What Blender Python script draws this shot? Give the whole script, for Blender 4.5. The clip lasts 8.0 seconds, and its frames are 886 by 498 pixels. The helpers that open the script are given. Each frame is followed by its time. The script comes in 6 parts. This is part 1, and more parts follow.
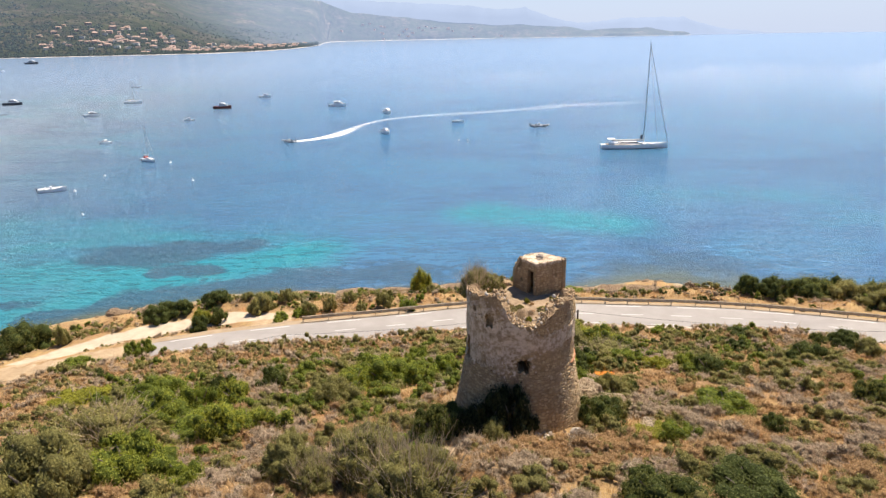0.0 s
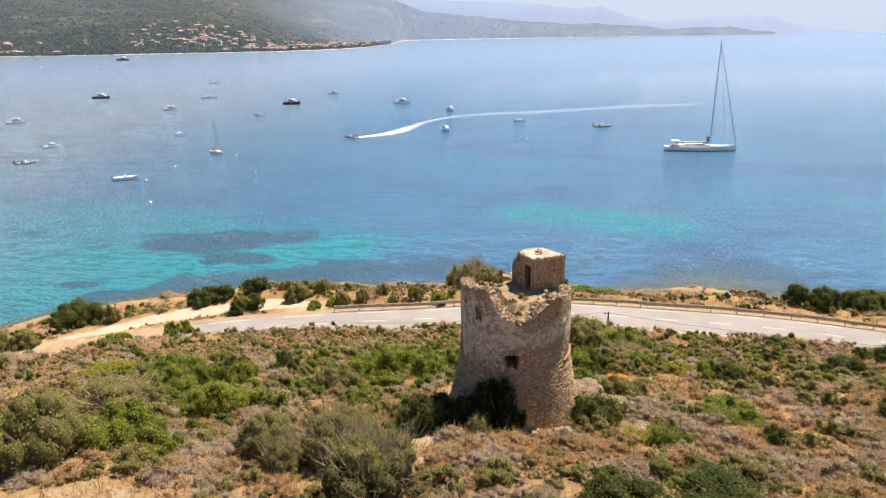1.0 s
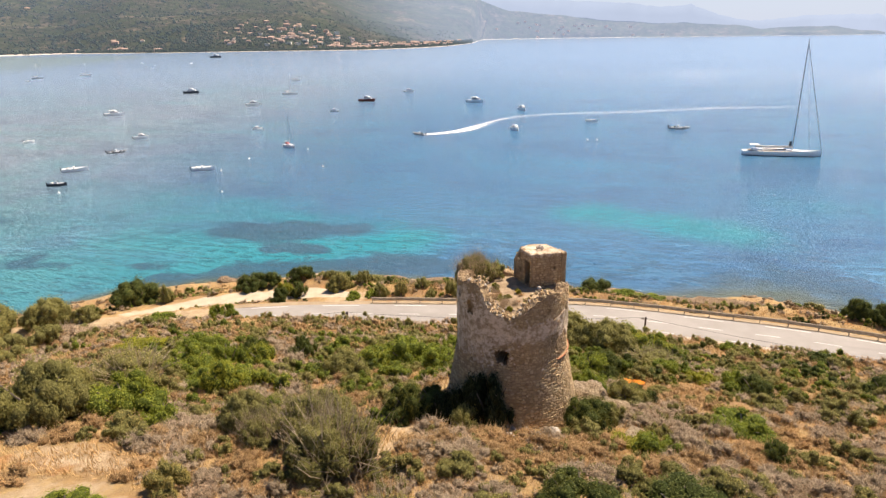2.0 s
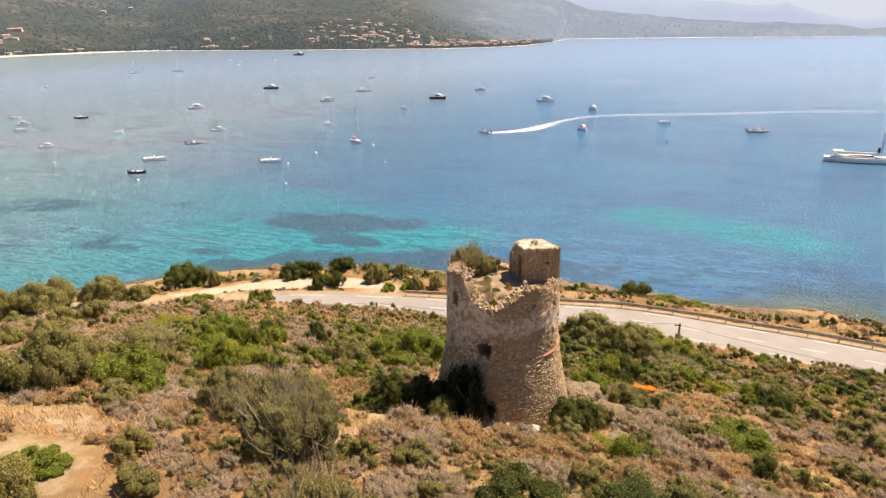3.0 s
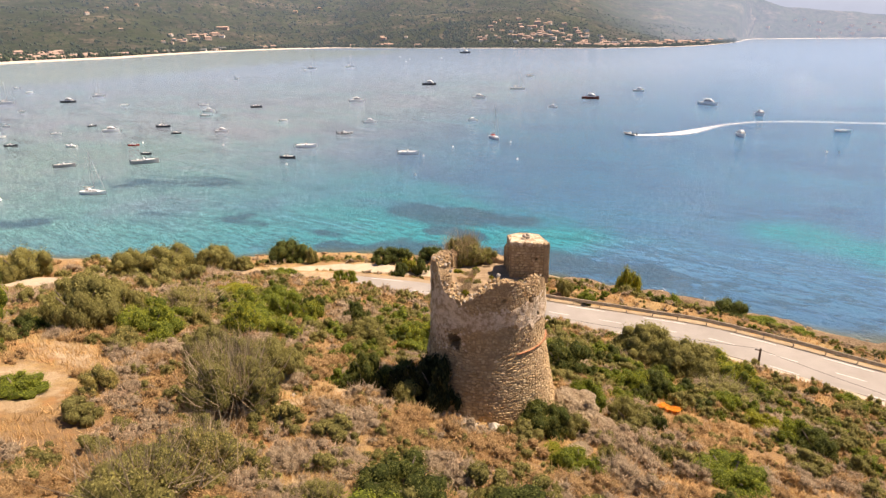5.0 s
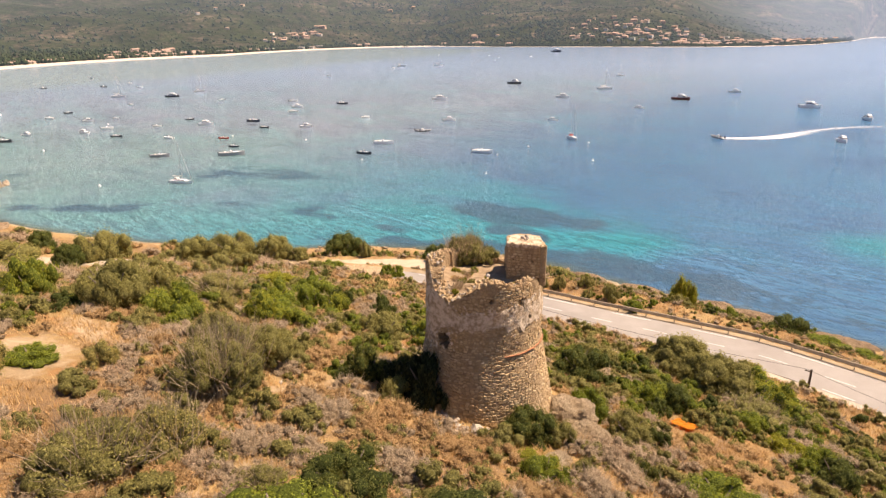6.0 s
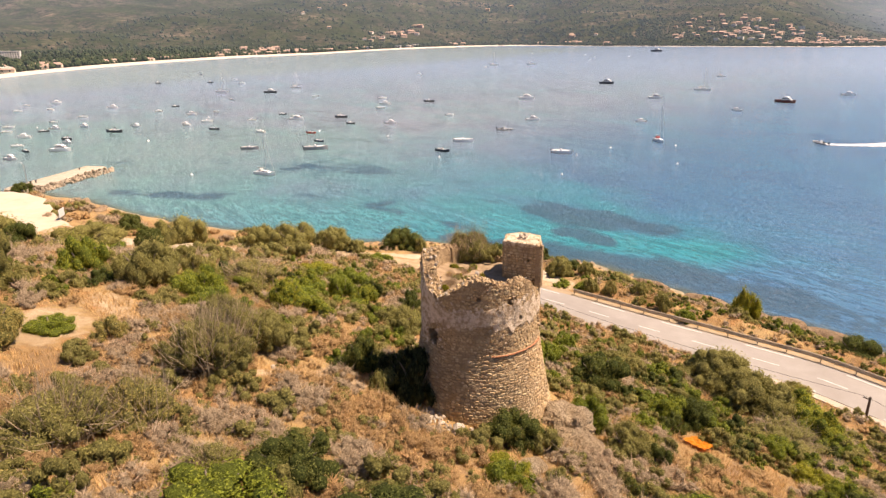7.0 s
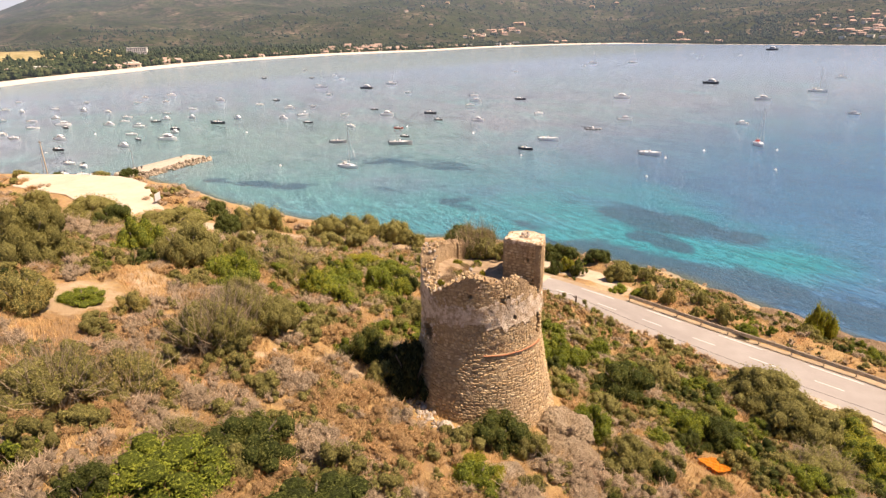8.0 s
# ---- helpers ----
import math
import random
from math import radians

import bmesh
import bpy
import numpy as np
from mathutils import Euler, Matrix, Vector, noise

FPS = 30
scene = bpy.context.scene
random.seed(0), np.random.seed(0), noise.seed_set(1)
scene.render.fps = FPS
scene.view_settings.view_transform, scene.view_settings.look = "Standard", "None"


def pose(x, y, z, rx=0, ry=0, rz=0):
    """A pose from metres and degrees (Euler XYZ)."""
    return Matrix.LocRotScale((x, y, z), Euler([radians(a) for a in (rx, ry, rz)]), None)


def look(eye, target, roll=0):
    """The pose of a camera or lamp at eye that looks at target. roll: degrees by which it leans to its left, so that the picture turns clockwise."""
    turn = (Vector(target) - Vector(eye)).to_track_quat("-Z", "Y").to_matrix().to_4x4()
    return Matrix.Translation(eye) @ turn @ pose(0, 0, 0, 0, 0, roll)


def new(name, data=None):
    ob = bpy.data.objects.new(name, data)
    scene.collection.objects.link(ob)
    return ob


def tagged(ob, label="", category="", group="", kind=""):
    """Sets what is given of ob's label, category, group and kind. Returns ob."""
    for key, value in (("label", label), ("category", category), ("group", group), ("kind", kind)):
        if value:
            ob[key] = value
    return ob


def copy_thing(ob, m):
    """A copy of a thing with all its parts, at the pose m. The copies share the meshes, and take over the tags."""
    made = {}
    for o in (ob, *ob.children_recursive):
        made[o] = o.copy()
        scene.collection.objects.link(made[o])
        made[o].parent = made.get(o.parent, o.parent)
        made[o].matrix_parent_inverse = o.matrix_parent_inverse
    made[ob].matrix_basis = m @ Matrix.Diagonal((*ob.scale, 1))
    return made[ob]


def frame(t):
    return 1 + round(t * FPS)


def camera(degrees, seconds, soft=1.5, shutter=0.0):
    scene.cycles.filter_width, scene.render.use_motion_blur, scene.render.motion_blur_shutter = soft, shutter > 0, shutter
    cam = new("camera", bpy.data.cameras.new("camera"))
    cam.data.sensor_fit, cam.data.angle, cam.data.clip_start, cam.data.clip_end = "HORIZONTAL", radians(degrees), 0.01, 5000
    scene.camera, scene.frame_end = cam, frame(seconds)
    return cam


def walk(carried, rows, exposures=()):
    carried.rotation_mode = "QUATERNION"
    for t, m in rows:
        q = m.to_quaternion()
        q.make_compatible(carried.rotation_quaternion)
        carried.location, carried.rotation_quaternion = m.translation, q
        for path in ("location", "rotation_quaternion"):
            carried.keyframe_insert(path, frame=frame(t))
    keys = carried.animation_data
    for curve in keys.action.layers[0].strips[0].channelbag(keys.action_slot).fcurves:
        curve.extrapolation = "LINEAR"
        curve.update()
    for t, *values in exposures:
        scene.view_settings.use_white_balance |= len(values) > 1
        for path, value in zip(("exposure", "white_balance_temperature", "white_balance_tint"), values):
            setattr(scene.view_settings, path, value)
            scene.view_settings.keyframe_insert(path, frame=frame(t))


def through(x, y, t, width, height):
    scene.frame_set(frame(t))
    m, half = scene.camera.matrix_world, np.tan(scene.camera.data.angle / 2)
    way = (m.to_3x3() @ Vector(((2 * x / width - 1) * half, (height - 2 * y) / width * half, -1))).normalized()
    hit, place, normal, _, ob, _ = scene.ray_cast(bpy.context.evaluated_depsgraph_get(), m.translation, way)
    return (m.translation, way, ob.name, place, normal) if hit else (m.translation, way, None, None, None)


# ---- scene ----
cam = camera(69.7, 8.0, soft=1.35)
PATH = [
    (0, (0.626, 0.124, 46.185), (0.615, 2.017, 45.54), -1.1),
    (0.5, (2.842, 0.057, 45.932), (2.736, 1.947, 45.288), -1.1),
    (1, (5.112, 0.18, 45.628), (4.897, 2.061, 44.984), -1.0),
    (1.5, (7.47, 0.494, 45.336), (7.142, 2.359, 44.693), -1.0),
    (2, (9.919, 0.847, 45.127), (9.476, 2.689, 44.484), -0.9),
    (3.5, (17.197, 3.152, 44.213), (16.435, 4.886, 43.572), -0.7),
    (4, (19.531, 4.19, 43.992), (18.663, 5.874, 43.352), -0.7),
    (4.5, (21.757, 5.505, 43.756), (20.782, 7.13, 43.117), -0.6),
    (6, (27.948, 10.353, 43.459), (26.663, 11.745, 42.818), -0.6),
    (6.5, (29.804, 12.362, 43.33), (28.422, 13.659, 42.69), -0.6),
    (7, (31.453, 14.494, 43.06), (29.98, 15.686, 42.419), -0.6),
    (7.5, (32.903, 16.67, 42.866), (31.345, 17.746, 42.224), -0.6),
    (8, (34.196, 19.005, 42.697), (32.561, 19.96, 42.053), -0.6),
]
# the picture warms a little as the view swings away from the open sea
walk(cam, [(t, look(eye, target, roll)) for t, eye, target, roll in PATH], [(0, 0.63, 6450, 13), (4, 0.63, 7500, 18), (8, 0.65, 7700, 23)])

# ---- daylight: a high summer sun and a hazy sky ----
SUN_AZ, SUN_EL = 37.0, 61.0   # degrees from +y towards +x, and above the horizon
world = bpy.data.worlds.new("sky")
scene.world = world
world.use_nodes = True
wn = world.node_tree.nodes
sky = wn.new("ShaderNodeTexSky")
sky.sky_type = "NISHITA"
sky.sun_disc = False
sky.sun_elevation, sky.sun_rotation = radians(SUN_EL), radians(SUN_AZ)
sky.altitude, sky.air_density, sky.dust_density, sky.ozone_density = 1500, 1.0, 0.1, 4.0
wn["Background"].inputs["Strength"].default_value = 0.085
haze = wn.new("ShaderNodeMix")
haze.data_type, haze.blend_type = "RGBA", "MULTIPLY"
haze.inputs[0].default_value, haze.inputs[7].default_value = 1.0, (0.93, 0.97, 1.04, 1)
world.node_tree.links.new(sky.outputs[0], haze.inputs[6])
# summer haze pales the lowest few degrees of the sky
where = wn.new("ShaderNodeTexCoord")
split = wn.new("ShaderNodeSeparateXYZ")
rise = wn.new("ShaderNodeMapRange")
rise.interpolation_type = "SMOOTHSTEP"
rise.inputs["From Min"].default_value, rise.inputs["From Max"].default_value = -0.02, 0.22
band = wn.new("ShaderNodeMix")
band.data_type = "RGBA"
band.inputs[6].default_value = (4.8, 5.5, 6.7, 1)
world.node_tree.links.new(where.outputs["Generated"], split.inputs[0])
world.node_tree.links.new(split.outputs["Z"], rise.inputs["Value"])
world.node_tree.links.new(rise.outputs[0], band.inputs[0])
world.node_tree.links.new(haze.outputs[2], band.inputs[7])
world.node_tree.links.new(band.outputs[2], wn["Background"].inputs["Color"])
sun_dir = Vector((math.sin(radians(SUN_AZ)) * math.cos(radians(SUN_EL)), math.cos(radians(SUN_AZ)) * math.cos(radians(SUN_EL)), math.sin(radians(SUN_EL))))
sun = new("sun", bpy.data.lights.new("sun", "SUN"))
sun.data.energy, sun.data.angle, sun.data.color = 5.8, radians(0.53), (1.0, 0.9, 0.76)
sun.matrix_world = look(sun_dir * 200, (0, 0, 0))


# ---- materials ----
class Mat:
    """A small node-graph writer round one principled shader."""

    def __init__(self, name, rough=0.8, metal=0.0, spec=0.3):
        self.m = bpy.data.materials.new(name)
        self.m.use_nodes = True
        self.t = self.m.node_tree
        self.b = self.t.nodes["Principled BSDF"]
        self.set("Roughness", rough), self.set("Metallic", metal), self.set("Specular IOR Level", spec)
        self._p = None

    def set(self, key, v):
        if hasattr(v, "is_output"):
            self.t.links.new(v, self.b.inputs[key])
        else:
            self.b.inputs[key].default_value = (*v, 1) if isinstance(v, tuple) and len(v) == 3 else v

    def put(self, node, key, v):
        if hasattr(v, "is_output"):
            self.t.links.new(v, node.inputs[key])
        elif v is not None:
            node.inputs[key].default_value = (*v, 1) if isinstance(v, tuple) and len(v) == 3 and node.inputs[key].type == "RGBA" else v

    def pos(self):
        if self._p is None:
            self._p = self.t.nodes.new("ShaderNodeNewGeometry")
        return self._p.outputs["Position"]

    def island(self):
        self.pos()
        return self._p.outputs["Random Per Island"]

    def obrand(self):
        return self.t.nodes.new("ShaderNodeObjectInfo").outputs["Random"]

    def attr(self, name):
        n = self.t.nodes.new("ShaderNodeAttribute")
        n.attribute_name = name
        return n.outputs["Fac"]

    def noise(self, scale, detail=4, rough=0.55, warp=0.0, vec=None, stretch=None):
        n = self.t.nodes.new("ShaderNodeTexNoise")
        v = vec or self.pos()
        if stretch:
            mp = self.t.nodes.new("ShaderNodeMapping")
            self.t.links.new(v, mp.inputs["Vector"])
            mp.inputs["Scale"].default_value = stretch[:3]
            if len(stretch) > 3:
                mp.inputs["Rotation"].default_value = (0, 0, stretch[3])
            v = mp.outputs[0]
        self.t.links.new(v, n.inputs["Vector"])
        self.put(n, "Scale", scale), self.put(n, "Detail", detail), self.put(n, "Roughness", rough), self.put(n, "Distortion", warp)
        return n.outputs["Fac"]

    def voronoi(self, scale, out="Distance", feature="F1"):
        n = self.t.nodes.new("ShaderNodeTexVoronoi")
        n.feature = feature
        self.t.links.new(self.pos(), n.inputs["Vector"])
        self.put(n, "Scale", scale)
        return n.outputs[out]

    def math(self, op, a, b=0.0, c=0.0):
        n = self.t.nodes.new("ShaderNodeMath")
        n.operation = op
        for i, v in enumerate((a, b, c)):
            self.put(n, i, v)
        return n.outputs[0]

    def range(self, v, a, b, lo=0.0, hi=1.0, smooth=True):
        n = self.t.nodes.new("ShaderNodeMapRange")
        n.interpolation_type = "SMOOTHSTEP" if smooth else "LINEAR"
        for k, x in (("Value", v), ("From Min", a), ("From Max", b), ("To Min", lo), ("To Max", hi)):
            self.put(n, k, x)
        return n.outputs[0]

    def mix(self, fac, a, b, mode="MIX"):
        n = self.t.nodes.new("ShaderNodeMix")
        n.data_type, n.blend_type = "RGBA", mode
        self.put(n, 0, fac), self.put(n, 6, a), self.put(n, 7, b)
        return n.outputs[2]

    def ramp(self, fac, *stops):
        n = self.t.nodes.new("ShaderNodeValToRGB")
        e = n.color_ramp.elements
        while len(e) < len(stops):
            e.new(0.5)
        for el, (p, c) in zip(e, stops):
            el.position, el.color = p, (*c, 1)
        self.t.links.new(fac, n.inputs[0])
        return n.outputs[0]

    def bump(self, height, strength=0.5, dist=0.05):
        n = self.t.nodes.new("ShaderNodeBump")
        self.put(n, "Height", height), self.put(n, "Strength", strength), self.put(n, "Distance", dist)
        self.t.links.new(n.outputs[0], self.b.inputs["Normal"])

    def glow(self, colour, strength):
        self.set("Emission Color", colour), self.set("Emission Strength", strength)

    def colour(self, v):
        self.set("Base Color", v)
        return self


def plain(name, colour, rough=0.6, metal=0.0, vary=0.12, scale=3.0, spec=0.3, relief=0.0):
    k = Mat(name, rough, metal, spec)
    dark = tuple(c * (1 - vary) for c in colour)
    light = tuple(min(1, c * (1 + vary)) for c in colour)
    n = k.noise(scale, 6, 0.65)
    k.colour(k.ramp(n, (0.3, dark), (0.7, light)))
    if relief:
        k.bump(k.noise(scale * 6, 4), 0.5, relief)
    return k.m


def stone_mat(name, cols, per="island"):
    k = Mat(name, 0.92, spec=0.15)
    r = k.island() if per == "island" else k.obrand()
    c = k.ramp(r, (0.0, cols[0]), (0.35, cols[1]), (0.7, cols[2]), (1.0, cols[3]))
    stain = k.noise(0.9, 5, 0.6)
    c = k.mix(k.range(stain, 0.48, 0.75, 0, 0.55), c, (0.17, 0.13, 0.1))
    grain = k.noise(14, 6, 0.7)
    c = k.mix(k.range(grain, 0.3, 0.75, 0.0, 0.4), c, (0.5, 0.41, 0.29))
    k.colour(c)
    k.bump(k.noise(9, 8, 0.7), 0.7, 0.05)
    return k.m


STONE = ((0.33, 0.21, 0.1), (0.45, 0.305, 0.152), (0.53, 0.38, 0.2), (0.6, 0.46, 0.275))
M_STONE = stone_mat("tower_stone", STONE)
M_STONE_PIECE = stone_mat("tower_stone_piece", STONE, "object")
M_RUBBLE = stone_mat("rubble_stone", ((0.24, 0.21, 0.18), (0.34, 0.3, 0.25), (0.43, 0.38, 0.32), (0.58, 0.53, 0.46)), "object")


def mortar():
    k = Mat("lime_mortar", 0.95, spec=0.1)
    c = k.ramp(k.noise(1.4, 7, 0.65), (0.3, (0.27, 0.185, 0.105)), (0.55, (0.4, 0.285, 0.165)), (0.75, (0.5, 0.38, 0.235)))
    c = k.mix(k.range(k.noise(8, 5, 0.7), 0.4, 0.7, 0, 0.5), c, (0.24, 0.165, 0.105))
    k.colour(c)
    k.bump(k.noise(7, 8, 0.75), 0.9, 0.12)
    return k.m


def plaster():
    k = Mat("weathered_plaster", 0.95, spec=0.1)
    c = k.ramp(k.noise(2.4, 9, 0.78), (0.33, (0.25, 0.17, 0.1)), (0.44, (0.45, 0.335, 0.22)), (0.55, (0.72, 0.6, 0.455)))
    c = k.mix(k.range(k.noise(9, 6, 0.75), 0.52, 0.66, 0, 0.6), c, (0.29, 0.2, 0.125))
    streak = k.noise(2.2, 5, 0.6, stretch=(1, 1, 0.18))
    c = k.mix(k.range(streak, 0.48, 0.72, 0, 0.4), c, (0.25, 0.175, 0.11))
    k.colour(c)
    k.bump(k.noise(7, 9, 0.75), 0.9, 0.1)
    return k.m


M_MORTAR, M_PLASTER = mortar(), plaster()


def rock_mat(name, a, b, c):
    k = Mat(name, 0.92, spec=0.15)
    v = k.ramp(k.noise(0.7, 8, 0.65, 0.4), (0.3, a), (0.52, b), (0.72, c))
    cr = k.range(k.noise(2.6, 5, 0.6, 1.5), 0.46, 0.5, 0, 1)
    v = k.mix(k.math("MULTIPLY", k.math("SUBTRACT", 1.0, cr), 0.25), v, (0.16, 0.12, 0.08))
    k.colour(v)
    k.bump(k.noise(3.2, 10, 0.78, 0.8), 1.0, 0.6)
    return k.m


M_ROCK = rock_mat("pale_rock", (0.36, 0.25, 0.145), (0.5, 0.375, 0.235), (0.62, 0.5, 0.35))
M_SHORE = rock_mat("shore_rock", (0.22, 0.145, 0.085), (0.36, 0.25, 0.15), (0.47, 0.345, 0.22))


def ground_mat():
    k = Mat("dry_hillside", 0.95, spec=0.1)
    dry = k.ramp(k.noise(0.16, 6, 0.6, 0.5), (0.3, (0.25, 0.15, 0.075)), (0.45, (0.36, 0.225, 0.1)), (0.58, (0.44, 0.3, 0.13)), (0.72, (0.32, 0.215, 0.125)))
    dry = k.mix(k.range(k.noise(1.6, 6, 0.7), 0.4, 0.7, 0, 0.65), dry, (0.2, 0.14, 0.09))
    dry = k.mix(k.range(k.noise(0.5, 5, 0.6), 0.55, 0.68, 0, 0.55), dry, (0.42, 0.19, 0.07))
    soil = k.ramp(k.noise(0.8, 7, 0.7, 0.6), (0.3, (0.35, 0.245, 0.14)), (0.55, (0.465, 0.345, 0.21)), (0.75, (0.57, 0.46, 0.32)))
    f = k.math("ADD", k.attr("bare"), k.math("MULTIPLY", k.math("SUBTRACT", k.noise(0.7, 6, 0.65), 0.5), 0.9))
    c = k.mix(k.range(f, 0.42, 0.62), dry, soil)
    bed = k.ramp(k.noise(0.3, 5), (0.35, (0.2, 0.17, 0.11)), (0.6, (0.36, 0.3, 0.2)))
    c = k.mix(k.range(k.attr("wet"), 0.3, 0.7), c, bed)
    k.colour(c)
    k.bump(k.noise(3.5, 8, 0.75), 0.9, 0.25)
    return k.m


def sand_mat(name, a, b, scale=0.8):
    k = Mat(name, 0.95, spec=0.1)
    c = k.ramp(k.noise(scale, 7, 0.65, 0.3), (0.3, a), (0.7, b))
    tr = k.noise(0.5, 4, 0.6)
    c = k.mix(k.range(tr, 0.55, 0.75, 0, 0.35), c, tuple(v * 0.75 for v in a))
    k.colour(c)
    k.bump(k.noise(6, 6, 0.7), 0.5, 0.05)
    return k.m


M_GROUND = ground_mat()
M_TRACK = sand_mat("sandy_track", (0.4, 0.32, 0.225), (0.52, 0.43, 0.315))
M_PARK = sand_mat("pale_sand", (0.45, 0.375, 0.275), (0.56, 0.48, 0.37), 0.15)
M_TERRACE = sand_mat("trodden_earth", (0.22, 0.155, 0.095), (0.36, 0.27, 0.175), 1.5)
M_SHOULDER = sand_mat("road_shoulder", (0.38, 0.31, 0.235), (0.5, 0.425, 0.335))
M_VERGE = sand_mat("dusty_verge", (0.27, 0.2, 0.125), (0.38, 0.295, 0.19))


def asphalt():
    k = Mat("worn_pale_asphalt", 0.85, spec=0.2)
    c = k.ramp(k.noise(0.35, 7, 0.6), (0.3, (0.28, 0.255, 0.226)), (0.7, (0.345, 0.317, 0.283)))
    c = k.mix(k.range(k.noise(40, 4, 0.7), 0.35, 0.7, 0, 0.35), c, (0.19, 0.18, 0.17))
    c = k.mix(k.range(k.noise(0.16, 4, 0.5, stretch=(0.25, 3, 1)), 0.56, 0.7, 0, 0.35), c, (0.22, 0.2, 0.185))
    k.colour(c)
    k.bump(k.noise(55, 4, 0.7), 0.3, 0.01)
    return k.m


M_ASPHALT = asphalt()
M_PAINT = plain("worn_white_road_paint", (0.56, 0.54, 0.5), 0.7, vary=0.3, scale=5)


def water():
    k = Mat("clear_sea_water", 0.17, spec=0.7)
    k.set("IOR", 1.33)
    big = k.math("SUBTRACT", k.noise(0.028, 6, 0.6, 0.6), 0.5)
    fine = k.math("SUBTRACT", k.noise(0.11, 6, 0.65, 0.8), 0.5)
    ragged = k.math("ADD", k.math("MULTIPLY", big, 0.7), k.math("MULTIPLY", fine, 0.5))
    mottle = k.noise(0.02, 7, 0.62, 1.2, stretch=(0.7, 1.5, 1, radians(35)))
    shoal = k.ramp(mottle, (0.34, (0.21, 0.36, 0.37)), (0.5, (0.27, 0.35, 0.385)), (0.62, (0.29, 0.335, 0.385)), (0.76, (0.21, 0.265, 0.31)))
    open_sea = k.ramp(mottle, (0.34, (0.055, 0.215, 0.36)), (0.5, (0.062, 0.19, 0.34)), (0.66, (0.046, 0.14, 0.275)))
    streak = k.noise(0.045, 6, 0.65, 1.5, stretch=(0.5, 1.7, 1, radians(20)))
    shoal = k.mix(k.range(streak, 0.48, 0.62, 0, 0.7), shoal, (0.16, 0.18, 0.2))
    deep = k.mix(k.attr("west"), open_sea, shoal)
    # water paled in its base colour with distance, imitating haze
    deep = k.mix(k.math("MULTIPLY", k.attr("offing_haze"), 0.75), deep, (0.27, 0.36, 0.48))
    sand = k.range(k.math("ADD", k.attr("sand"), k.math("MULTIPLY", ragged, 1.5)), 0.1, 1.15)
    c = k.mix(sand, deep, k.mix(k.attr("west"), (0.018, 0.28, 0.345), (0.2, 0.34, 0.325)))
    c = k.mix(k.range(k.math("ADD", k.attr("lagoon"), k.math("MULTIPLY", ragged, 0.8)), 0.35, 1.0, 0, 0.8), c, (0.26, 0.33, 0.3))
    weed = k.range(k.math("ADD", k.attr("weed"), k.math("MULTIPLY", ragged, 2.6)), 0.36, 0.7, 0, 0.85)
    c = k.mix(weed, c, (0.05, 0.115, 0.175))
    shore = k.range(k.math("ADD", k.attr("shore"), k.math("MULTIPLY", ragged, 0.7)), 0.3, 0.85, 0, 0.85)
    c = k.mix(shore, c, (0.14, 0.15, 0.08))
    # two sets of streaks darken the water colour to mimic shading on ripples
    lane = k.noise(0.16, 6, 0.7, 0.4, stretch=(0.5, 2.2, 1, radians(28)))
    c = k.mix(k.range(lane, 0.45, 0.66, 0, 0.34), c, k.mix(0.62, c, (0.012, 0.04, 0.075)))
    chop_shade = k.noise(0.6, 6, 0.75, 0.6, stretch=(0.5, 1.5, 1, radians(20)))
    c = k.mix(k.range(chop_shade, 0.42, 0.66, 0, 0.45), c, k.mix(0.6, c, (0.008, 0.05, 0.1)))
    k.colour(c)
    w1 = k.noise(0.45, 5, 0.6, 0.3, stretch=(0.6, 1.8, 1, radians(25)))
    w2 = k.noise(1.7, 4, 0.6, 0.2, stretch=(0.7, 1.5, 1, radians(40)))
    k.bump(k.math("MULTIPLY", k.math("ADD", w1, k.math("MULTIPLY", w2, 0.5)), k.attr("waves")), 1.0, 1.25)
    return k.m


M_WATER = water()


def leaf_mat(name, lo, mid, hi, through=0.48):
    k = Mat(name, 0.65, spec=0.2)
    near = lambda a: tuple(0.55 * p + 0.45 * q for p, q in zip(a, mid))
    c = k.ramp(k.island(), (0.0, near(lo)), (0.5, mid), (1.0, near(hi)))
    hue = k.math("FRACT", k.math("ADD", k.attr("tint"), k.obrand()))
    c = k.mix(k.range(hue, 0.45, 1.0, 0.0, 0.6, False), c, tuple(v * 0.55 for v in mid))
    c = k.mix(k.range(hue, 0.4, 0.0, 0.0, 0.5, False), c, (hi[0] * 1.25, hi[1] * 1.05, hi[2]))
    c = k.mix(k.range(k.noise(0.45, 4, 0.6), 0.4, 0.7, 0, 0.4), c, hi)
    k.colour(c)
    tr = k.t.nodes.new("ShaderNodeBsdfTranslucent")
    k.t.links.new(c, tr.inputs["Color"])
    mx = k.t.nodes.new("ShaderNodeMixShader")
    mx.inputs[0].default_value = through
    k.t.links.new(k.b.outputs[0], mx.inputs[1])
    k.t.links.new(tr.outputs[0], mx.inputs[2])
    k.t.links.new(mx.outputs[0], k.t.nodes["Material Output"].inputs["Surface"])
    return k.m


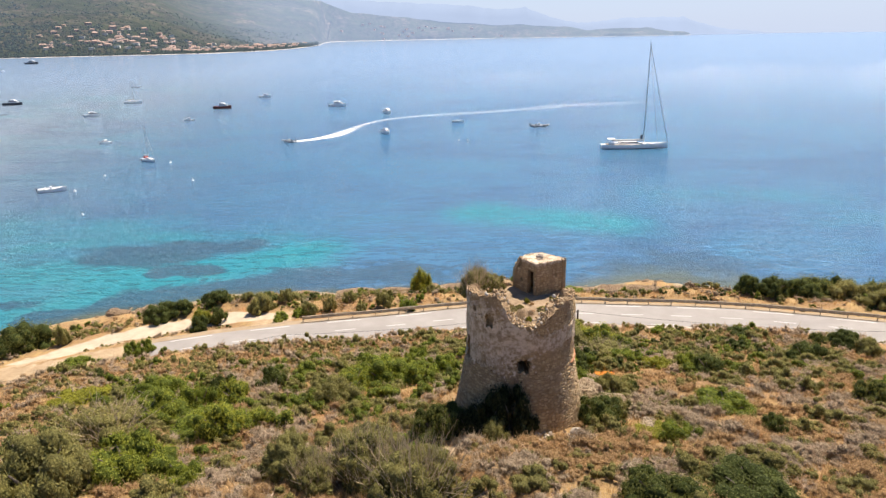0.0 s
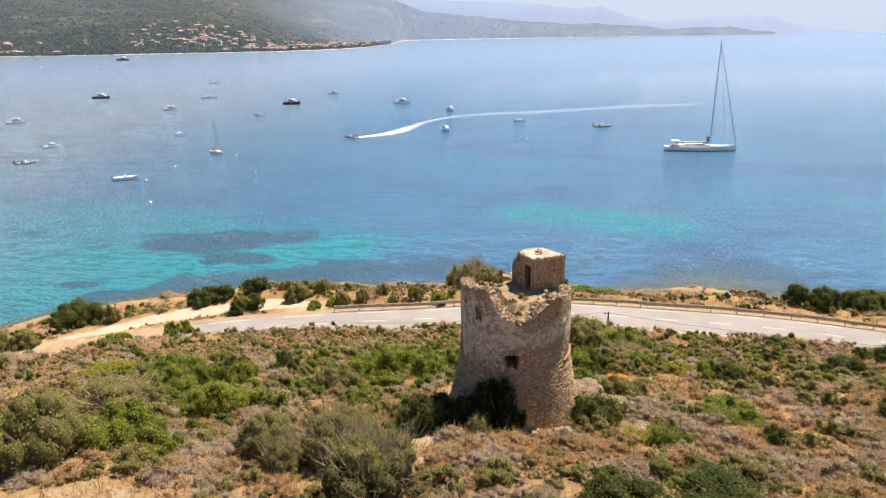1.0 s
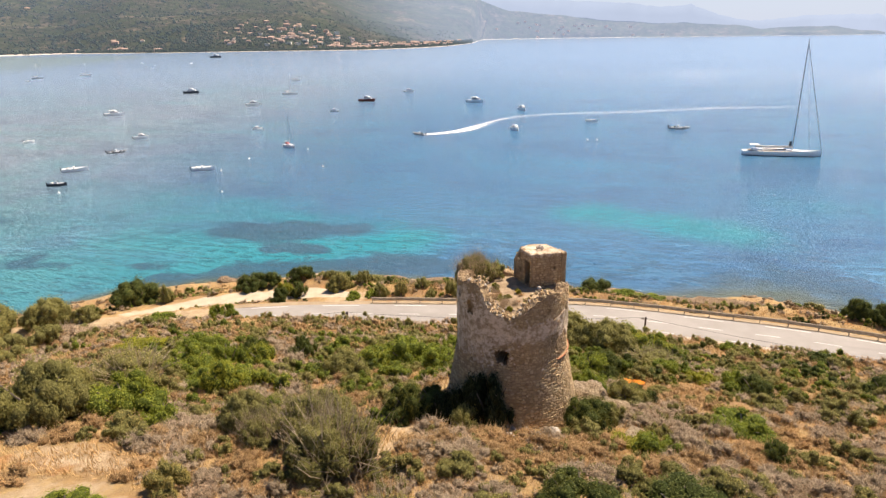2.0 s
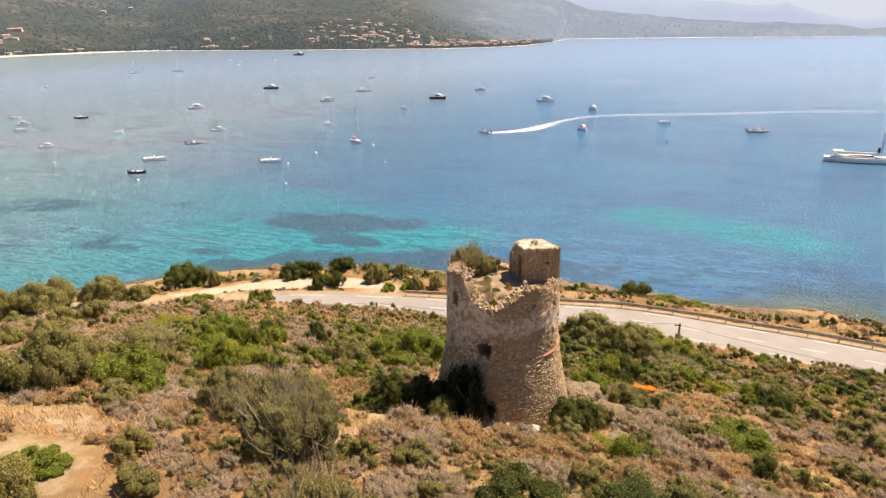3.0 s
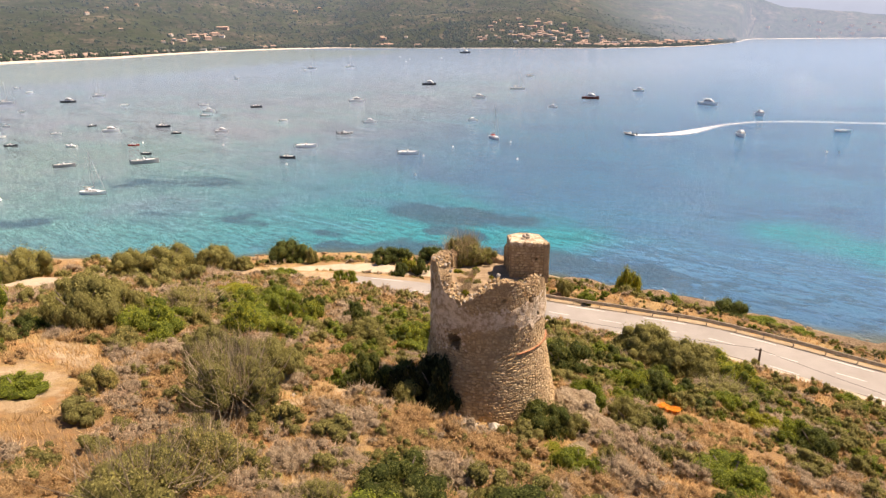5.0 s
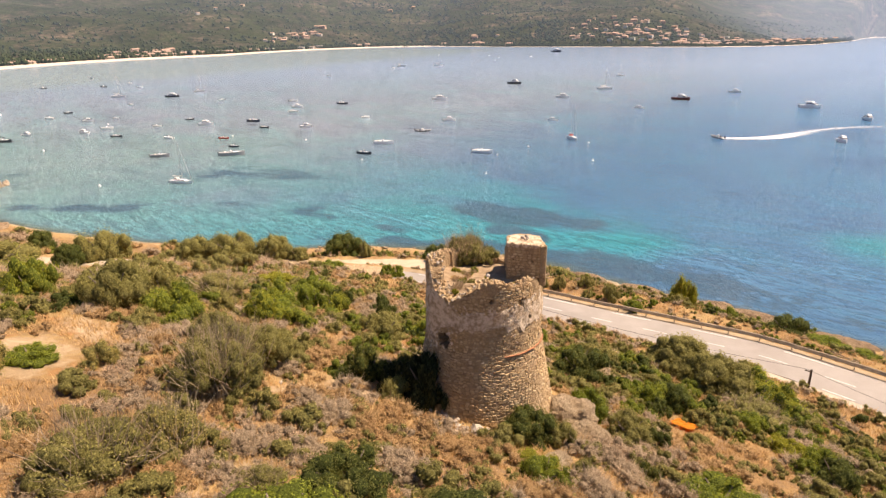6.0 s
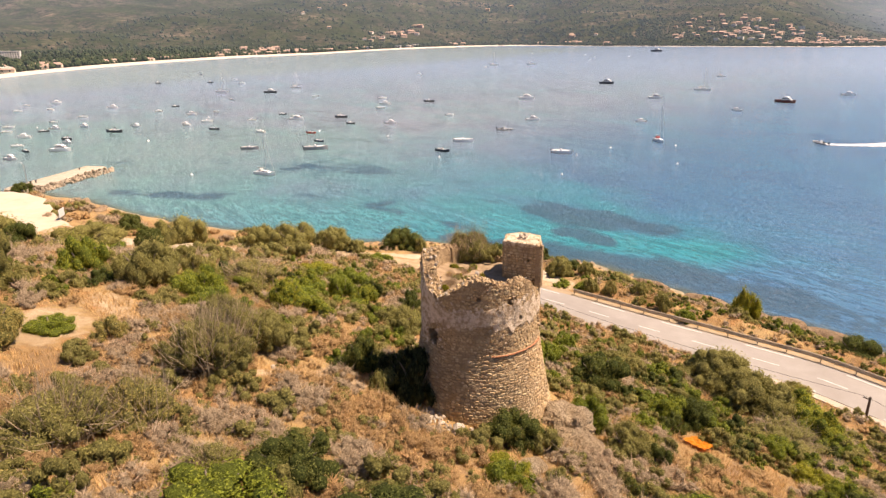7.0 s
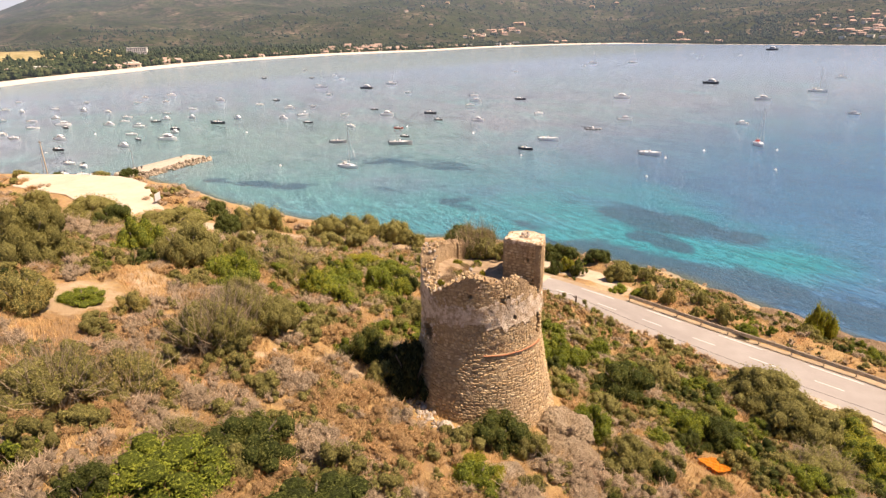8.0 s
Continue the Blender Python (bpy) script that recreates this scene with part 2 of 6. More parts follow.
LEAF = {
    "green": leaf_mat("lentisk_leaf", (0.14, 0.18, 0.022), (0.26, 0.305, 0.036), (0.4, 0.42, 0.06)),
    "dark": leaf_mat("dark_evergreen_leaf", (0.07, 0.085, 0.02), (0.125, 0.145, 0.033), (0.21, 0.22, 0.055)),
    "olive": leaf_mat("olive_green_leaf", (0.2, 0.18, 0.055), (0.32, 0.29, 0.085), (0.42, 0.37, 0.13)),
    # leaf colour darkened to imitate foliage in the tower's shade
    "ivy": leaf_mat("dark_shaded_leaf", (0.025, 0.03, 0.01), (0.045, 0.052, 0.016), (0.08, 0.085, 0.026), 0.25),
    "lime": leaf_mat("yellow_green_leaf", (0.2, 0.2, 0.02), (0.32, 0.31, 0.03), (0.42, 0.39, 0.05)),
    "grey": leaf_mat("dry_grey_twig", (0.33, 0.245, 0.15), (0.49, 0.375, 0.245), (0.61, 0.485, 0.335), 0.3),
    "rust": leaf_mat("rusty_dry_brush", (0.36, 0.21, 0.095), (0.53, 0.34, 0.155), (0.65, 0.455, 0.225), 0.3),
    "straw": leaf_mat("dry_straw_grass", (0.4, 0.24, 0.1), (0.55, 0.36, 0.155), (0.66, 0.47, 0.23), 0.25),
}


# leaf colours darkened for the inner lumps, standing in for shade between leaves
def shaded_core_mat(name, lo, hi, deep=0.35):
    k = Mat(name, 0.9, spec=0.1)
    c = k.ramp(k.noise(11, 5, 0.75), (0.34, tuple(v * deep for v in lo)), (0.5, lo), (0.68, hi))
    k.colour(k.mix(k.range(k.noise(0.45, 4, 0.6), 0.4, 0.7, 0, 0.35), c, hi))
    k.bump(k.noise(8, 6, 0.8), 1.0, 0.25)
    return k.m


CORE = {"green": shaded_core_mat("lentisk_inside", (0.09, 0.115, 0.018), (0.19, 0.22, 0.035)), "dark": shaded_core_mat("evergreen_inside", (0.045, 0.058, 0.014), (0.1, 0.12, 0.028)), "ivy": shaded_core_mat("shaded_inside", (0.018, 0.022, 0.008), (0.04, 0.045, 0.014)), "olive": shaded_core_mat("olive_inside", (0.16, 0.145, 0.045), (0.3, 0.27, 0.09)), "lime": shaded_core_mat("euphorbia_inside", (0.16, 0.16, 0.02), (0.3, 0.29, 0.03)),
        "grey": shaded_core_mat("grey_brush_inside", (0.31, 0.23, 0.145), (0.49, 0.38, 0.255), 0.5), "rust": shaded_core_mat("rusty_brush_inside", (0.32, 0.195, 0.09), (0.52, 0.345, 0.165), 0.5)}
M_BARK = plain("grey_bark", (0.2, 0.16, 0.125), 0.9, vary=0.3, scale=8, relief=0.02)


# ---- small building helpers ----
def mesh_of(name, verts, faces, mats, index=None, smooth=False):
    me = bpy.data.meshes.new(name)
    me.from_pydata([tuple(v) for v in verts] if not hasattr(verts, "tolist") else verts.tolist(), [], faces if not hasattr(faces, "tolist") else faces.tolist())
    for m in mats if isinstance(mats, (list, tuple)) else [mats]:
        me.materials.append(m)
    if index is not None:
        me.polygons.foreach_set("material_index", index)
    if smooth is not False:
        me.polygons.foreach_set("use_smooth", [True] * len(me.polygons) if smooth is True else smooth)
    me.update()
    return me


def piece(name, me, parent=None, at=None, label=""):
    ob = new(name, me)
    if parent is not None:
        ob.parent = parent
    if at is not None:
        ob.matrix_basis = at
    return tagged(ob, label)


def part(name, bm, material, parent=None, label="", smooth=False):
    me = bpy.data.meshes.new(name)
    bm.to_mesh(me)
    bm.free()
    me.materials.append(material)
    if smooth:
        me.polygons.foreach_set("use_smooth", [True] * len(me.polygons))
    return piece(name, me, parent, None, label)


def add_box(bm, cx, cy, cz, sx, sy, sz, rz=0.0, bevel=0.0, taper=1.0):
    r = bmesh.ops.create_cube(bm, size=1.0)
    vs = r["verts"]
    for v in vs:
        k = taper if v.co.z > 0 else 1.0
        v.co = Vector((v.co.x * sx * k, v.co.y * sy * k, v.co.z * sz))
    bmesh.ops.transform(bm, matrix=pose(cx, cy, cz, 0, 0, rz), verts=vs)
    if bevel:
        es = list({e for v in vs for e in v.link_edges})
        bmesh.ops.bevel(bm, geom=es, offset=bevel, segments=1, affect="EDGES")
    return vs


def add_rod(bm, a, b, ra, rb=None, n=6):
    a, b = Vector(a), Vector(b)
    r = bmesh.ops.create_cone(bm, cap_ends=True, segments=n, radius1=ra, radius2=ra if rb is None else rb, depth=(b - a).length)
    bmesh.ops.transform(bm, matrix=Matrix.Translation((a + b) / 2) @ (b - a).to_track_quat("Z", "Y").to_matrix().to_4x4(), verts=r["verts"])
    return r["verts"]


def empty(name, at, label, category, group="", kind=""):
    ob = new(name)
    ob.empty_display_size = 0.2
    ob.matrix_basis = at
    return tagged(ob, label, category, group, kind)


def smooth01(a, b, v):
    t = np.clip((np.asarray(v, float) - a) / (b - a), 0, 1)
    return t * t * (3 - 2 * t)


def wobble(x, y, scale, seed=0.0):
    """Cheap smooth noise in about -1..1 for arrays."""
    x, y = np.asarray(x, float) / scale, np.asarray(y, float) / scale
    s = np.zeros_like(x)
    for i, (a, b, p) in enumerate(((1.0, 0.3, 0.0), (-0.6, 1.1, 1.7), (0.4, -1.3, 3.1), (1.7, 0.9, 4.6), (-1.9, 1.6, 2.2))):
        s = s + np.sin(a * x * 2.1 + b * y * 2.3 + p + seed * (1.3 + i)) / (1 + 0.35 * i)
    return s / 3.2


# ---- the lie of the land ----
SHORE = [(400, 60), (240, 82), (150, 94), (82, 103), (64, 106), (56, 107), (50, 110), (40, 114), (27, 111), (0, 112), (-22, 110), (-41, 110),
         (-48, 106), (-62, 101), (-75, 93), (-83, 82), (-105, 68), (-116, 62), (-142, 51), (-165, 45), (-184, 36), (-200, 15), (-235, -20), (-400, -120), (-560, -105)]
ROAD = [(-62, 59.5, 8.6), (-50, 63.5, 9.2), (-41, 67.2, 9.6), (-30, 71.2, 9.75), (-18, 74, 9.8), (-7, 76, 9.8), (3, 78, 9.8), (12, 79.3, 9.8), (24, 78.3, 9.8), (39, 76.3, 9.8), (55, 71.5, 9.9), (75, 64, 10.2), (110, 47, 11)]
TRACK = [(-22, 79.5, 9.6), (-28, 81, 9.2), (-35, 80, 8.7), (-43, 77.3, 8.3), (-50, 72, 8.1), (-56, 65, 8.2), (-64, 57, 8.2), (-85, 48.5, 6.2), (-104, 41, 4.3), (-122, 35, 2.9), (-140, 28, 2.55)]
TOWER = Vector((5.42, 38.40, 0))


def to_line(x, y, line):
    """Distance to a polyline and the height of its nearest point."""
    x, y = np.asarray(x, float), np.asarray(y, float)
    d, z = np.full(x.shape, 1e9), np.zeros(x.shape)
    for (ax, ay, *az), (bx, by, *bz) in zip(line, line[1:]):
        ex, ey = bx - ax, by - ay
        t = np.clip(((x - ax) * ex + (y - ay) * ey) / (ex * ex + ey * ey), 0, 1)
        q = np.hypot(x - ax - t * ex, y - ay - t * ey)
        if az:
            z = np.where(q < d, az[0] + t * (bz[0] - az[0]), z)
        d = np.minimum(d, q)
    return d, z


def inland(x, y):
    """Distance from the near shore, positive on land."""
    x, y = np.asarray(x, float), np.asarray(y, float)
    d, _ = to_line(x, y, SHORE)
    ring = SHORE + [(-560, -900), (400, -900)]
    inside = np.zeros(x.shape, bool)
    for (ax, ay), (bx, by) in zip(ring, ring[1:] + ring[:1]):
        inside ^= ((ay > y) != (by > y)) & (x < (bx - ax) * (y - ay) / ((by - ay) or 1e-9) + ax)
    return np.where(inside, d, -d)


def hill(x, y, d):
    s = np.maximum(d - 33, 0)
    t = np.minimum(s, 52)
    over = np.maximum(s - 52, 0)
    up = 9.8 * np.clip(d / 25, 0, 1) ** (1.2 + 0.8 * smooth01(14, 28, x)) + 0.22 * t + 0.0014 * t * t + 34 * np.tanh(over * 0.2 / 34)
    low = smooth01(-92, -128, x) * smooth01(62, 30, d)
    up = up - 2.6 * smooth01(-34, -46, x) * smooth01(34, 24, d) * smooth01(0, 14, d)
    up = up * (1 - 0.42 * smooth01(-48, -92, x) * smooth01(95, 45, d))
    return up * (1 - low) + np.minimum(up, 2.4) * low


def ground_z(x, y):
    x, y = np.asarray(x, float), np.asarray(y, float)
    d = inland(x, y)
    z = np.where(d > 0, hill(x, y, d), np.maximum(d * 0.14, -9.0))
    rough = smooth01(2, 12, d) * (1 - smooth01(120, 300, d))
    z = z + rough * (0.32 * wobble(x, y, 7.0, 1) + 0.14 * wobble(x, y, 2.3, 2))
    z = z + smooth01(-3, 2, d) * (1 - smooth01(4, 14, d)) * (0.35 + 0.5 * wobble(x, y, 3.0, 4))
    q = np.hypot(x - TOWER.x, y - TOWER.y)
    z = z * smooth01(4.2, 8.5, q) + (1 - smooth01(4.2, 8.5, q)) * (21.6 - 0.14 * (y - TOWER.y) - 0.05 * (x - TOWER.x))
    for line, half in ((TRACK, 2.6), (ROAD, 4.3)):
        q, lz = to_line(x, y, line)
        k = 1 - smooth01(half, half + 3.2, q)
        z = z * (1 - k) + (lz - 0.12) * k
    return z


def gz(x, y):
    return float(ground_z(np.array([x]), np.array([y]))[0])


# ---- ground: one sheet to the horizon ----
def spread(n, reach, fine):
    u = np.linspace(-1, 1, n)
    return fine * np.sinh(u * np.arcsinh(reach / fine))


def grid_faces(nx, ny):
    i, j = np.meshgrid(np.arange(nx - 1), np.arange(ny - 1), indexing="ij")
    a = (i * ny + j).ravel()
    return np.stack([a, a + ny, a + ny + 1, a + 1], 1)


def build_ground():
    gx, gy = np.meshgrid(spread(350, 4900, 36) - 4, spread(350, 4900, 36) + 42, indexing="ij")
    z = ground_z(gx, gy)
    me = mesh_of("ground", np.stack([gx, gy, z], -1).reshape(-1, 3), grid_faces(350, 350), M_GROUND, smooth=True)
    bare = np.zeros(gx.shape)
    for cx, cy, rx, ry, v in ((-11, 17.5, 5.0, 4.0, 0.66), (-14, 22, 6, 3, 0.5), (-2, 15, 4, 2.5, 0.6), (0.8, 31.5, 3.2, 1.3, 0.75), (0.2, 27, 0.9, 4.5, 0.7), (8.8, 34, 1.8, 0.9, 0.55),
                          (12.2, 33, 1.5, 2.6, 0.5), (15, 44, 5, 8, 0.22), (8, 49, 2, 3, 0.4), (-150, 24, 40, 12, 0.5)):
        bare = np.maximum(bare, v * np.exp(-((gx - cx) / rx) ** 2 - ((gy - cy) / ry) ** 2) * 1.25)
    d = inland(gx, gy)
    bare = np.maximum(bare, (d > 0) * (1 - smooth01(1.5, 5, d)) * 0.45)
    for line, half in ((ROAD, 4.2), (TRACK, 2.0)):
        q, _ = to_line(gx, gy, line)
        bare = np.maximum(bare, (1 - smooth01(half - 0.3, half + 1.2, q)) * 0.66)
    for name, v in (("bare", bare), ("wet", (d < 0) * 1.0)):
        at = me.attributes.new(name, "FLOAT", "POINT")
        at.data.foreach_set("value", v.ravel().astype(np.float32))
    return tagged(piece("ground", me), "dry ochre hillside falling to a rocky shore", "ground", "", "structure")


build_ground()

# ---- sea ----
SAND = [((-330, 60), (-160, 75), 44, 0.85), ((-260, 115), (-130, 122), 44, 0.72), ((-165, 55), (-100, 88), 20, 1.0), ((-112, 98), (-60, 108), 15, 1.0), ((-95, 122), (-50, 122), 13, 1.0), ((-62, 118), (-32, 133), 9, 1.1), ((-75, 148), (-40, 145), 7, 0.7), ((-110, 125), (-85, 150), 14, 0.7),
        ((12, 165), (42, 154), 9, 0.95), ((-32, 137), (2, 148), 6, 0.3), ((60, 185), (105, 178), 9, 0.45), ((95, 150), (130, 152), 8, 0.4), ((-75, 160), (-120, 150), 12, 0.4)]
WEED = [((-74, 134), (-47, 141), 4.6, 1.0), ((-59, 124), (-49, 125), 1.9, 0.9), ((-83, 108), (-76, 108), 1.8, 0.8), ((-72, 101), (-56, 104), 2.4, 1.0), ((-60, 105), (-33, 119), 3.2, 1.0), ((-33, 119), (-10, 122), 5, 0.8), ((-168, 56), (-148, 75), 3, 0.7), ((-160, 48), (-150, 48), 2.5, 0.7),
        ((-131, 95), (-96, 106), 2.6, 0.55), ((-99, 122), (-83, 138), 3, 0.6), ((-128, 112), (-105, 108), 3, 0.5), ((-150, 128), (-105, 140), 6, 0.42), ((-10, 120), (70, 126), 6, 0.55), ((-200, 95), (-160, 120), 8, 0.4), ((-20, 130), (70, 136), 7, 0.35), ((-240, 60), (-200, 85), 8, 0.35)]


def build_sea():
    na, nr = 380, 190
    az = np.linspace(0, 2 * np.pi, na)
    rr = np.geomspace(12, 4960, nr)
    A, R = np.meshgrid(az, rr, indexing="ij")
    x, y = -5 + R * np.sin(A), 60 + R * np.cos(A)
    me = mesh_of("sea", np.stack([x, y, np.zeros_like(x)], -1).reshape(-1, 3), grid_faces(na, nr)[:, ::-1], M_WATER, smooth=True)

    def capsules(rows, soft):
        v = np.zeros(x.shape)
        for a, b, r, s in rows:
            q, _ = to_line(x, y, [a, b])
            v = np.maximum(v, s * np.exp(-(q / (r * soft)) ** 2))
        return v

    d = inland(x, y)
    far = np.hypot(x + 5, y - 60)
    west = smooth01(-15, -220, x + 0.12 * y) * (1 - 0.7 * smooth01(500, 2500, y))
    lagoon = np.maximum(0.95 * smooth01(-400, -720, x + 0.35 * (y - 100)) * (y < 1500), 0)
    for name, v in (("sand", capsules(SAND, 1.5)), ("weed", capsules(WEED, 1.75)), ("shore", np.exp(-np.maximum(-d, 0) / (4.5 + 6.5 * smooth01(15, 45, x)))), ("west", west), ("lagoon", lagoon), ("waves", 1 - 0.8 * smooth01(150, 1300, far)), ("offing_haze", smooth01(140, 900, far))):
        at = me.attributes.new(name, "FLOAT", "POINT")
        at.data.foreach_set("value", v.ravel().astype(np.float32))
    return tagged(piece("sea", me), "calm turquoise and blue sea with dark seagrass patches", "sea", "", "structure")


build_sea()

# ---- far coast: a bay, its beach, woods and hazy hills ----
BAY = [(-112, 620), (-100, 620), (-93, 665), (-84, 865), (-76, 1130), (-67, 1420), (-60, 1600), (-53, 2040), (-47, 2330), (-43, 2420), (-36, 2200), (-26, 2080), (-20, 2030), (-16.5, 2120), (-14.4, 2230), (-12.6, 2420), (-11.3, 2750), (-10.5, 3050), (-10.0, 3900), (-9.4, 4400), (-7, 4480), (0, 4560), (10, 4600), (17, 4560), (19, 4700), (21, 4900)]
RIDGE = [(-112, 40), (-97, 70), (-94.5, 105), (-92, 190), (-89, 290), (-80, 400), (-60, 430), (-40, 420), (-25, 400), (-19.7, 290), (-14, 270), (-10, 250), (-7.7, 183), (-4, 150), (0, 120), (5.6, 93), (10.3, 76), (12.2, 40), (15, 47), (17, 46), (19, 12), (21, 2)]


def far_land_mats():
    k = Mat("maquis_hill_haze_glow", 0.95, spec=0.05)
    c = k.ramp(k.noise(0.0045, 8, 0.68, 0.4), (0.3, (0.022, 0.03, 0.018)), (0.46, (0.05, 0.05, 0.036)), (0.58, (0.1, 0.084, 0.064)), (0.74, (0.28, 0.21, 0.15)))
    c = k.mix(k.range(k.noise(0.035, 8, 0.8), 0.44, 0.56, 0, 0.85), c, (0.02, 0.03, 0.016))
    c = k.mix(k.range(k.noise(0.011, 6, 0.7, 0.8), 0.42, 0.6, 0, 0.6), c, (0.045, 0.06, 0.028))
    field = k.range(k.math("ADD", k.attr("field"), k.math("MULTIPLY", k.math("SUBTRACT", k.noise(0.012, 4), 0.5), 0.5)), 0.4, 0.6)
    c = k.mix(field, c, k.ramp(k.noise(0.02, 5, 0.6, stretch=(0.4, 2, 1)), (0.35, (0.24, 0.2, 0.085)), (0.65, (0.4, 0.33, 0.17))))
    c = k.mix(k.range(k.attr("beach"), 0.45, 0.55), c, (0.62, 0.53, 0.43))
    k.colour(c)
    k.bump(k.noise(0.03, 6, 0.7), 1.0, 8)
    # distance haze is painted on as a blue emission
    far = k.math("MULTIPLY", k.attr("haze_glow"), 1.0)
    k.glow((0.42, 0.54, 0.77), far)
    return k.m


M_FAR = far_land_mats()


def far_height(az, r):
    shore = np.interp(az, [p[0] for p in BAY], [p[1] for p in BAY])
    top = np.interp(az, [p[0] for p in RIDGE], [p[1] for p in RIDGE])
    rho = r - shore
    start = np.interp(az, [-112, -90, -70, -50, -35, -30, -26, -22, -19, -16, -14.4, -12.6, -11.3, -10.2, -9.4, -8, 21], [1700, 1500, 900, 350, 90, 80, 90, 180, 380, 620, 800, 850, 900, 700, 60, 40, 10])
    end = np.maximum(4550, shore + start + 260)
    t = np.clip((rho - start) / (end - shore - start), 0, 1)
    x, y = r * np.sin(np.radians(az)), r * np.cos(np.radians(az))
    up = t ** np.interp(az, [-112, -40, -28, -16, -12, -11, 21], [1.3, 0.95, 1.0, 1.2, 1.1, 0.9, 0.9]) * top * (1 + 0.3 * wobble(x, y, 520, 3) * (1 - t)) + np.sqrt(t) * (1 - t) * (55 * wobble(x, y, 300, 8) + 30 * wobble(x, y, 140, 5)) + t * 6 * wobble(x, y, 90, 2)
    low = 2.4 * np.clip(rho / 30, -1, 1) + 5 * smooth01(40, 500, rho)
    return np.where(rho > -20, low + np.maximum(up, 0), -3), rho, t


def build_far_land():
    na, nr = 420, 110
    az = np.linspace(-112, 21, na)
    s = np.linspace(0, 1, nr)
    shore = np.interp(az, [p[0] for p in BAY], [p[1] for p in BAY]) + 8 * wobble(az * 40, az, 30)
    A, S = np.meshgrid(az, s, indexing="ij")
    R = (shore[:, None] - 15) + S ** 1.7 * (4930 - shore[:, None])
    z, rho, t = far_height(A, R)
    x, y = R * np.sin(np.radians(A)), R * np.cos(np.radians(A))
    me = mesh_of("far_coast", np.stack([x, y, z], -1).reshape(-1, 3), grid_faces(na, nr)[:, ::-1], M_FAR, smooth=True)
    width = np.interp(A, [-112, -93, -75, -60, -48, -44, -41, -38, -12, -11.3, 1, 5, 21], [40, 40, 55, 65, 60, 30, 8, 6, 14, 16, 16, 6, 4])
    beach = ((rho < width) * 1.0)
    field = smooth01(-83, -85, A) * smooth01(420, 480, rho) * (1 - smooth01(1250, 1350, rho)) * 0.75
    # strength of the painted haze, rising with range
    haze_glow = 0.02 + 0.15 * smooth01(1000, 4900, R) ** 1.2 + 0.25 * smooth01(-24, -12, A) * smooth01(2500, 3400, R)
    for name, v in (("beach", beach), ("field", field), ("haze_glow", haze_glow)):
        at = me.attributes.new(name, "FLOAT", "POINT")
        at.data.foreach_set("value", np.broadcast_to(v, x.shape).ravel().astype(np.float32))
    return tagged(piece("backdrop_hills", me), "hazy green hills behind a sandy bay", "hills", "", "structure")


build_far_land()


def haze_glow_mat(name, colour, strength):
    # near-black ground colour; the pale haze is emitted by the surface itself
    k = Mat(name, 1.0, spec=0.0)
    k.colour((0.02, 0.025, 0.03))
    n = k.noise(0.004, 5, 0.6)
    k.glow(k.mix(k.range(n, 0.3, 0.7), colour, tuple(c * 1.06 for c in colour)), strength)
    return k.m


def build_range(name, r, rows, mat, label):
    az = np.linspace(rows[0][0], rows[-1][0], 160)
    h = np.interp(az, [p[0] for p in rows], [p[1] for p in rows]) * (1 + 0.03 * wobble(az * 9, az, 5)) + 4 * wobble(az * 30, az, 8, 2)
    v = []
    for k, (rr, f) in enumerate(((r - 90, -0.05), (r - 45, 0.7), (r, 1.0), (r + 20, 0.6))):
        v.append(np.stack([rr * np.sin(np.radians(az)), rr * np.cos(np.radians(az)), np.maximum(h, 0) * f - 1], -1))
    v = np.stack(v, 1)
    me = mesh_of(name, v.reshape(-1, 3), grid_faces(160, 4)[:, ::-1], mat, smooth=True)
    tagged(piece(name, me), label, "mountains", "", "structure")


build_range("backdrop_mountains", 4890, [(-40, 420), (-12, 330), (-7.7, 280), (-3, 251), (2.7, 224), (3.7, 199), (5.5, 196), (7, 204), (8.4, 157), (10.3, 108), (13, 70), (14.5, 40)], haze_glow_mat("mountain_haze_glow", (0.48, 0.58, 0.76), 0.66), "pale blue mountains in haze")
build_range("backdrop_headland", 4920, [(9, 60), (11, 92), (13, 99), (15.3, 122), (19.6, 117), (20.9, 77), (22.6, 38), (24.5, 22), (26, 4)], haze_glow_mat("headland_haze_glow", (0.49, 0.59, 0.77), 0.68), "pale blue headland in haze")


# ---- road, track, car park ----
def resample(line, step):
    p = [Vector(q) for q in line]
    # a smooth curve through the corners
    out = []
    for i in range(len(p) - 1):
        a, b, c, e = p[max(i - 1, 0)], p[i], p[i + 1], p[min(i + 2, len(p) - 1)]
        n = max(2, int((c - b).length / step))
        for k in range(n):
            t = k / n
            out.append(0.5 * ((2 * b) + (c - a) * t + (2 * a - 5 * b + 4 * c - e) * t * t + (3 * b - a - 3 * c + e) * t ** 3))
    out.append(p[-1])
    return out


def sides(pts):
    """Unit vectors to the left of the line at each point."""
    res = []
    for i in range(len(pts)):
        d = pts[min(i + 1, len(pts) - 1)] - pts[max(i - 1, 0)]
        res.append(Vector((-d.y, d.x, 0)).normalized())
    return res


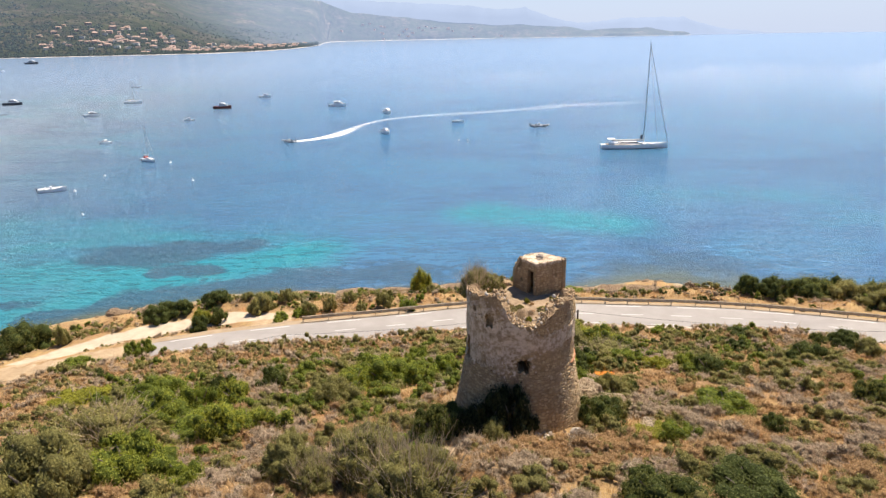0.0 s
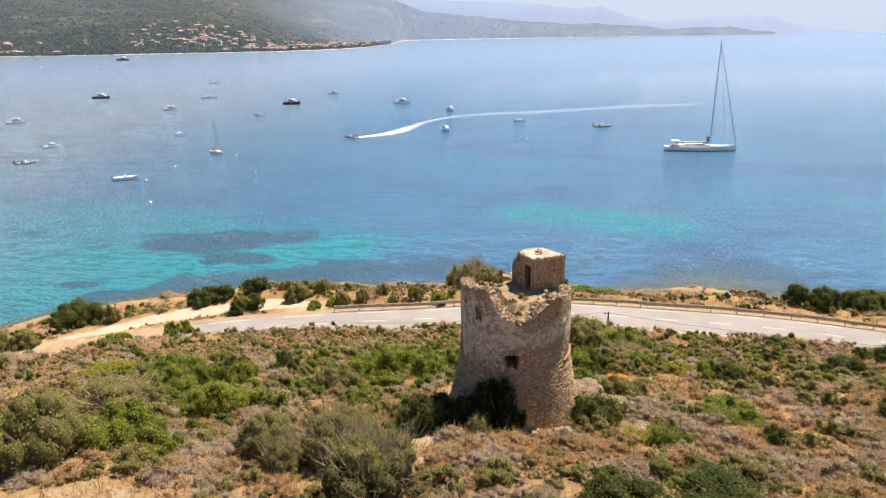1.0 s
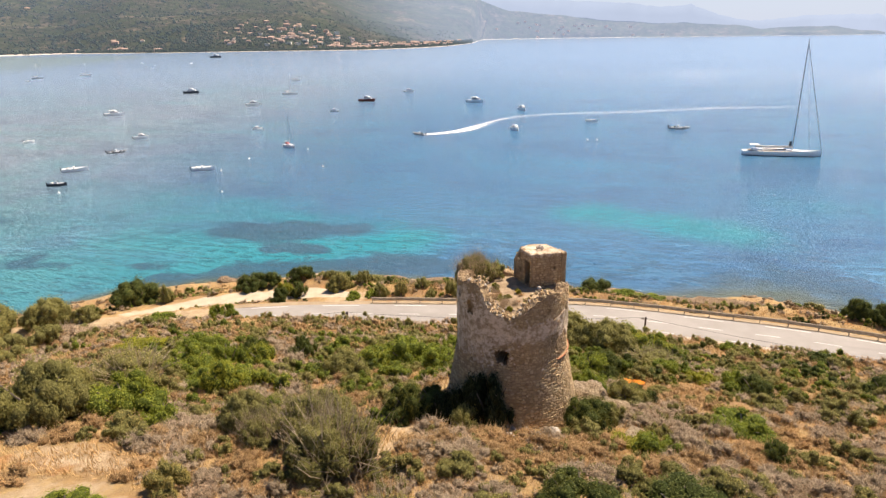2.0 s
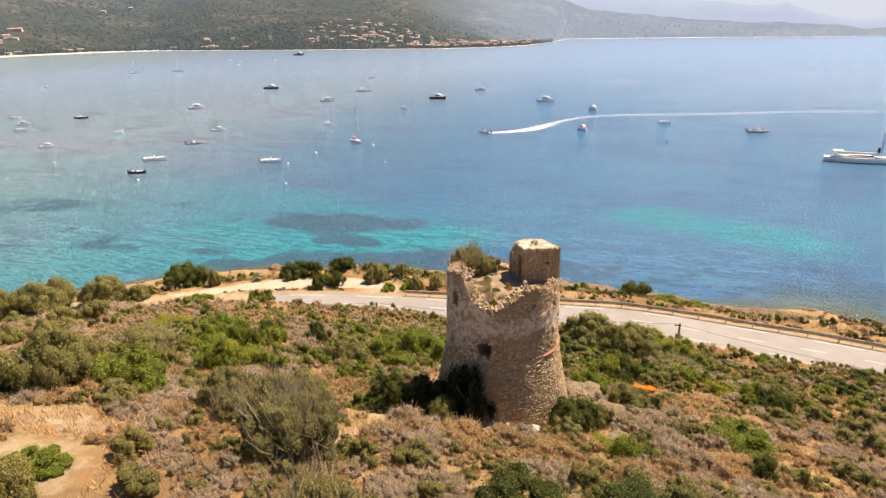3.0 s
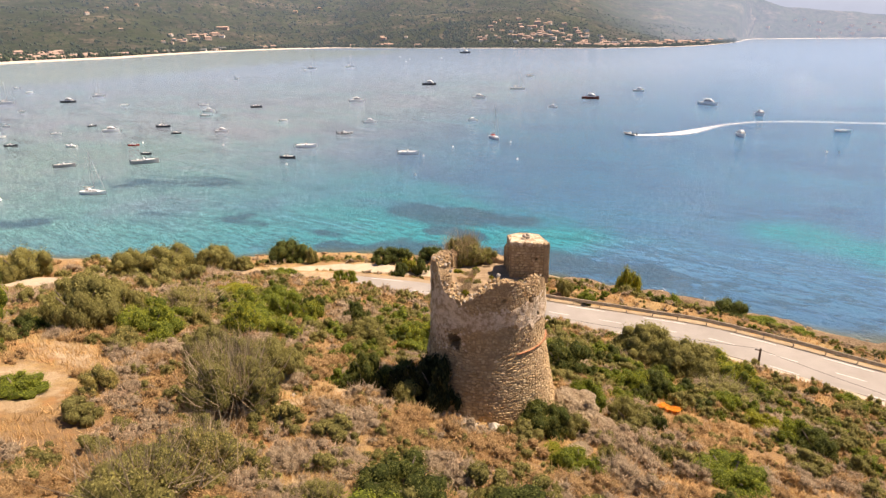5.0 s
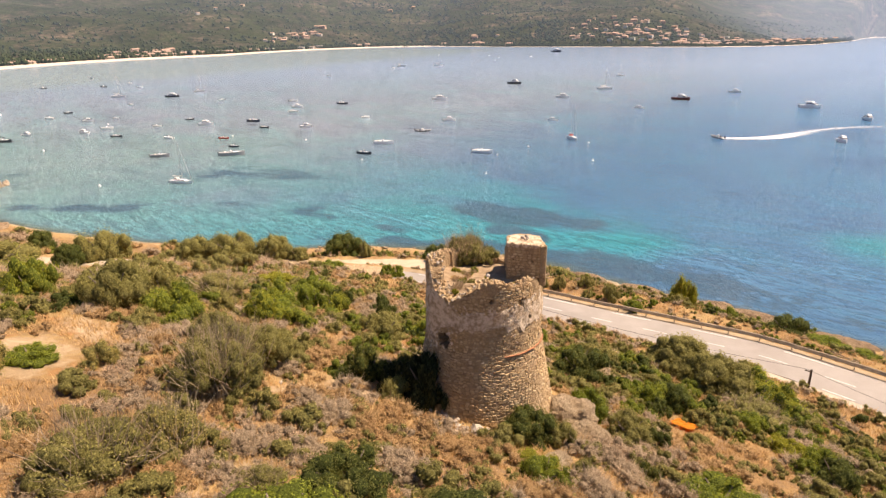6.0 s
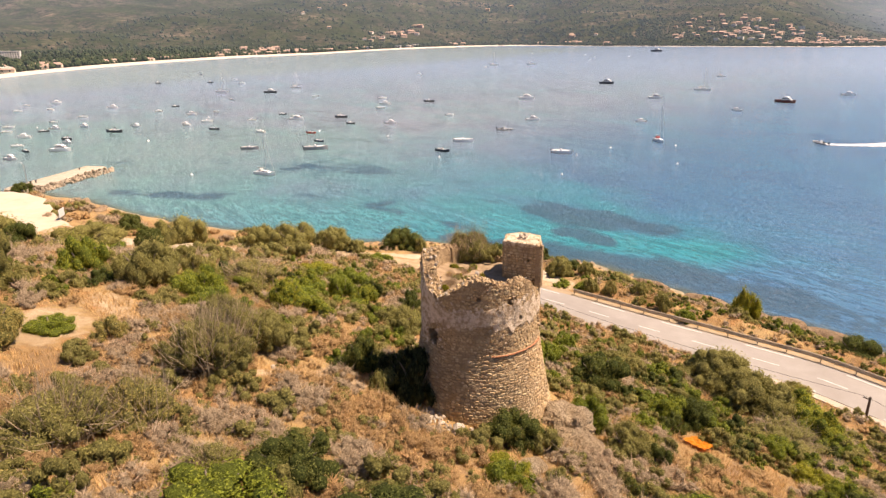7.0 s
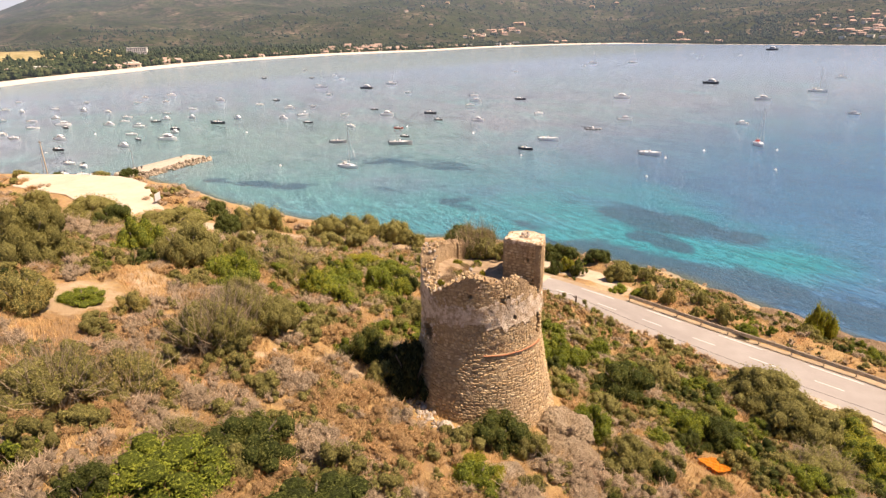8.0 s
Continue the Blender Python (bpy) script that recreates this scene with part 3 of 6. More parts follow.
def strip(name, pts, left, right, lift, mat, label, kind="structure", thick=0.15, jag=0.0, parent=None):
    rnd = random.Random(5)
    v, f = [], []
    for p, n in zip(pts, sides(pts)):
        a = left + jag * rnd.uniform(-1, 1)
        b = right + jag * rnd.uniform(-1, 1)
        for o, z in ((a, lift - thick), (a, lift), (b, lift), (b, lift - thick)):
            q = p + n * o
            v.append((q.x, q.y, q.z + z))
    for i in range(len(pts) - 1):
        for k in range(3):
            a, b = i * 4 + k, i * 4 + k + 1
            f.append((a, b, b + 4, a + 4))
    ob = piece(name, mesh_of(name, v, f, mat), parent)
    return tagged(ob, label, "" if parent else name.replace("_", " "), "", "" if parent else kind)


road_line = resample(ROAD, 1.5)
paved = [p for p in road_line if p.x > -37]
ROAD_OB = strip("road", paved, 3.15, -3.15, 0.02, M_ASPHALT, "worn pale grey asphalt two-lane coast road")
strip("road_shoulder", [p for p in paved], -3.15, -4.15, 0.012, M_SHOULDER, "pale concrete and gravel road edge", jag=0.12)
strip("verge", [p for p in paved], 4.3, 3.15, -0.01, M_VERGE, "pale gravel verge under the crash barrier", jag=0.15)
strip("track", resample(TRACK, 1.5), 1.8, -1.8, -0.075, M_TRACK, "pale sandy dirt track", jag=0.45)


def walk_line(pts, start, length):
    """The stretch of a polyline from start, length metres on."""
    out, s = [], 0.0
    for a, b in zip(pts, pts[1:]):
        L = (b - a).length
        for k in range(6):
            q = s + L * k / 6
            if start <= q <= start + length:
                out.append(a.lerp(b, k / 6))
        s += L
    return out


def dashes(offset, width, dash, gap, first, label):
    total = sum((b - a).length for a, b in zip(paved, paved[1:]))
    s = first
    while s + dash < total:
        seg = walk_line(paved, s, dash)
        if len(seg) > 2:
            strip("lane_dash", seg, offset + width / 2, offset - width / 2, 0.026, M_PAINT, label, thick=0.004, parent=ROAD_OB)
        s += dash + gap


dashes(0.0, 0.12, 3.0, 3.4, 4.0, "white painted dash")
dashes(2.75, 0.14, 5.0, 4.5, 3.0, "white painted dash")
dashes(-2.85, 0.13, 3.0, 6.0, 2.0, "white painted dash")


def build_car_park():
    ring = [(-199, 4), (-190, 18), (-178, 31), (-165, 36), (-152, 35.5), (-138, 35), (-124, 37), (-126, 30), (-137, 24), (-160, 15.5), (-180, 3)]
    v = []
    rnd = random.Random(2)
    for i, (x, y) in enumerate(ring):
        nx, ny = ring[(i + 1) % len(ring)]
        for k in range(5):
            v.append((x + (nx - x) * k / 5 + rnd.uniform(-0.5, 0.5), y + (ny - y) * k / 5 + rnd.uniform(-0.5, 0.5), 2.62))
    me = mesh_of("car_park", v, [tuple(range(len(v)))], M_PARK)
    tagged(piece("car_park", me), "pale sandy car park beside the jetty", "car park", "", "structure")


build_car_park()

M_RAIL = plain("weathered_rail", (0.42, 0.34, 0.24), 0.7, 0.1, 0.3, 2.0)
M_STEEL = plain("galvanised_steel", (0.42, 0.42, 0.42), 0.45, 0.8, 0.15, 4.0)


def build_barrier():
    line = [p + n * 3.75 for p, n in zip(road_line, sides(road_line)) if -19 < p.x < 78]
    root = empty("crash_barrier", Matrix.Translation(line[0]), "brown weathered crash barrier along the seaward road edge", "barrier")
    inv = Matrix.Translation(-line[0])
    stations = line[::2]
    post_bm = bmesh.new()
    add_box(post_bm, 0, 0, 0.25, 0.11, 0.14, 1.0, bevel=0.012)
    add_box(post_bm, 0, -0.1, 0.6, 0.1, 0.1, 0.28, bevel=0.01)
    post_me = bpy.data.meshes.new("post")
    post_bm.to_mesh(post_me)
    post_bm.free()
    post_me.materials.append(M_RAIL)
    for i, p in enumerate(stations):
        d = stations[min(i + 1, len(stations) - 1)] - stations[max(i - 1, 0)]
        piece("post", post_me, root, inv @ pose(p.x, p.y, p.z - 0.02, 0, 0, math.degrees(math.atan2(d.y, d.x))))
    prof = [(-0.11, 0.84), (-0.17, 0.78), (-0.17, 0.68), (-0.12, 0.6), (-0.17, 0.52), (-0.17, 0.42), (-0.11, 0.36), (-0.085, 0.36), (-0.14, 0.43), (-0.14, 0.51), (-0.09, 0.6), (-0.14, 0.69), (-0.14, 0.77), (-0.085, 0.84)]
    for i in range(len(stations) - 1):
        a, b = stations[i], stations[i + 1]
        d = (b - a).normalized()
        n = Vector((-d.y, d.x, 0))
        v, f = [], []
        dip = 0.03 * math.sin(i * 1.7)
        for q, e in ((a, -0.05), (b, 0.05)):
            for o, z in prof:
                w = q + d * e + n * o - line[0]
                v.append((w.x, w.y, w.z + z + dip))
        m = len(prof)
        for k in range(m):
            f.append((k, (k + 1) % m, m + (k + 1) % m, m + k))
        f += [tuple(range(m)), tuple(range(2 * m - 1, m - 1, -1))]
        piece("rail", mesh_of("rail", v, f, M_RAIL), root)


build_barrier()

M_POLE = plain("dark_creosoted_wood", (0.09, 0.07, 0.055), 0.85, vary=0.3, scale=6, relief=0.01)
M_CABLE = plain("black_cable", (0.03, 0.03, 0.032), 0.6)
POLES = [(-18.7, 68.4, 12.55), (17.2, 74.1, 12.5), (52.5, 66.5, 12.6), (-53, 58, 12.0)]


def build_poles():
    for x, y, top in POLES:
        base = gz(x, y) - 0.3
        root = empty("utility_pole", Matrix.Translation((x, y, base)), "short dark wooden utility pole beside the road", "pole", "roadside poles")
        bm = bmesh.new()
        add_rod(bm, (0, 0, 0), (0, 0, top - base), 0.13, 0.1, 10)
        part("shaft", bm, M_POLE, root)
        bm = bmesh.new()
        add_box(bm, -0.25, 0, top - base - 0.25, 0.6, 0.09, 0.09, bevel=0.01)
        part("crossarm", bm, M_POLE, root)
        bm = bmesh.new()
        add_rod(bm, (-0.45, 0, top - base - 0.2), (-0.45, 0, top - base - 0.05), 0.05, 0.03, 8)
        part("insulator", bm, M_STEEL, root)
    order = [POLES[3], POLES[0], POLES[1], POLES[2], (95, 48, 13.5)]
    for a, b in zip(order, order[1:]):
        a, b = Vector(a) + Vector((-0.45, 0, -0.08)), Vector(b) + Vector((-0.45, 0, -0.08))
        V, F, d = [], [], (b - a).normalized()
        u = d.cross(Vector((0, 0, 1))).normalized()
        for k in range(17):
            t = k / 16
            q = a.lerp(b, t) - Vector((0, 0, 0.55 * 4 * t * (1 - t)))
            for j in range(5):
                V.append(q + (u * math.cos(j * 1.2566) + Vector((0, 0, 1)) * math.sin(j * 1.2566)) * 0.014)
        for k in range(16):
            for j in range(5):
                F.append((k * 5 + j, k * 5 + (j + 1) % 5, k * 5 + 5 + (j + 1) % 5, k * 5 + 5 + j))
        tagged(piece("overhead_cable", mesh_of("overhead_cable", V, F, M_CABLE)), "thin black cable slung between poles", "cable", "roadside cables")


build_poles()

# ---- the ruined tower ----
TX, TY = TOWER.x, TOWER.y
RIM = [(-180, 30.5), (-165, 30.6), (-142, 30.8), (-121, 31.05), (-114, 30.5), (-107, 29.55), (-98, 29.3), (-81, 29.15), (-70, 29.6), (-60, 30.0), (-48, 30.4), (-38, 30.45), (-28, 30.2), (-18, 30.05), (-5, 30.1), (6, 30.2), (14, 29.7), (20, 29.35), (34, 29.2), (60, 29.3), (90, 29.5), (110, 29.8), (130, 29.75), (142, 30.2), (152, 30.4), (165, 30.5), (180, 30.5)]
DECK = 29.45
# openings: angle, half width in degrees, bottom, top, depth
HOLES = [(-93, 6.5, 26.2, 27.0, 1.3), (-166, 5, 25.9, 27.5, 1.2), (34, 5, 26.3, 27.6, 1.0), (-130, 5, 28.9, 29.8, 0.22), (-152, 3.5, 29.6, 30.0, 0.35), (-3, 1.6, 27.85, 28.1, 0.5), (-15, 3, 28.9, 29.3, 0.18), (-9, 1.5, 29.1, 29.35, 0.2), (170, 5, 28.3, 29.6, 0.6), (-45, 1.2, 29.3, 29.5, 0.3)]


def tower_r(z):
    z = np.asarray(z, float)
    return np.where(z > 26.0, 3.52 - 0.012 * (z - 26), 3.54 + 0.16 * (26 - z) + 0.006 * (26 - z) ** 2)


def rim_z(deg):
    deg = (np.asarray(deg, float) + 180) % 360 - 180
    return np.interp(deg, [p[0] for p in RIM], [p[1] for p in RIM]) + 0.1 * wobble(deg * 3, deg * 0 + 1, 6.0) + 0.09 * wobble(deg * 9, deg * 0 + 2, 4.0)


def hole_depth(deg, z):
    dep = np.zeros(np.broadcast(deg, z).shape)
    for a, w, lo, hi, dp in HOLES:
        k = (np.abs((deg - a + 180) % 360 - 180) < w + 0.8 * np.sin(z * 9)) & (z > lo + 0.06 * np.sin(deg)) & (z < hi + 0.08 * np.sin(deg * 1.3))
        dep = np.where(k, np.maximum(dep, dp), dep)
    return dep


def plaster_mask(deg, z):
    """Above 0 where the lime coat is still on the wall."""
    left = smooth01(-68, -112, deg) + smooth01(120, 150, deg)
    band = 0.98 * np.exp(-((z - 28.15 - 0.15 * np.sin(deg * 0.11)) / 0.6) ** 2) + 0.66 * left * smooth01(25.4, 26.4, z) * (1 - smooth01(29.8, 31.2, z))
    band = band + 0.5 * np.exp(-((deg + 12) / 12) ** 2 - ((z - 28.9) / 0.5) ** 2) + 0.5 * np.exp(-((deg - 14) / 7) ** 2 - ((z - 28.3) / 0.9) ** 2)
    band = band + 0.4 * np.exp(-((z - 28.0) / 0.3) ** 2)
    u, w = deg * 0.061, z
    return band - 0.48 + 0.26 * wobble(u, w, 0.7, 3) + 0.34 * wobble(u, w, 0.25, 6) + 0.3 * wobble(u, w, 0.11, 1)


def build_tower():
    root = empty("ruined_tower", Matrix.Translation((TX, TY, 19.0)), "ruined round stone watchtower with a broken rim", "tower")
    na, nz = 240, 90
    deg = np.linspace(-180, 180, na, endpoint=False)
    rim = rim_z(deg)
    v = np.zeros((na, nz + 14, 3))
    for j in range(nz):
        z = 18.5 + (rim - 18.5) * (j / (nz - 1))
        u = deg * 0.061
        r = tower_r(z) + 0.05 * wobble(u, z, 0.9, 2) + 0.035 * wobble(u, z, 0.33, 5) - hole_depth(deg, z)
        v[:, j] = np.stack([r * np.cos(np.radians(deg)), r * np.sin(np.radians(deg)), z - 19.0], -1)
    thick = 0.72 + 0.12 * wobble(deg, deg * 0, 14)
    for k in range(14):
        # the broken top of the wall, then its inner face
        t = k / 13
        if k < 7:
            r = tower_r(rim) - thick * (k + 1) / 7
            z = rim + 0.08 * wobble(deg * 5 + k * 31, deg * 0 + k, 5.0) - 0.05 * (k in (0, 6))
        else:
            r = tower_r(rim) - thick - 0.04 * (k - 6) + 0.06 * wobble(deg * 0.06, deg * 0 + k * 0.24, 0.35, 7)
            z = rim + (np.minimum(28.4, rim - 0.6) - rim) * (k - 6) / 7
        v[:, nz + k] = np.stack([r * np.cos(np.radians(deg)), r * np.sin(np.radians(deg)), z - 19.0], -1)
    m = nz + 14
    i, j = np.meshgrid(np.arange(na), np.arange(m - 1), indexing="ij")
    a, b = (i * m + j).ravel(), (((i + 1) % na) * m + j).ravel()
    f = np.stack([a, b, b + 1, a + 1], 1)
    piece("wall_core", mesh_of("wall_core", v.reshape(-1, 3), f, M_MORTAR), root)
    # the trodden roof terrace inside
    nr = 22
    vv = []
    for k in range(nr):
        rr = 3.05 * (k + 0.0) / (nr - 1) + 0.02
        x, y = rr * np.cos(np.radians(deg)), rr * np.sin(np.radians(deg))
        gap = np.exp(-((deg + 90) / 24) ** 2) * smooth01(1.2, 3.0, rr)
        z = DECK + 0.1 * wobble(x, y, 0.8) + 0.05 * wobble(x, y, 0.25, 3) - 0.15 * gap + 0.3 * np.exp(-((deg + 150) / 30) ** 2) * smooth01(1.6, 2.8, rr)
        vv.append(np.stack([x, y, z - 19.0], -1))
    vv = np.stack(vv, 1)
    i, j = np.meshgrid(np.arange(na), np.arange(nr - 1), indexing="ij")
    a, b = (i * nr + j).ravel(), (((i + 1) % na) * nr + j).ravel()
    piece("terrace", mesh_of("terrace", vv.reshape(-1, 3), np.stack([a, a + 1, b + 1, b], 1), M_TERRACE, smooth=True), root, None, "earth-covered terrace")
    # the lime coat that is left, a thin crust
    na2, nz2 = 420, 110
    d2 = np.linspace(-180, 180, na2, endpoint=False)
    z2 = np.linspace(25.2, 31.0, nz2)
    D, Z = np.meshgrid(d2, z2, indexing="ij")
    keep = (plaster_mask(D, Z) > 0) & (hole_depth(D, Z) <= 0) & (Z < rim_z(D) - 0.06)
    u = D * 0.061
    R = tower_r(Z) + 0.05 * wobble(u, Z, 0.9, 2) + 0.035 * wobble(u, Z, 0.33, 5) + 0.055
    P = np.stack([R * np.cos(np.radians(D)), R * np.sin(np.radians(D)), Z - 19.0], -1).reshape(-1, 3)
    i, j = np.nonzero(keep[:, :-1])
    f = np.stack([i * nz2 + j, ((i + 1) % na2) * nz2 + j, ((i + 1) % na2) * nz2 + j + 1, i * nz2 + j + 1], 1)
    used, inv = np.unique(f, return_inverse=True)
    coat = piece("plaster_coat", mesh_of("plaster_coat", P[used], inv.reshape(-1, 4), M_PLASTER), root, None, "flaking grey-pink lime plaster")
    so = coat.modifiers.new("crust", "SOLIDIFY")
    so.thickness, so.offset = 0.05, -1
    # a string course of thin red bricks, only a stretch of it left
    brick = bmesh.new()
    add_box(brick, 0, 0, 0, 0.13, 0.25, 0.055, bevel=0.01)
    bme = bpy.data.meshes.new("brick")
    brick.to_mesh(bme)
    brick.free()
    bme.materials.append(plain("red_brick", (0.37, 0.165, 0.085), 0.9, vary=0.3, scale=9))
    rnd = random.Random(4)
    course = piece("string_course", mesh_of("string_course", *ring_band(-28, 33, 25.84, 25.97, 0.02, 0.05), M_MORTAR), root)
    for k in range(34):
        a = -31 + k * 1.9 + rnd.uniform(-0.3, 0.3)
        if -31 < a < 34 and rnd.random() < 0.93:
            z = 25.93 + rnd.uniform(-0.012, 0.012)
            r = float(tower_r(z)) + 0.055 + rnd.uniform(-0.02, 0.015)
            piece("brick", bme, course, pose(r * math.cos(radians(a)), r * math.sin(radians(a)), z - 19.0, rnd.uniform(-4, 4), 0, a + rnd.uniform(-5, 5)))
    return root


def ring_band(a0, a1, z0, z1, inner, outer):
    v, f = [], []
    n = 40
    for k in range(n + 1):
        a = radians(a0 + (a1 - a0) * k / n)
        r = float(tower_r((z0 + z1) / 2))
        for rr, z in ((r - inner, z0), (r + outer, z0), (r + outer, z1), (r - inner, z1)):
            v.append((rr * math.cos(a), rr * math.sin(a), z - 19.0))
    for k in range(n):
        for e in range(4):
            f.append((k * 4 + e, k * 4 + (e + 1) % 4, k * 4 + 4 + (e + 1) % 4, k * 4 + 4 + e))
    return v, f


TOWER_OB = build_tower()


def block(w, h, d, rnd):
    """A rough-hewn face stone: eight corners, outer face smaller and uneven."""
    v = []
    n = 6
    turn = rnd.uniform(0, 1)
    ang = [2 * math.pi * (i + turn + rnd.uniform(-0.25, 0.25)) / n for i in range(n)]
    rad = [rnd.uniform(0.8, 1.12) for _ in range(n)]
    for x, k in ((-0.1, 1.0), (d * 0.75, 0.94), (d, 0.66)):
        for a, q in zip(ang, rad):
            c, s = math.cos(a), math.sin(a)
            sq = 1 / max(abs(c), abs(s)) ** 0.55
            v.append((x, c * sq * q * k * w / 2, s * sq * q * k * h / 2))
    f = [tuple(range(2 * n, 3 * n))]
    for j in range(2):
        for i in range(n):
            f.append((j * n + i, j * n + (i + 1) % n, (j + 1) * n + (i + 1) % n, (j + 1) * n + i))
    return v, f


def build_masonry(root):
    rnd = random.Random(11)
    kinds = [mesh_of("stone", *block(1.0, 1.0, 1.0, random.Random(40 + i)), M_STONE_PIECE) for i in range(8)]
    V, F, picked = [], [], 0
    z = 19.3
    while z < 31.0:
        h = rnd.uniform(0.12, 0.19)
        a = -180.0 + rnd.uniform(0, 6)
        while a < 180:
            r = float(tower_r(z))
            w = rnd.uniform(0.13, 0.33) * (1.1 if z < 26 else 0.9)
            step = math.degrees(w / r)
            c, zc = a + step / 2, z + h / 2 + rnd.uniform(-0.05, 0.05)
            a += step
            if zc + h / 2 > float(rim_z(c)) - 0.02 or float(hole_depth(np.array(c), np.array(zc))) > 0 or float(plaster_mask(np.array(c), np.array(zc))) > 0.0:
                continue
            ground_here = gz(TX + r * math.cos(radians(c)), TY + r * math.sin(radians(c)))
            if zc < ground_here - 0.2 or rnd.random() < 0.05:
                continue
            proud, hs = rnd.uniform(0.012, 0.042), h * rnd.uniform(0.8, 1.3)
            at = pose(r * math.cos(radians(c)), r * math.sin(radians(c)), zc - 19.0, rnd.uniform(-16, 16), 0, c)
            if picked < 300 and -52 < c < 12 and 21.4 < zc < 25.8:
                ww, hh = (w - 0.01), (hs - 0.01)
                piece("stone", kinds[rnd.randrange(8)], root, at @ Matrix.Diagonal((max(0.018, proud), ww, hh, 1)))
                picked += 1
                continue
            bv, bf = block(w - 0.01, hs - 0.01, proud, rnd)
            o = len(V)
            V += [tuple(at @ Vector(p)) for p in bv]
            F += [tuple(o + q for q in p) for p in bf]
        z += h
    ob = piece("stone_facing", mesh_of("stone_facing", V, F, M_STONE), root, None, "rough courses of tan fieldstone")
    tagged(ob, kind="stuff")


def lump(rnd, sx, sy, sz, n=1):
    """A weathered stone: an icosphere with flats knocked off it."""
    bm = bmesh.new()
    bmesh.ops.create_icosphere(bm, subdivisions=n, radius=1.0)
    planes = [(Vector((rnd.gauss(0, 1), rnd.gauss(0, 1), rnd.gauss(0, 1))).normalized(), rnd.uniform(0.55, 0.85)) for _ in range(9)]
    for v in bm.verts:
        p = v.co.copy()
        for nrm, d in planes:
            s = p.dot(nrm)
            if s > d:
                p -= nrm * (s - d)
        v.co = Vector((p.x * sx, p.y * sy, p.z * sz))
    return bm


def stone_kinds(n, seed, mat, sub=1):
    rnd = random.Random(seed)
    out = []
    for _ in range(n):
        bm = lump(rnd, 1, rnd.uniform(0.7, 1), rnd.uniform(0.55, 0.9), sub)
        me = bpy.data.meshes.new("stone")
        bm.to_mesh(me)
        bm.free()
        me.materials.append(mat)
        out.append(me)
    return out


RUBBLE = stone_kinds(8, 3, M_RUBBLE)
WALL_LUMPS = stone_kinds(6, 7, M_STONE_PIECE)


def build_rim_stones(root):
    """Loose stones on the broken top, thickest in the breach."""
    rnd = random.Random(21)
    for k in range(290):
        breach = k < 150
        a = rnd.gauss(-94, 20) if breach else rnd.uniform(-180, 180)
        rr = rnd.uniform(2.5, 3.45) if breach else rnd.uniform(2.9, 3.4)
        z = float(rim_z(a)) + 0.03
        if breach:
            z += (3.3 - rr) * 0.12
        s = rnd.uniform(0.05, 0.16) * (1.1 if breach else 0.8)
        piece("loose_stone", (RUBBLE if rnd.random() < 0.3 else WALL_LUMPS)[rnd.randrange(6)], root, pose(rr * math.cos(radians(a)), rr * math.sin(radians(a)), z - 19.0, rnd.uniform(0, 360), rnd.uniform(0, 360), rnd.uniform(0, 360)) @ Matrix.Scale(s, 4))


def wall_slab(p0, p1, outline, thick, mat_name, parent, holes=(), inward=1):
    """A rubble wall between two plan points; outline: (along, height) corners; holes: (along0, along1, z0, z1)."""
    p0, p1 = Vector(p0), Vector(p1)
    d = (p1 - p0).normalized()
    n = Vector((-d.y, d.x, 0)) * inward
    L = (p1 - p0).length
    nx, nz = 30, 28
    V, F = [], []
    up = sorted(outline)

    def roof(s):
        return float(np.interp(s, [q[0] for q in up], [q[1] for q in up])) + 0.03 * math.sin(s * 13) + 0.02 * math.sin(s * 31)

    for side in (0, 1):
        for i in range(nx + 1):
            s = L * i / nx
            for j in range(nz + 1):
                z = roof(s) * j / nz
                dep = thick * side
                if not side:
                    dep += 0.025 * math.sin(s * 17 + z * 11) * math.sin(z * 15 - s * 7)
                q = p0 + d * s + n * dep
                V.append((q.x - TX, q.y - TY, DECK - 0.25 + z - 19.0))
    m = nz + 1
    off = (nx + 1) * m

    def is_hole(i, j):
        s, z = L * (i + 0.5) / nx, roof(L * (i + 0.5) / nx) * (j + 0.5) / nz
        return any(a < s < b and c < z - 0.25 < e for a, b, c, e in holes)

    for i in range(nx):
        for j in range(nz):
            if is_hole(i, j):
                continue
            a = i * m + j
            F.append((a, a + m, a + m + 1, a + 1))
            F.append((off + a, off + a + 1, off + a + m + 1, off + a + m))
            for (di, dj), (e0, e1) in (((-1, 0), (a, a + 1)), ((1, 0), (a + m + 1, a + m)), ((0, -1), (a + m, a)), ((0, 1), (a + 1, a + m + 1))):
                ii, jj = i + di, j + dj
                if not (0 <= ii < nx and 0 <= jj < nz) or is_hole(ii, jj):
                    F.append((e0, e1, off + e1, off + e0))
    return piece("turret_wall", mesh_of("turret_wall", V, F, mat_name), parent), p0, d, n, L, roof


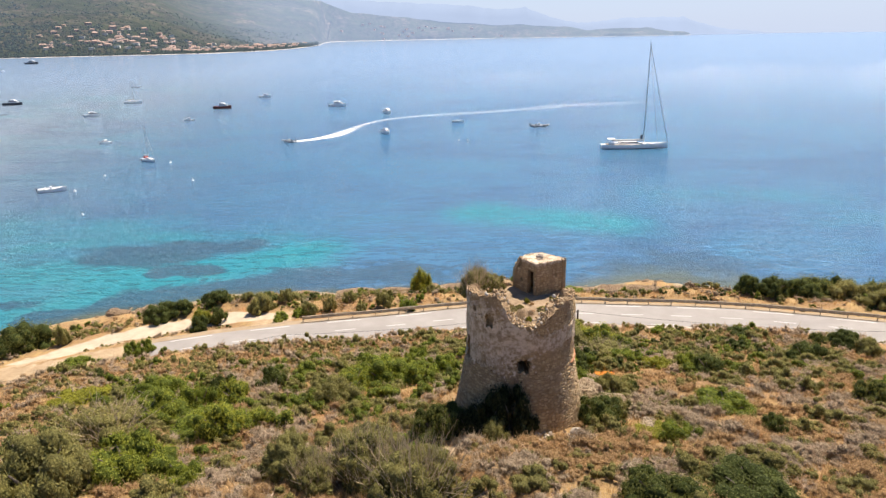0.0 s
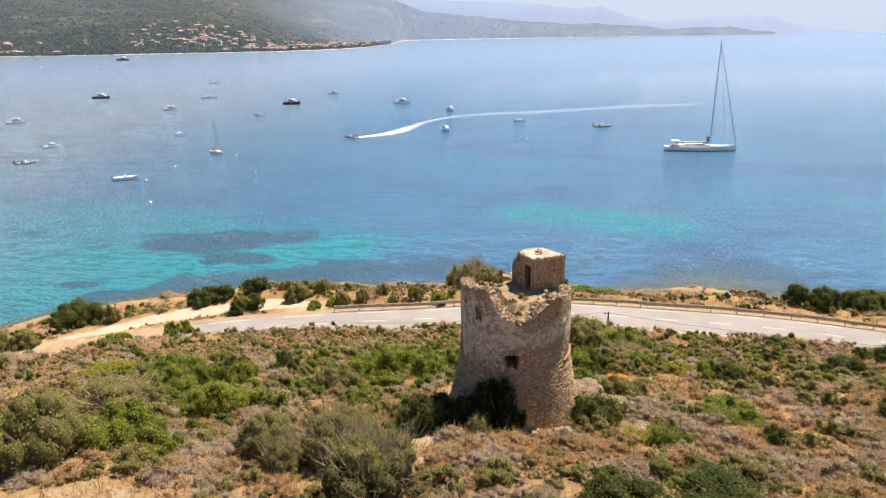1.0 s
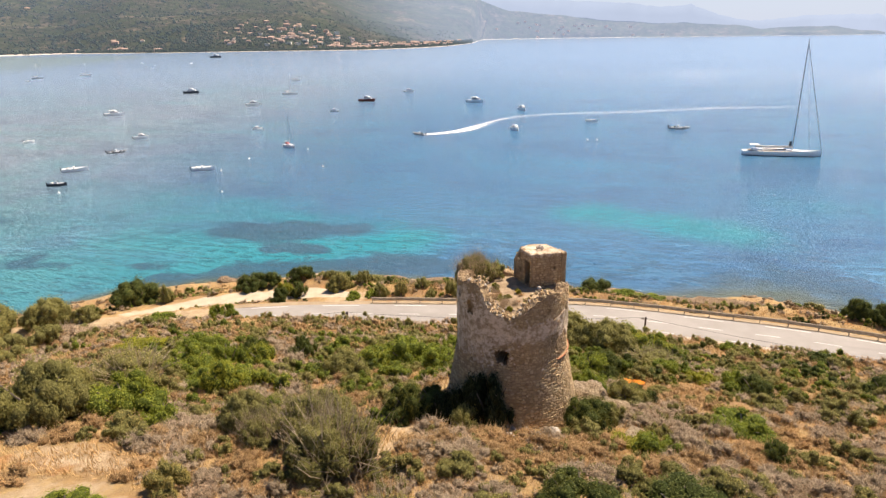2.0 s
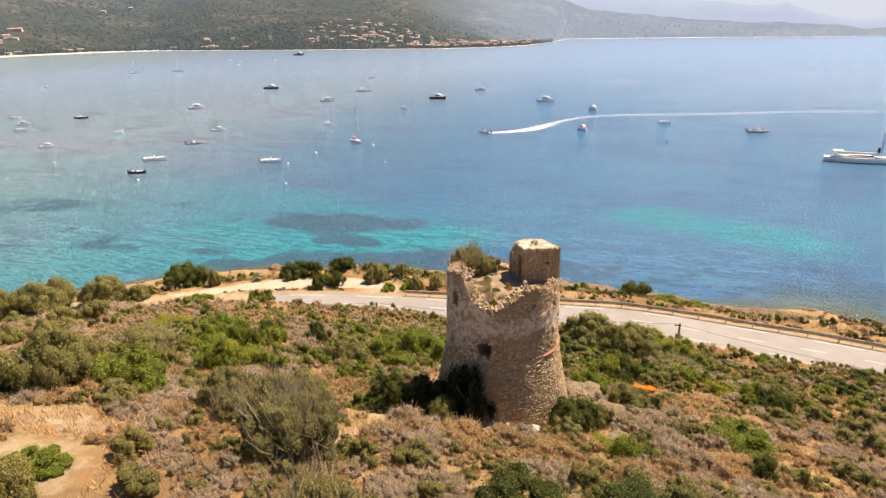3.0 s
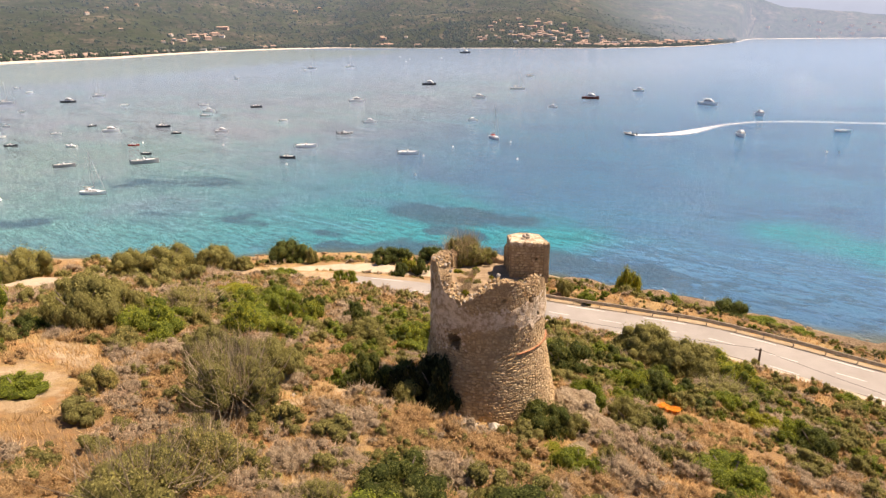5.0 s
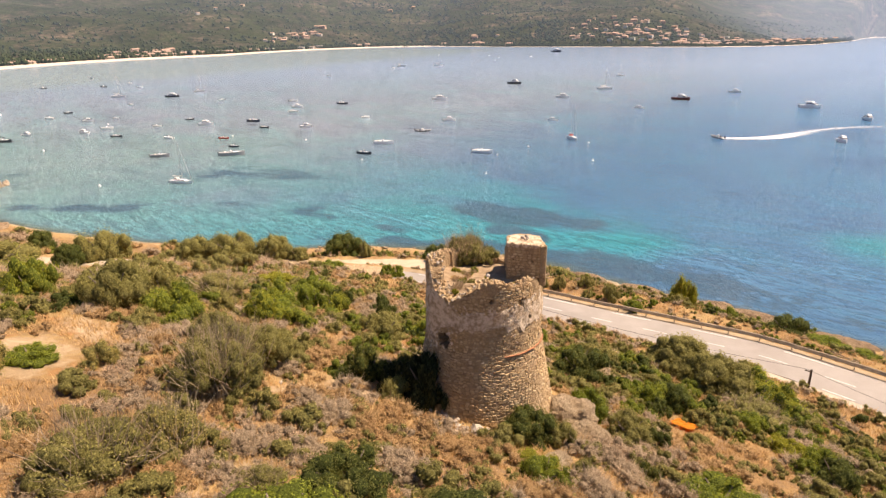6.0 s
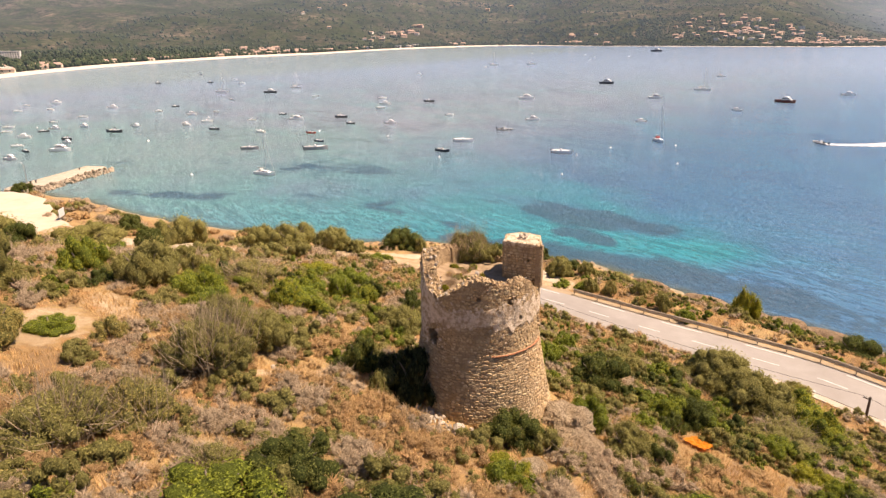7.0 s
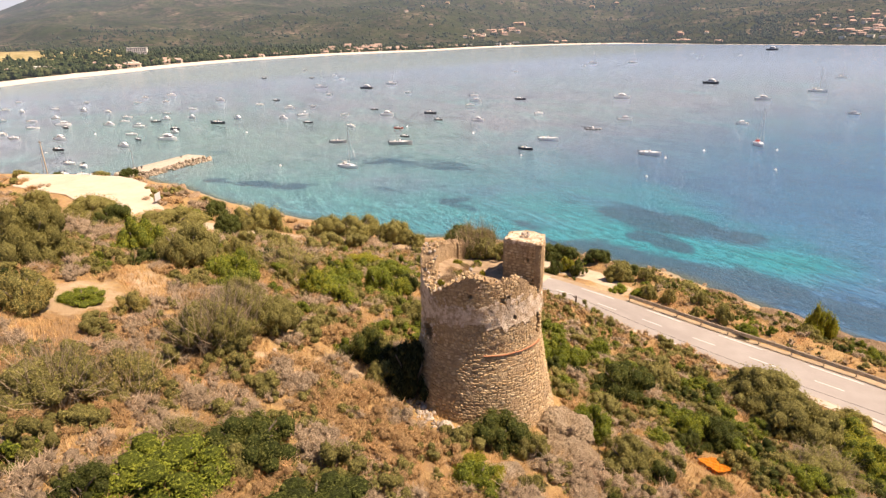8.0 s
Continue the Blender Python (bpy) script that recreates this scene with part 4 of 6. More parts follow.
def face_wall(parent, p0, d, n, L, roof, holes, rnd):
    V, F = [], []
    z = 0.0
    while z < 2.6:
        h = rnd.uniform(0.12, 0.2)
        s = rnd.uniform(0, 0.1)
        while s < L - 0.05:
            w = min(rnd.uniform(0.16, 0.36), L - s)
            c, zc = s + w / 2, z + h / 2
            s += w
            if zc + h / 2 > roof(c) or any(a - w / 3 < c < b + w / 3 and lo - 0.05 < zc - 0.25 < hi + 0.06 for a, b, lo, hi in holes) or rnd.random() < 0.08:
                continue
            bv, bf = block(w - 0.02, h - 0.02, rnd.uniform(0.02, 0.055), rnd)
            q = p0 + d * c
            at = pose(q.x - TX, q.y - TY, DECK - 0.25 + zc - 19.0, rnd.uniform(-14, 14), 0, math.degrees(math.atan2(-n.y, -n.x)))
            o = len(V)
            V += [tuple(at @ Vector(p)) for p in bv]
            F += [tuple(o + k for k in p) for p in bf]
        z += h
    ob = piece("stone_facing", mesh_of("stone_facing", V, F, M_STONE), parent)
    tagged(ob, kind="stuff")


def build_turret(root):
    tur = piece("turret", mesh_of("turret", [(0.9, 0.6, 10.3), (3.1, 1.6, 10.3), (2.3, 3.3, 10.3), (0.2, 2.3, 10.3)], [(0, 1, 2, 3)], M_TRACK), root, None, "square stone stair turret with a dark doorway")
    Fp, Rp = Vector((6.5, 39.15, 0)), Vector((8.62, 40.14, 0))
    Bp, Lp = Vector((7.2, 41.55, 0)), Vector((5.15, 40.95, 0))
    rnd = random.Random(8)
    walls = [
        (Fp, Rp, [(0, 2.45), (2.4, 2.48)], [(1.5, 1.66, 1.2, 1.36), (0.4, 0.5, 1.25, 1.36), (1.9, 2.2, 0.05, 0.22)]),
        (Lp, Fp, [(0, 0.35), (0.25, 1.0), (0.6, 1.75), (0.95, 2.4), (2.5, 2.45)], [(1.42, 2.02, 0.0, 1.65), (0.75, 0.95, 0.7, 0.95)]),
        (Rp, Bp, [(0, 2.48), (2.1, 2.45)], [(0.9, 1.1, 0.9, 1.25)]),
        (Bp, Lp, [(0, 2.45), (1.7, 2.4), (2.2, 1.4), (2.8, 0.5)], []),
    ]
    for a, b, outline, holes in walls:
        ob, p0, d, n, L, roof = wall_slab(a, b, outline, 0.34, M_MORTAR, tur, holes)
        face_wall(ob, p0, d, n, L, roof, holes, rnd)
    # the flat broken roof
    bm = bmesh.new()
    ring = [Fp + (Rp - Fp) * k / 8 for k in range(8)] + [Rp + (Bp - Rp) * k / 7 for k in range(7)] + [Bp + (Lp - Bp) * 0.62 * k / 7 for k in range(8)] + [Fp + (Lp - Fp) * 0.62 * (1 - k / 7) for k in range(7)]
    c = sum(ring, Vector()) / len(ring)
    rows = []
    for f, z in ((1.0, 31.5), (1.02, 31.62), (1.0, 31.7), (0.9, 31.74), (0.6, 31.72), (0.3, 31.69)):
        rows.append([bm.verts.new(((c + (p - c) * (f + 0.02 * rnd.uniform(-1, 1))).x - TX, (c + (p - c) * f).y - TY, z + rnd.uniform(-0.025, 0.025) - 19.0)) for p in ring])
    for a, b in zip(rows, rows[1:]):
        for k in range(len(ring)):
            bm.faces.new((a[k], a[(k + 1) % len(ring)], b[(k + 1) % len(ring)], b[k]))
    bm.faces.new(rows[-1]), bm.faces.new(rows[0][::-1])
    part("turret_roof", bm, M_PLASTER, tur, "flat pale mortar roof")
    for k in range(60):
        p = ring[k % len(ring)].lerp(c, rnd.uniform(0.02, 0.2))
        s = rnd.uniform(0.05, 0.13)
        piece("loose_stone", WALL_LUMPS[k % 6], tur, pose(p.x - TX, p.y - TY, 31.7 - 19.0, rnd.uniform(0, 360), rnd.uniform(0, 360), 0) @ Matrix.Scale(s, 4))
    for k in range(7):
        a = k * 0.9
        piece("loose_stone", RUBBLE[k], tur, pose(c.x + 0.18 * math.cos(a) - TX - 0.1, c.y + 0.18 * math.sin(a) - TY, 31.8 - 19.0 + 0.05 * (k % 3), k * 40, k * 70, 0) @ Matrix.Scale(0.12 + 0.03 * (k % 2), 4))


build_turret(TOWER_OB)


def build_rubble():
    rnd = random.Random(31)
    root = empty("rubble_heap", Matrix.Translation((6.8, 33.6, gz(6.8, 33.6))), "heap of fallen grey and white stones at the tower foot", "rubble")
    for k in range(110):
        x, y = 6.6 + rnd.gauss(0, 1.25), 33.75 + rnd.gauss(0, 0.5)
        s = rnd.uniform(0.08, 0.24) * (1.5 if k < 8 else 1)
        piece("stone", RUBBLE[rnd.randrange(8)], root, Matrix.Translation((6.8, 33.6, gz(6.8, 33.6))).inverted() @ pose(x, y, gz(x, y) + s * 0.3, rnd.uniform(0, 360), rnd.uniform(0, 360), rnd.uniform(0, 360)) @ Matrix.Scale(s, 4))
    for x, y, s in ((8.7, 34.0, 0.75), (9.3, 33.9, 0.5), (2.9, 32.7, 0.3), (3.6, 32.8, 0.28), (-0.6, 27.5, 0.22)):
        ob = new("boulder", RUBBLE[int(x * 3) % 8])
        ob.matrix_basis = pose(x, y, gz(x, y) + s * 0.25, 20 * s, 40, x * 50) @ Matrix.Scale(s, 4)
        tagged(ob, "pale tan boulder lying in dry grass by the tower", "boulder", "boulders by the tower")


build_rubble()


def rock_mass(name, centre, size, seed, mat, label, rz=0.0, sub=5):
    bm = bmesh.new()
    bmesh.ops.create_icosphere(bm, subdivisions=sub, radius=1.0)
    rnd = random.Random(seed)
    planes = [(Vector((rnd.gauss(0, 1), rnd.gauss(0, 1), rnd.gauss(0.3, 0.8))).normalized(), rnd.uniform(0.55, 0.9)) for _ in range(14)]
    off = Vector((seed * 3.1, seed * 1.7, seed))
    for v in bm.verts:
        p = v.co.copy()
        for nrm, d in planes:
            s = p.dot(nrm)
            if s > d:
                p -= nrm * (s - d) * 0.85
        q = Vector((p.x * size[0], p.y * size[1], p.z * size[2]))
        k = noise.fractal(q * 0.5 + off, 0.6, 2.1, 6) * 0.34 * min(size) - abs(noise.noise(q * 1.1 + off)) * 0.3 * min(size) + abs(noise.noise(q * 2.7 + off)) * 0.12 * min(size)
        v.co = q + p.normalized() * k
    ob = part(name, bm, mat)
    ob.matrix_basis = pose(centre[0], centre[1], centre[2], 0, 0, rz)
    return tagged(ob, label, "rock", "rocks")


for i, (x, y, sx, sy, sz, rz) in enumerate(((10.4, 41.0, 1.9, 2.7, 1.15, 20), (11.9, 39.8, 1.8, 2.3, 0.75, -20), (12.9, 37.2, 1.1, 1.6, 0.55, 10), (10.9, 43.4, 1.5, 1.2, 0.8, 60), (13.2, 34.2, 0.8, 1.6, 0.3, -15), (13.9, 39.4, 0.9, 0.8, 0.4, 50))):
    rock_mass("rock_outcrop", (x, y, gz(x, y) - sz * 0.12), (sx, sy, sz), i + 1, M_ROCK, "pale limestone outcrop under the tower", rz, 5)
for i, (x, y, sx, sy, sz, rz) in enumerate(((36, 106, 13, 5.0, 1.0, -8), (27, 107.5, 8, 3.4, 0.8, -10), (47, 103.5, 10, 4.4, 1.0, -20), (56, 104, 8, 3, 0.8, 10), (-10, 109.5, 5, 2.0, 0.6, 10), (-16, 108.4, 4, 2.0, 0.6, 0), (-4, 107, 4, 2.4, 0.7, 20), (-26, 108.5, 4, 1.8, 0.6, 0), (3, 109, 5, 2.0, 0.6, 0), (14, 109, 5, 2.0, 0.6, 0), (-52, 103, 3.0, 1.5, 0.9, 30), (-57, 101.8, 2.8, 1.5, 0.9, 20),
                                                (-160, 44.8, 5, 1.8, 0.7, -15), (-150, 46.5, 4, 1.8, 0.7, -20), (63, 107, 5, 2.2, 0.8, 20), (33, 101.5, 6, 2.6, 0.7, 20), (42, 99, 6, 2.4, 0.8, -20))):
    rock_mass("shore_rock", (x, y, max(0.1, gz(x, y)) + sz * 0.3), (sx, sy, sz), i + 21, M_SHORE, "brown layered rock at the waterline", rz, 5 if i < 4 else 4)


def build_shore_stones():
    kinds = stone_kinds(6, 91, M_SHORE, 2)
    rnd = random.Random(17)
    line = resample([(x, y, 0) for x, y in SHORE[2:17]], 1.0)
    for k in range(190):
        p = line[rnd.randrange(len(line))]
        x, y = p.x + rnd.gauss(0, 0.8), p.y + rnd.uniform(-4.5, 1.6)
        s = rnd.uniform(0.2, 0.6) * (1.4 if rnd.random() < 0.15 else 1)
        ob = new("shore_stone", kinds[k % 6])
        ob.matrix_basis = pose(x, y, max(gz(x, y), -0.2) + s * 0.15, rnd.uniform(-25, 25), rnd.uniform(-25, 25), rnd.uniform(0, 360)) @ Matrix.Diagonal((s * 1.4, s, s * 0.6, 1))
        tagged(ob, "brown weathered stone at the edge of the sea", "stone", "shore stones")


build_shore_stones()


# ---- vegetation ----
def leaf_cloud(rnd, clumps, per, size, flat=1.0):
    """Leaf quads on the outside of many small clumps, clumps given as (centre, radius)."""
    cs = np.array([c for c, _ in clumps])
    rs = np.array([r for _, r in clumps])
    k = np.repeat(np.arange(len(cs)), per)
    n = len(k)
    dirs = rnd.normal(size=(n, 3))
    dirs[:, 2] = np.abs(dirs[:, 2]) * 0.9 - 0.25
    dirs /= np.linalg.norm(dirs, axis=1)[:, None]
    p = cs[k] + dirs * (rs[k] * rnd.uniform(0.78, 1.14, n))[:, None]
    nrm = dirs + rnd.normal(scale=0.42, size=(n, 3))
    nrm /= np.linalg.norm(nrm, axis=1)[:, None]
    u = np.cross(nrm, rnd.normal(size=(n, 3)))
    u /= np.linalg.norm(u, axis=1)[:, None]
    w = np.cross(nrm, u)
    s = (size * rnd.uniform(0.6, 1.3, n))[:, None]
    v = np.stack([p - u * s, p + w * s * 0.8, p + u * s], 1).reshape(-1, 3)
    f = np.arange(n * 3).reshape(-1, 3)
    return v, f


def twig_cloud(rnd, n, height, reach, width):
    """Thin dry stems fanning up and out, each forked near the end."""
    a = rnd.uniform(0, 2 * np.pi, n)
    lean = rnd.uniform(0.1, 1.15, n)
    L = height * rnd.uniform(0.5, 1.1, n)
    root = np.stack([0.3 * reach * rnd.normal(size=n), 0.3 * reach * rnd.normal(size=n), np.zeros(n)], 1)
    d = np.stack([np.cos(a) * np.sin(lean) * reach / height, np.sin(a) * np.sin(lean) * reach / height, np.cos(lean) * 0.9 + 0.25], 1)
    mid = root + d * (L * 0.5)[:, None]
    start = np.where(rnd.random(n)[:, None] < 0.35, root, mid)
    tip = mid + (d + rnd.normal(scale=0.4, size=(n, 3))) * (L * 0.5)[:, None]
    side = np.cross(d, rnd.normal(size=(n, 3)))
    side /= np.linalg.norm(side, axis=1)[:, None] + 1e-9
    side *= width
    v = np.stack([start - side, start + side, tip], 1).reshape(-1, 3)
    return v, np.arange(n * 3).reshape(-1, 3)


def fuzz(rnd, clumps, per, reach, width):
    """Fine dry twigs standing out from the outside of many small clumps."""
    cs, rs = np.array([c for c, _ in clumps]), np.array([r for _, r in clumps])
    k = np.repeat(np.arange(len(cs)), per)
    n = len(k)
    d = rnd.normal(size=(n, 3))
    d[:, 2] = np.abs(d[:, 2]) * 0.9 - 0.2
    d /= np.linalg.norm(d, axis=1)[:, None]
    base = cs[k] + d * (rs[k] * rnd.uniform(0.6, 0.95, n))[:, None]
    way = d + rnd.normal(scale=0.55, size=(n, 3)) + np.array([0, 0, 0.35])
    tip = base + way * (reach * rnd.uniform(0.4, 1.2, n))[:, None]
    side = np.cross(way, rnd.normal(size=(n, 3)))
    side *= width / (np.linalg.norm(side, axis=1)[:, None] + 1e-9)
    return np.stack([base - side, base + side, tip], 1).reshape(-1, 3), np.arange(n * 3).reshape(-1, 3)


def clump_layout(rnd, n, rx, rz, low=0.15, size=(0.2, 0.36)):
    out = []
    for _ in range(n):
        d = rnd.normal(size=3)
        d[2] = abs(d[2])
        d /= np.linalg.norm(d)
        t = rnd.uniform(0.45, 0.95)
        out.append((np.array([d[0] * rx * t, d[1] * rx * t * rnd.uniform(0.8, 1), low * rz + d[2] * rz * t * 0.85]), rx * rnd.uniform(*size)))
    return out


def core_lumps(rnd, clumps, shrink=0.75):
    """Closed dark lumps inside the leaf clumps, so that no sky shows through."""
    V, F = [], []
    ico_v, ico_f = ICO
    o = 0
    for c, r in clumps:
        j = ico_v * (r * shrink * rnd.uniform(0.8, 1.1, (len(ico_v), 1))) + c
        V.append(j)
        F.append(ico_f + o)
        o += len(ico_v)
    return np.concatenate(V), np.concatenate(F)


def ico():
    bm = bmesh.new()
    bmesh.ops.create_icosphere(bm, subdivisions=1, radius=1.0)
    v = np.array([tuple(p.co) for p in bm.verts])
    f = np.array([[q.index for q in p.verts] for p in bm.faces])
    bm.free()
    return v, f


ICO = ico()


def crown_mesh(kind, seed, n_clump=38, per=120, size=0.038, rz=0.8):
    rnd = np.random.default_rng(seed)
    cl = clump_layout(rnd, n_clump, 1.0, rz, 0.15, (0.13, 0.33))
    v, f = leaf_cloud(rnd, cl, per, size)
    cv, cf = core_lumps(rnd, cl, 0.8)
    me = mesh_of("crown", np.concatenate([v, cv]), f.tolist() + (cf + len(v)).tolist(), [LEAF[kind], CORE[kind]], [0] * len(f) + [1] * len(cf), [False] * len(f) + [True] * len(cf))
    return me


def twig_mesh(seed, kind="grey", n=900, leafy=0):
    rnd = np.random.default_rng(seed)
    v, f = twig_cloud(rnd, n, 1.0, 1.0, 0.010)
    mats, idx = [LEAF[kind]], [0] * len(f)
    return mesh_of("crown", v, f, mats)


def trunk_mesh(seed):
    rnd = random.Random(seed)
    bm = bmesh.new()
    for k in range(6):
        a = k * 1.05 + rnd.uniform(-0.3, 0.3)
        mid = Vector((0.2 * math.cos(a), 0.2 * math.sin(a), 0.3))
        add_rod(bm, (0.04 * math.cos(a), 0.04 * math.sin(a), -0.15), mid, 0.05, 0.035, 5)
        add_rod(bm, mid, mid + Vector((0.35 * math.cos(a), 0.35 * math.sin(a), 0.35)), 0.035, 0.012, 5)
    me = bpy.data.meshes.new("trunk")
    bm.to_mesh(me)
    bm.free()
    me.materials.append(M_BARK)
    return me


TRUNKS = [trunk_mesh(i) for i in range(3)]
CROWNS = {k: [crown_mesh(k, s * 10 + i) for i in range(3)] for s, k in enumerate(("green", "dark", "olive", "lime", "ivy"))}
CROWNS["fine"] = [crown_mesh("olive", 90 + i, 95, 80, 0.03, 0.95) for i in range(2)]
BIG = {k: [crown_mesh(k, 500 + s * 10 + i, 56, 125, 0.03, 0.85) for i in range(2)] for s, k in enumerate(("green", "dark", "olive"))}
CROWNS["grey"] = [twig_mesh(70 + i) for i in range(2)]
CROWNS["rust"] = [twig_mesh(80 + i, "rust", 700) for i in range(2)]
WORDS = {"green": ("bright green lentisk shrub", "shrub"), "dark": ("dark green rounded evergreen shrub", "shrub"), "olive": ("olive green maquis shrub", "shrub"), "lime": ("yellow-green euphorbia shrub", "shrub"),
         "ivy": ("very dark green shrub toned for tower shade", "shrub"), "fine": ("feathery olive green tall shrub", "shrub"), "grey": ("bare grey dry twiggy shrub", "shrub"), "rust": ("rusty brown dry brush", "shrub")}
TAKEN = []
shrub_rnd = random.Random(77)


def shrub(kind, x, y, w, h, where, group="hillside shrubs", z=None, mix_twigs=False):
    base = gz(x, y) - 0.08 if z is None else z
    words, cat = WORDS[kind]
    root = empty("shrub", pose(x, y, base, 0, 0, shrub_rnd.uniform(0, 360)), words + " " + where, cat, group)
    i = shrub_rnd.randrange(6)
    r = w / 2
    pool = BIG[kind] if w > 3.3 and kind in BIG else CROWNS[kind]
    crown = piece("crown", pool[i % len(pool)], root, Matrix.Diagonal((r, r * shrub_rnd.uniform(0.85, 1.1), h, 1)))
    piece("trunk", TRUNKS[i % 3], root, Matrix.Diagonal((r, r, h, 1)))
    if mix_twigs:
        piece("dead_wood", CROWNS["grey"][i % 2], root, Matrix.Diagonal((r * 1.0, r * 1.0, h * 1.05, 1)), "bare grey twigs")
    TAKEN.append((x, y, r))
    return root


# the darkest shrubs here carry the tower's shade in their leaf colour
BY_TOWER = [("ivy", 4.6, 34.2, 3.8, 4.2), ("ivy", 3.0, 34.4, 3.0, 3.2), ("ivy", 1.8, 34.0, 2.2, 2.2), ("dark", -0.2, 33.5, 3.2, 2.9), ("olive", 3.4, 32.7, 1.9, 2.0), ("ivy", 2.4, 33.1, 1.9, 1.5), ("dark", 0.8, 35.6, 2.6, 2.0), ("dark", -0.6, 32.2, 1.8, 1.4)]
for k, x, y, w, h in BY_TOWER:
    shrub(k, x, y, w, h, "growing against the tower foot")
NEAR = [("green", -10.4, 18.0, 3.5, 0.9), ("olive", -9.1, 14.9, 4.2, 2.7), ("olive", -7.4, 20.6, 2.3, 1.7), ("fine", -3.8, 28.1, 4.1, 2.6), ("fine", -7.6, 27.3, 3.6, 2.4),
        ("olive", -22.1, 14.8, 6.5, 5.1), ("olive", -20.8, 17.3, 2.3, 1.8), ("olive", -136.4, 10.1, 9.2, 6.4), ("olive", -127.0, 20.5, 15.7, 6.6), ("dark", -112.6, 24.4, 7.9, 6.0),
        ("green", -31.2, 23.2, 5.3, 4.3), ("olive", -19.8, 25.9, 5.4, 4.3), ("olive", -97.8, 33.0, 17.5, 5.5), ("dark", -91.9, 43.2, 5.9, 4.5), ("dark", -119.5, 46.4, 6.4, 4.9),
        ("olive", -23.0, 30.7, 3.2, 2.9), ("green", -13.9, 34.7, 3.3, 2.9), ("green", -20.1, 39.4, 4.3, 2.5), ("green", -18.7, 42.6, 3.3, 2.9), ("dark", -17.7, 45.1, 2.8, 2.6),
        ("green", 0.2, 50.0, 3.6, 2.4), ("dark", 5.2, 51.2, 4.8, 3.0), ("green", 10.4, 42.9, 2.8, 2.0), ("olive", 13.3, 43.0, 3.1, 2.1), ("fine", 4.0, 56.8, 2.9, 2.0),
        ("olive", 3.2, 62.4, 2.7, 1.9), ("green", 11.2, 51.3, 3.3, 2.2), ("dark", 12.0, 52.9, 3.4, 2.3), ("fine", 8.4, 64.5, 6.7, 3.5), ("olive", 12.4, 62.0, 6.2, 3.7),
        ("green", 14.3, 64.8, 5.5, 2.7), ("olive", 12.7, 70.0, 3.3, 2.0), ("green", 17.2, 62.7, 4.3, 2.7), ("green", 11.2, 48.3, 2.3, 1.0), ("olive", 16.2, 47.6, 2.2, 0.9),
        ("green", 17.5, 54.2, 2.5, 1.5), ("green", 14.3, 32.2, 2.7, 1.3), ("olive", 15.0, 34.7, 1.7, 1.3), ("olive", 12.0, 37.3, 2.3, 1.7), ("dark", 10.5, 36.3, 3.4, 2.3),
        ("dark", 10.2, 23.5, 4.2, 2.0), ("green", 11.1, 19.7, 5.2, 1.5), ("dark", 11.1, 17.2, 2.4, 1.3), ("dark", 14.8, 24.6, 4.6, 1.2), ("dark", 31.4, 40.2, 3.0, 2.1),
        ("dark", 34.9, 54.4, 3.7, 2.4), ("dark", 40.9, 62.5, 2.1, 1.6), ("dark", 43.0, 61.4, 3.9, 2.3), ("olive", 43.2, 57.8, 3.4, 2.3), ("dark", 33.5, 64.6, 3.5, 1.2),
        ("green", 25.3, 67.4, 2.8, 1.2), ("dark", 23.7, 50.3, 3.3, 2.2), ("green", 22.4, 51.6, 2.8, 1.8), ("lime", 20.1, 53.1, 3.3, 1.2), ("olive", 13.0, 44.2, 3.2, 1.2),
        ("dark", 14.8, 44.1, 1.9, 1.4), ("dark", 16.6, 39.0, 1.4, 1.2), ("green", 20.3, 39.4, 4.8, 1.5), ("dark", 20.9, 34.0, 2.0, 1.5), ("lime", 13.4, 32.8, 3.3, 0.6),
        ("dark", 12.4, 49.8, 2.1, 1.6), ("green", -5.0, 48.6, 5.3, 2.9), ("green", -7.5, 47.0, 3.8, 2.2), ("green", -2.0, 48.0, 3.9, 2.3), ("olive", -7.6, 41.3, 4.3, 2.6),
        ("green", -15.3, 35.7, 4.7, 1.8), ("green", -12.6, 35.6, 3.1, 1.8), ("dark", -14.3, 47.5, 2.7, 2.5), ("lime", -30.2, 46.0, 5.4, 1.2), ("green", -16.6, 28.8, 5.1, 2.9),
        ("green", -13.2, 27.5, 2.9, 1.8), ("green", -2.4, 56.4, 2.8, 2.0), ("green", -23.5, 45.8, 4.6, 2.2), ("green", -16.1, 43.6, 3.3, 2.2)]
for k, x, y, w, h in NEAR:
    shrub(k, x, y, w, h, "on the dry slope")
for x, y, w, h in ((-1.0, 24.2, 4.7, 3.0), (-3.6, 26.4, 3.5, 2.7), (-21.6, 34.9, 5.7, 2.3), (-6.0, 25.9, 2.6, 1.6), (3.4, 16.3, 4.7, 2.3), (3.1, 19.2, 3.9, 2.2), (8.1, 21.1, 2.2, 1.0), (16.7, 57.8, 5.2, 1.4)):
    shrub("fine", x, y, w, h, "half dead and full of bare twigs", mix_twigs=True)
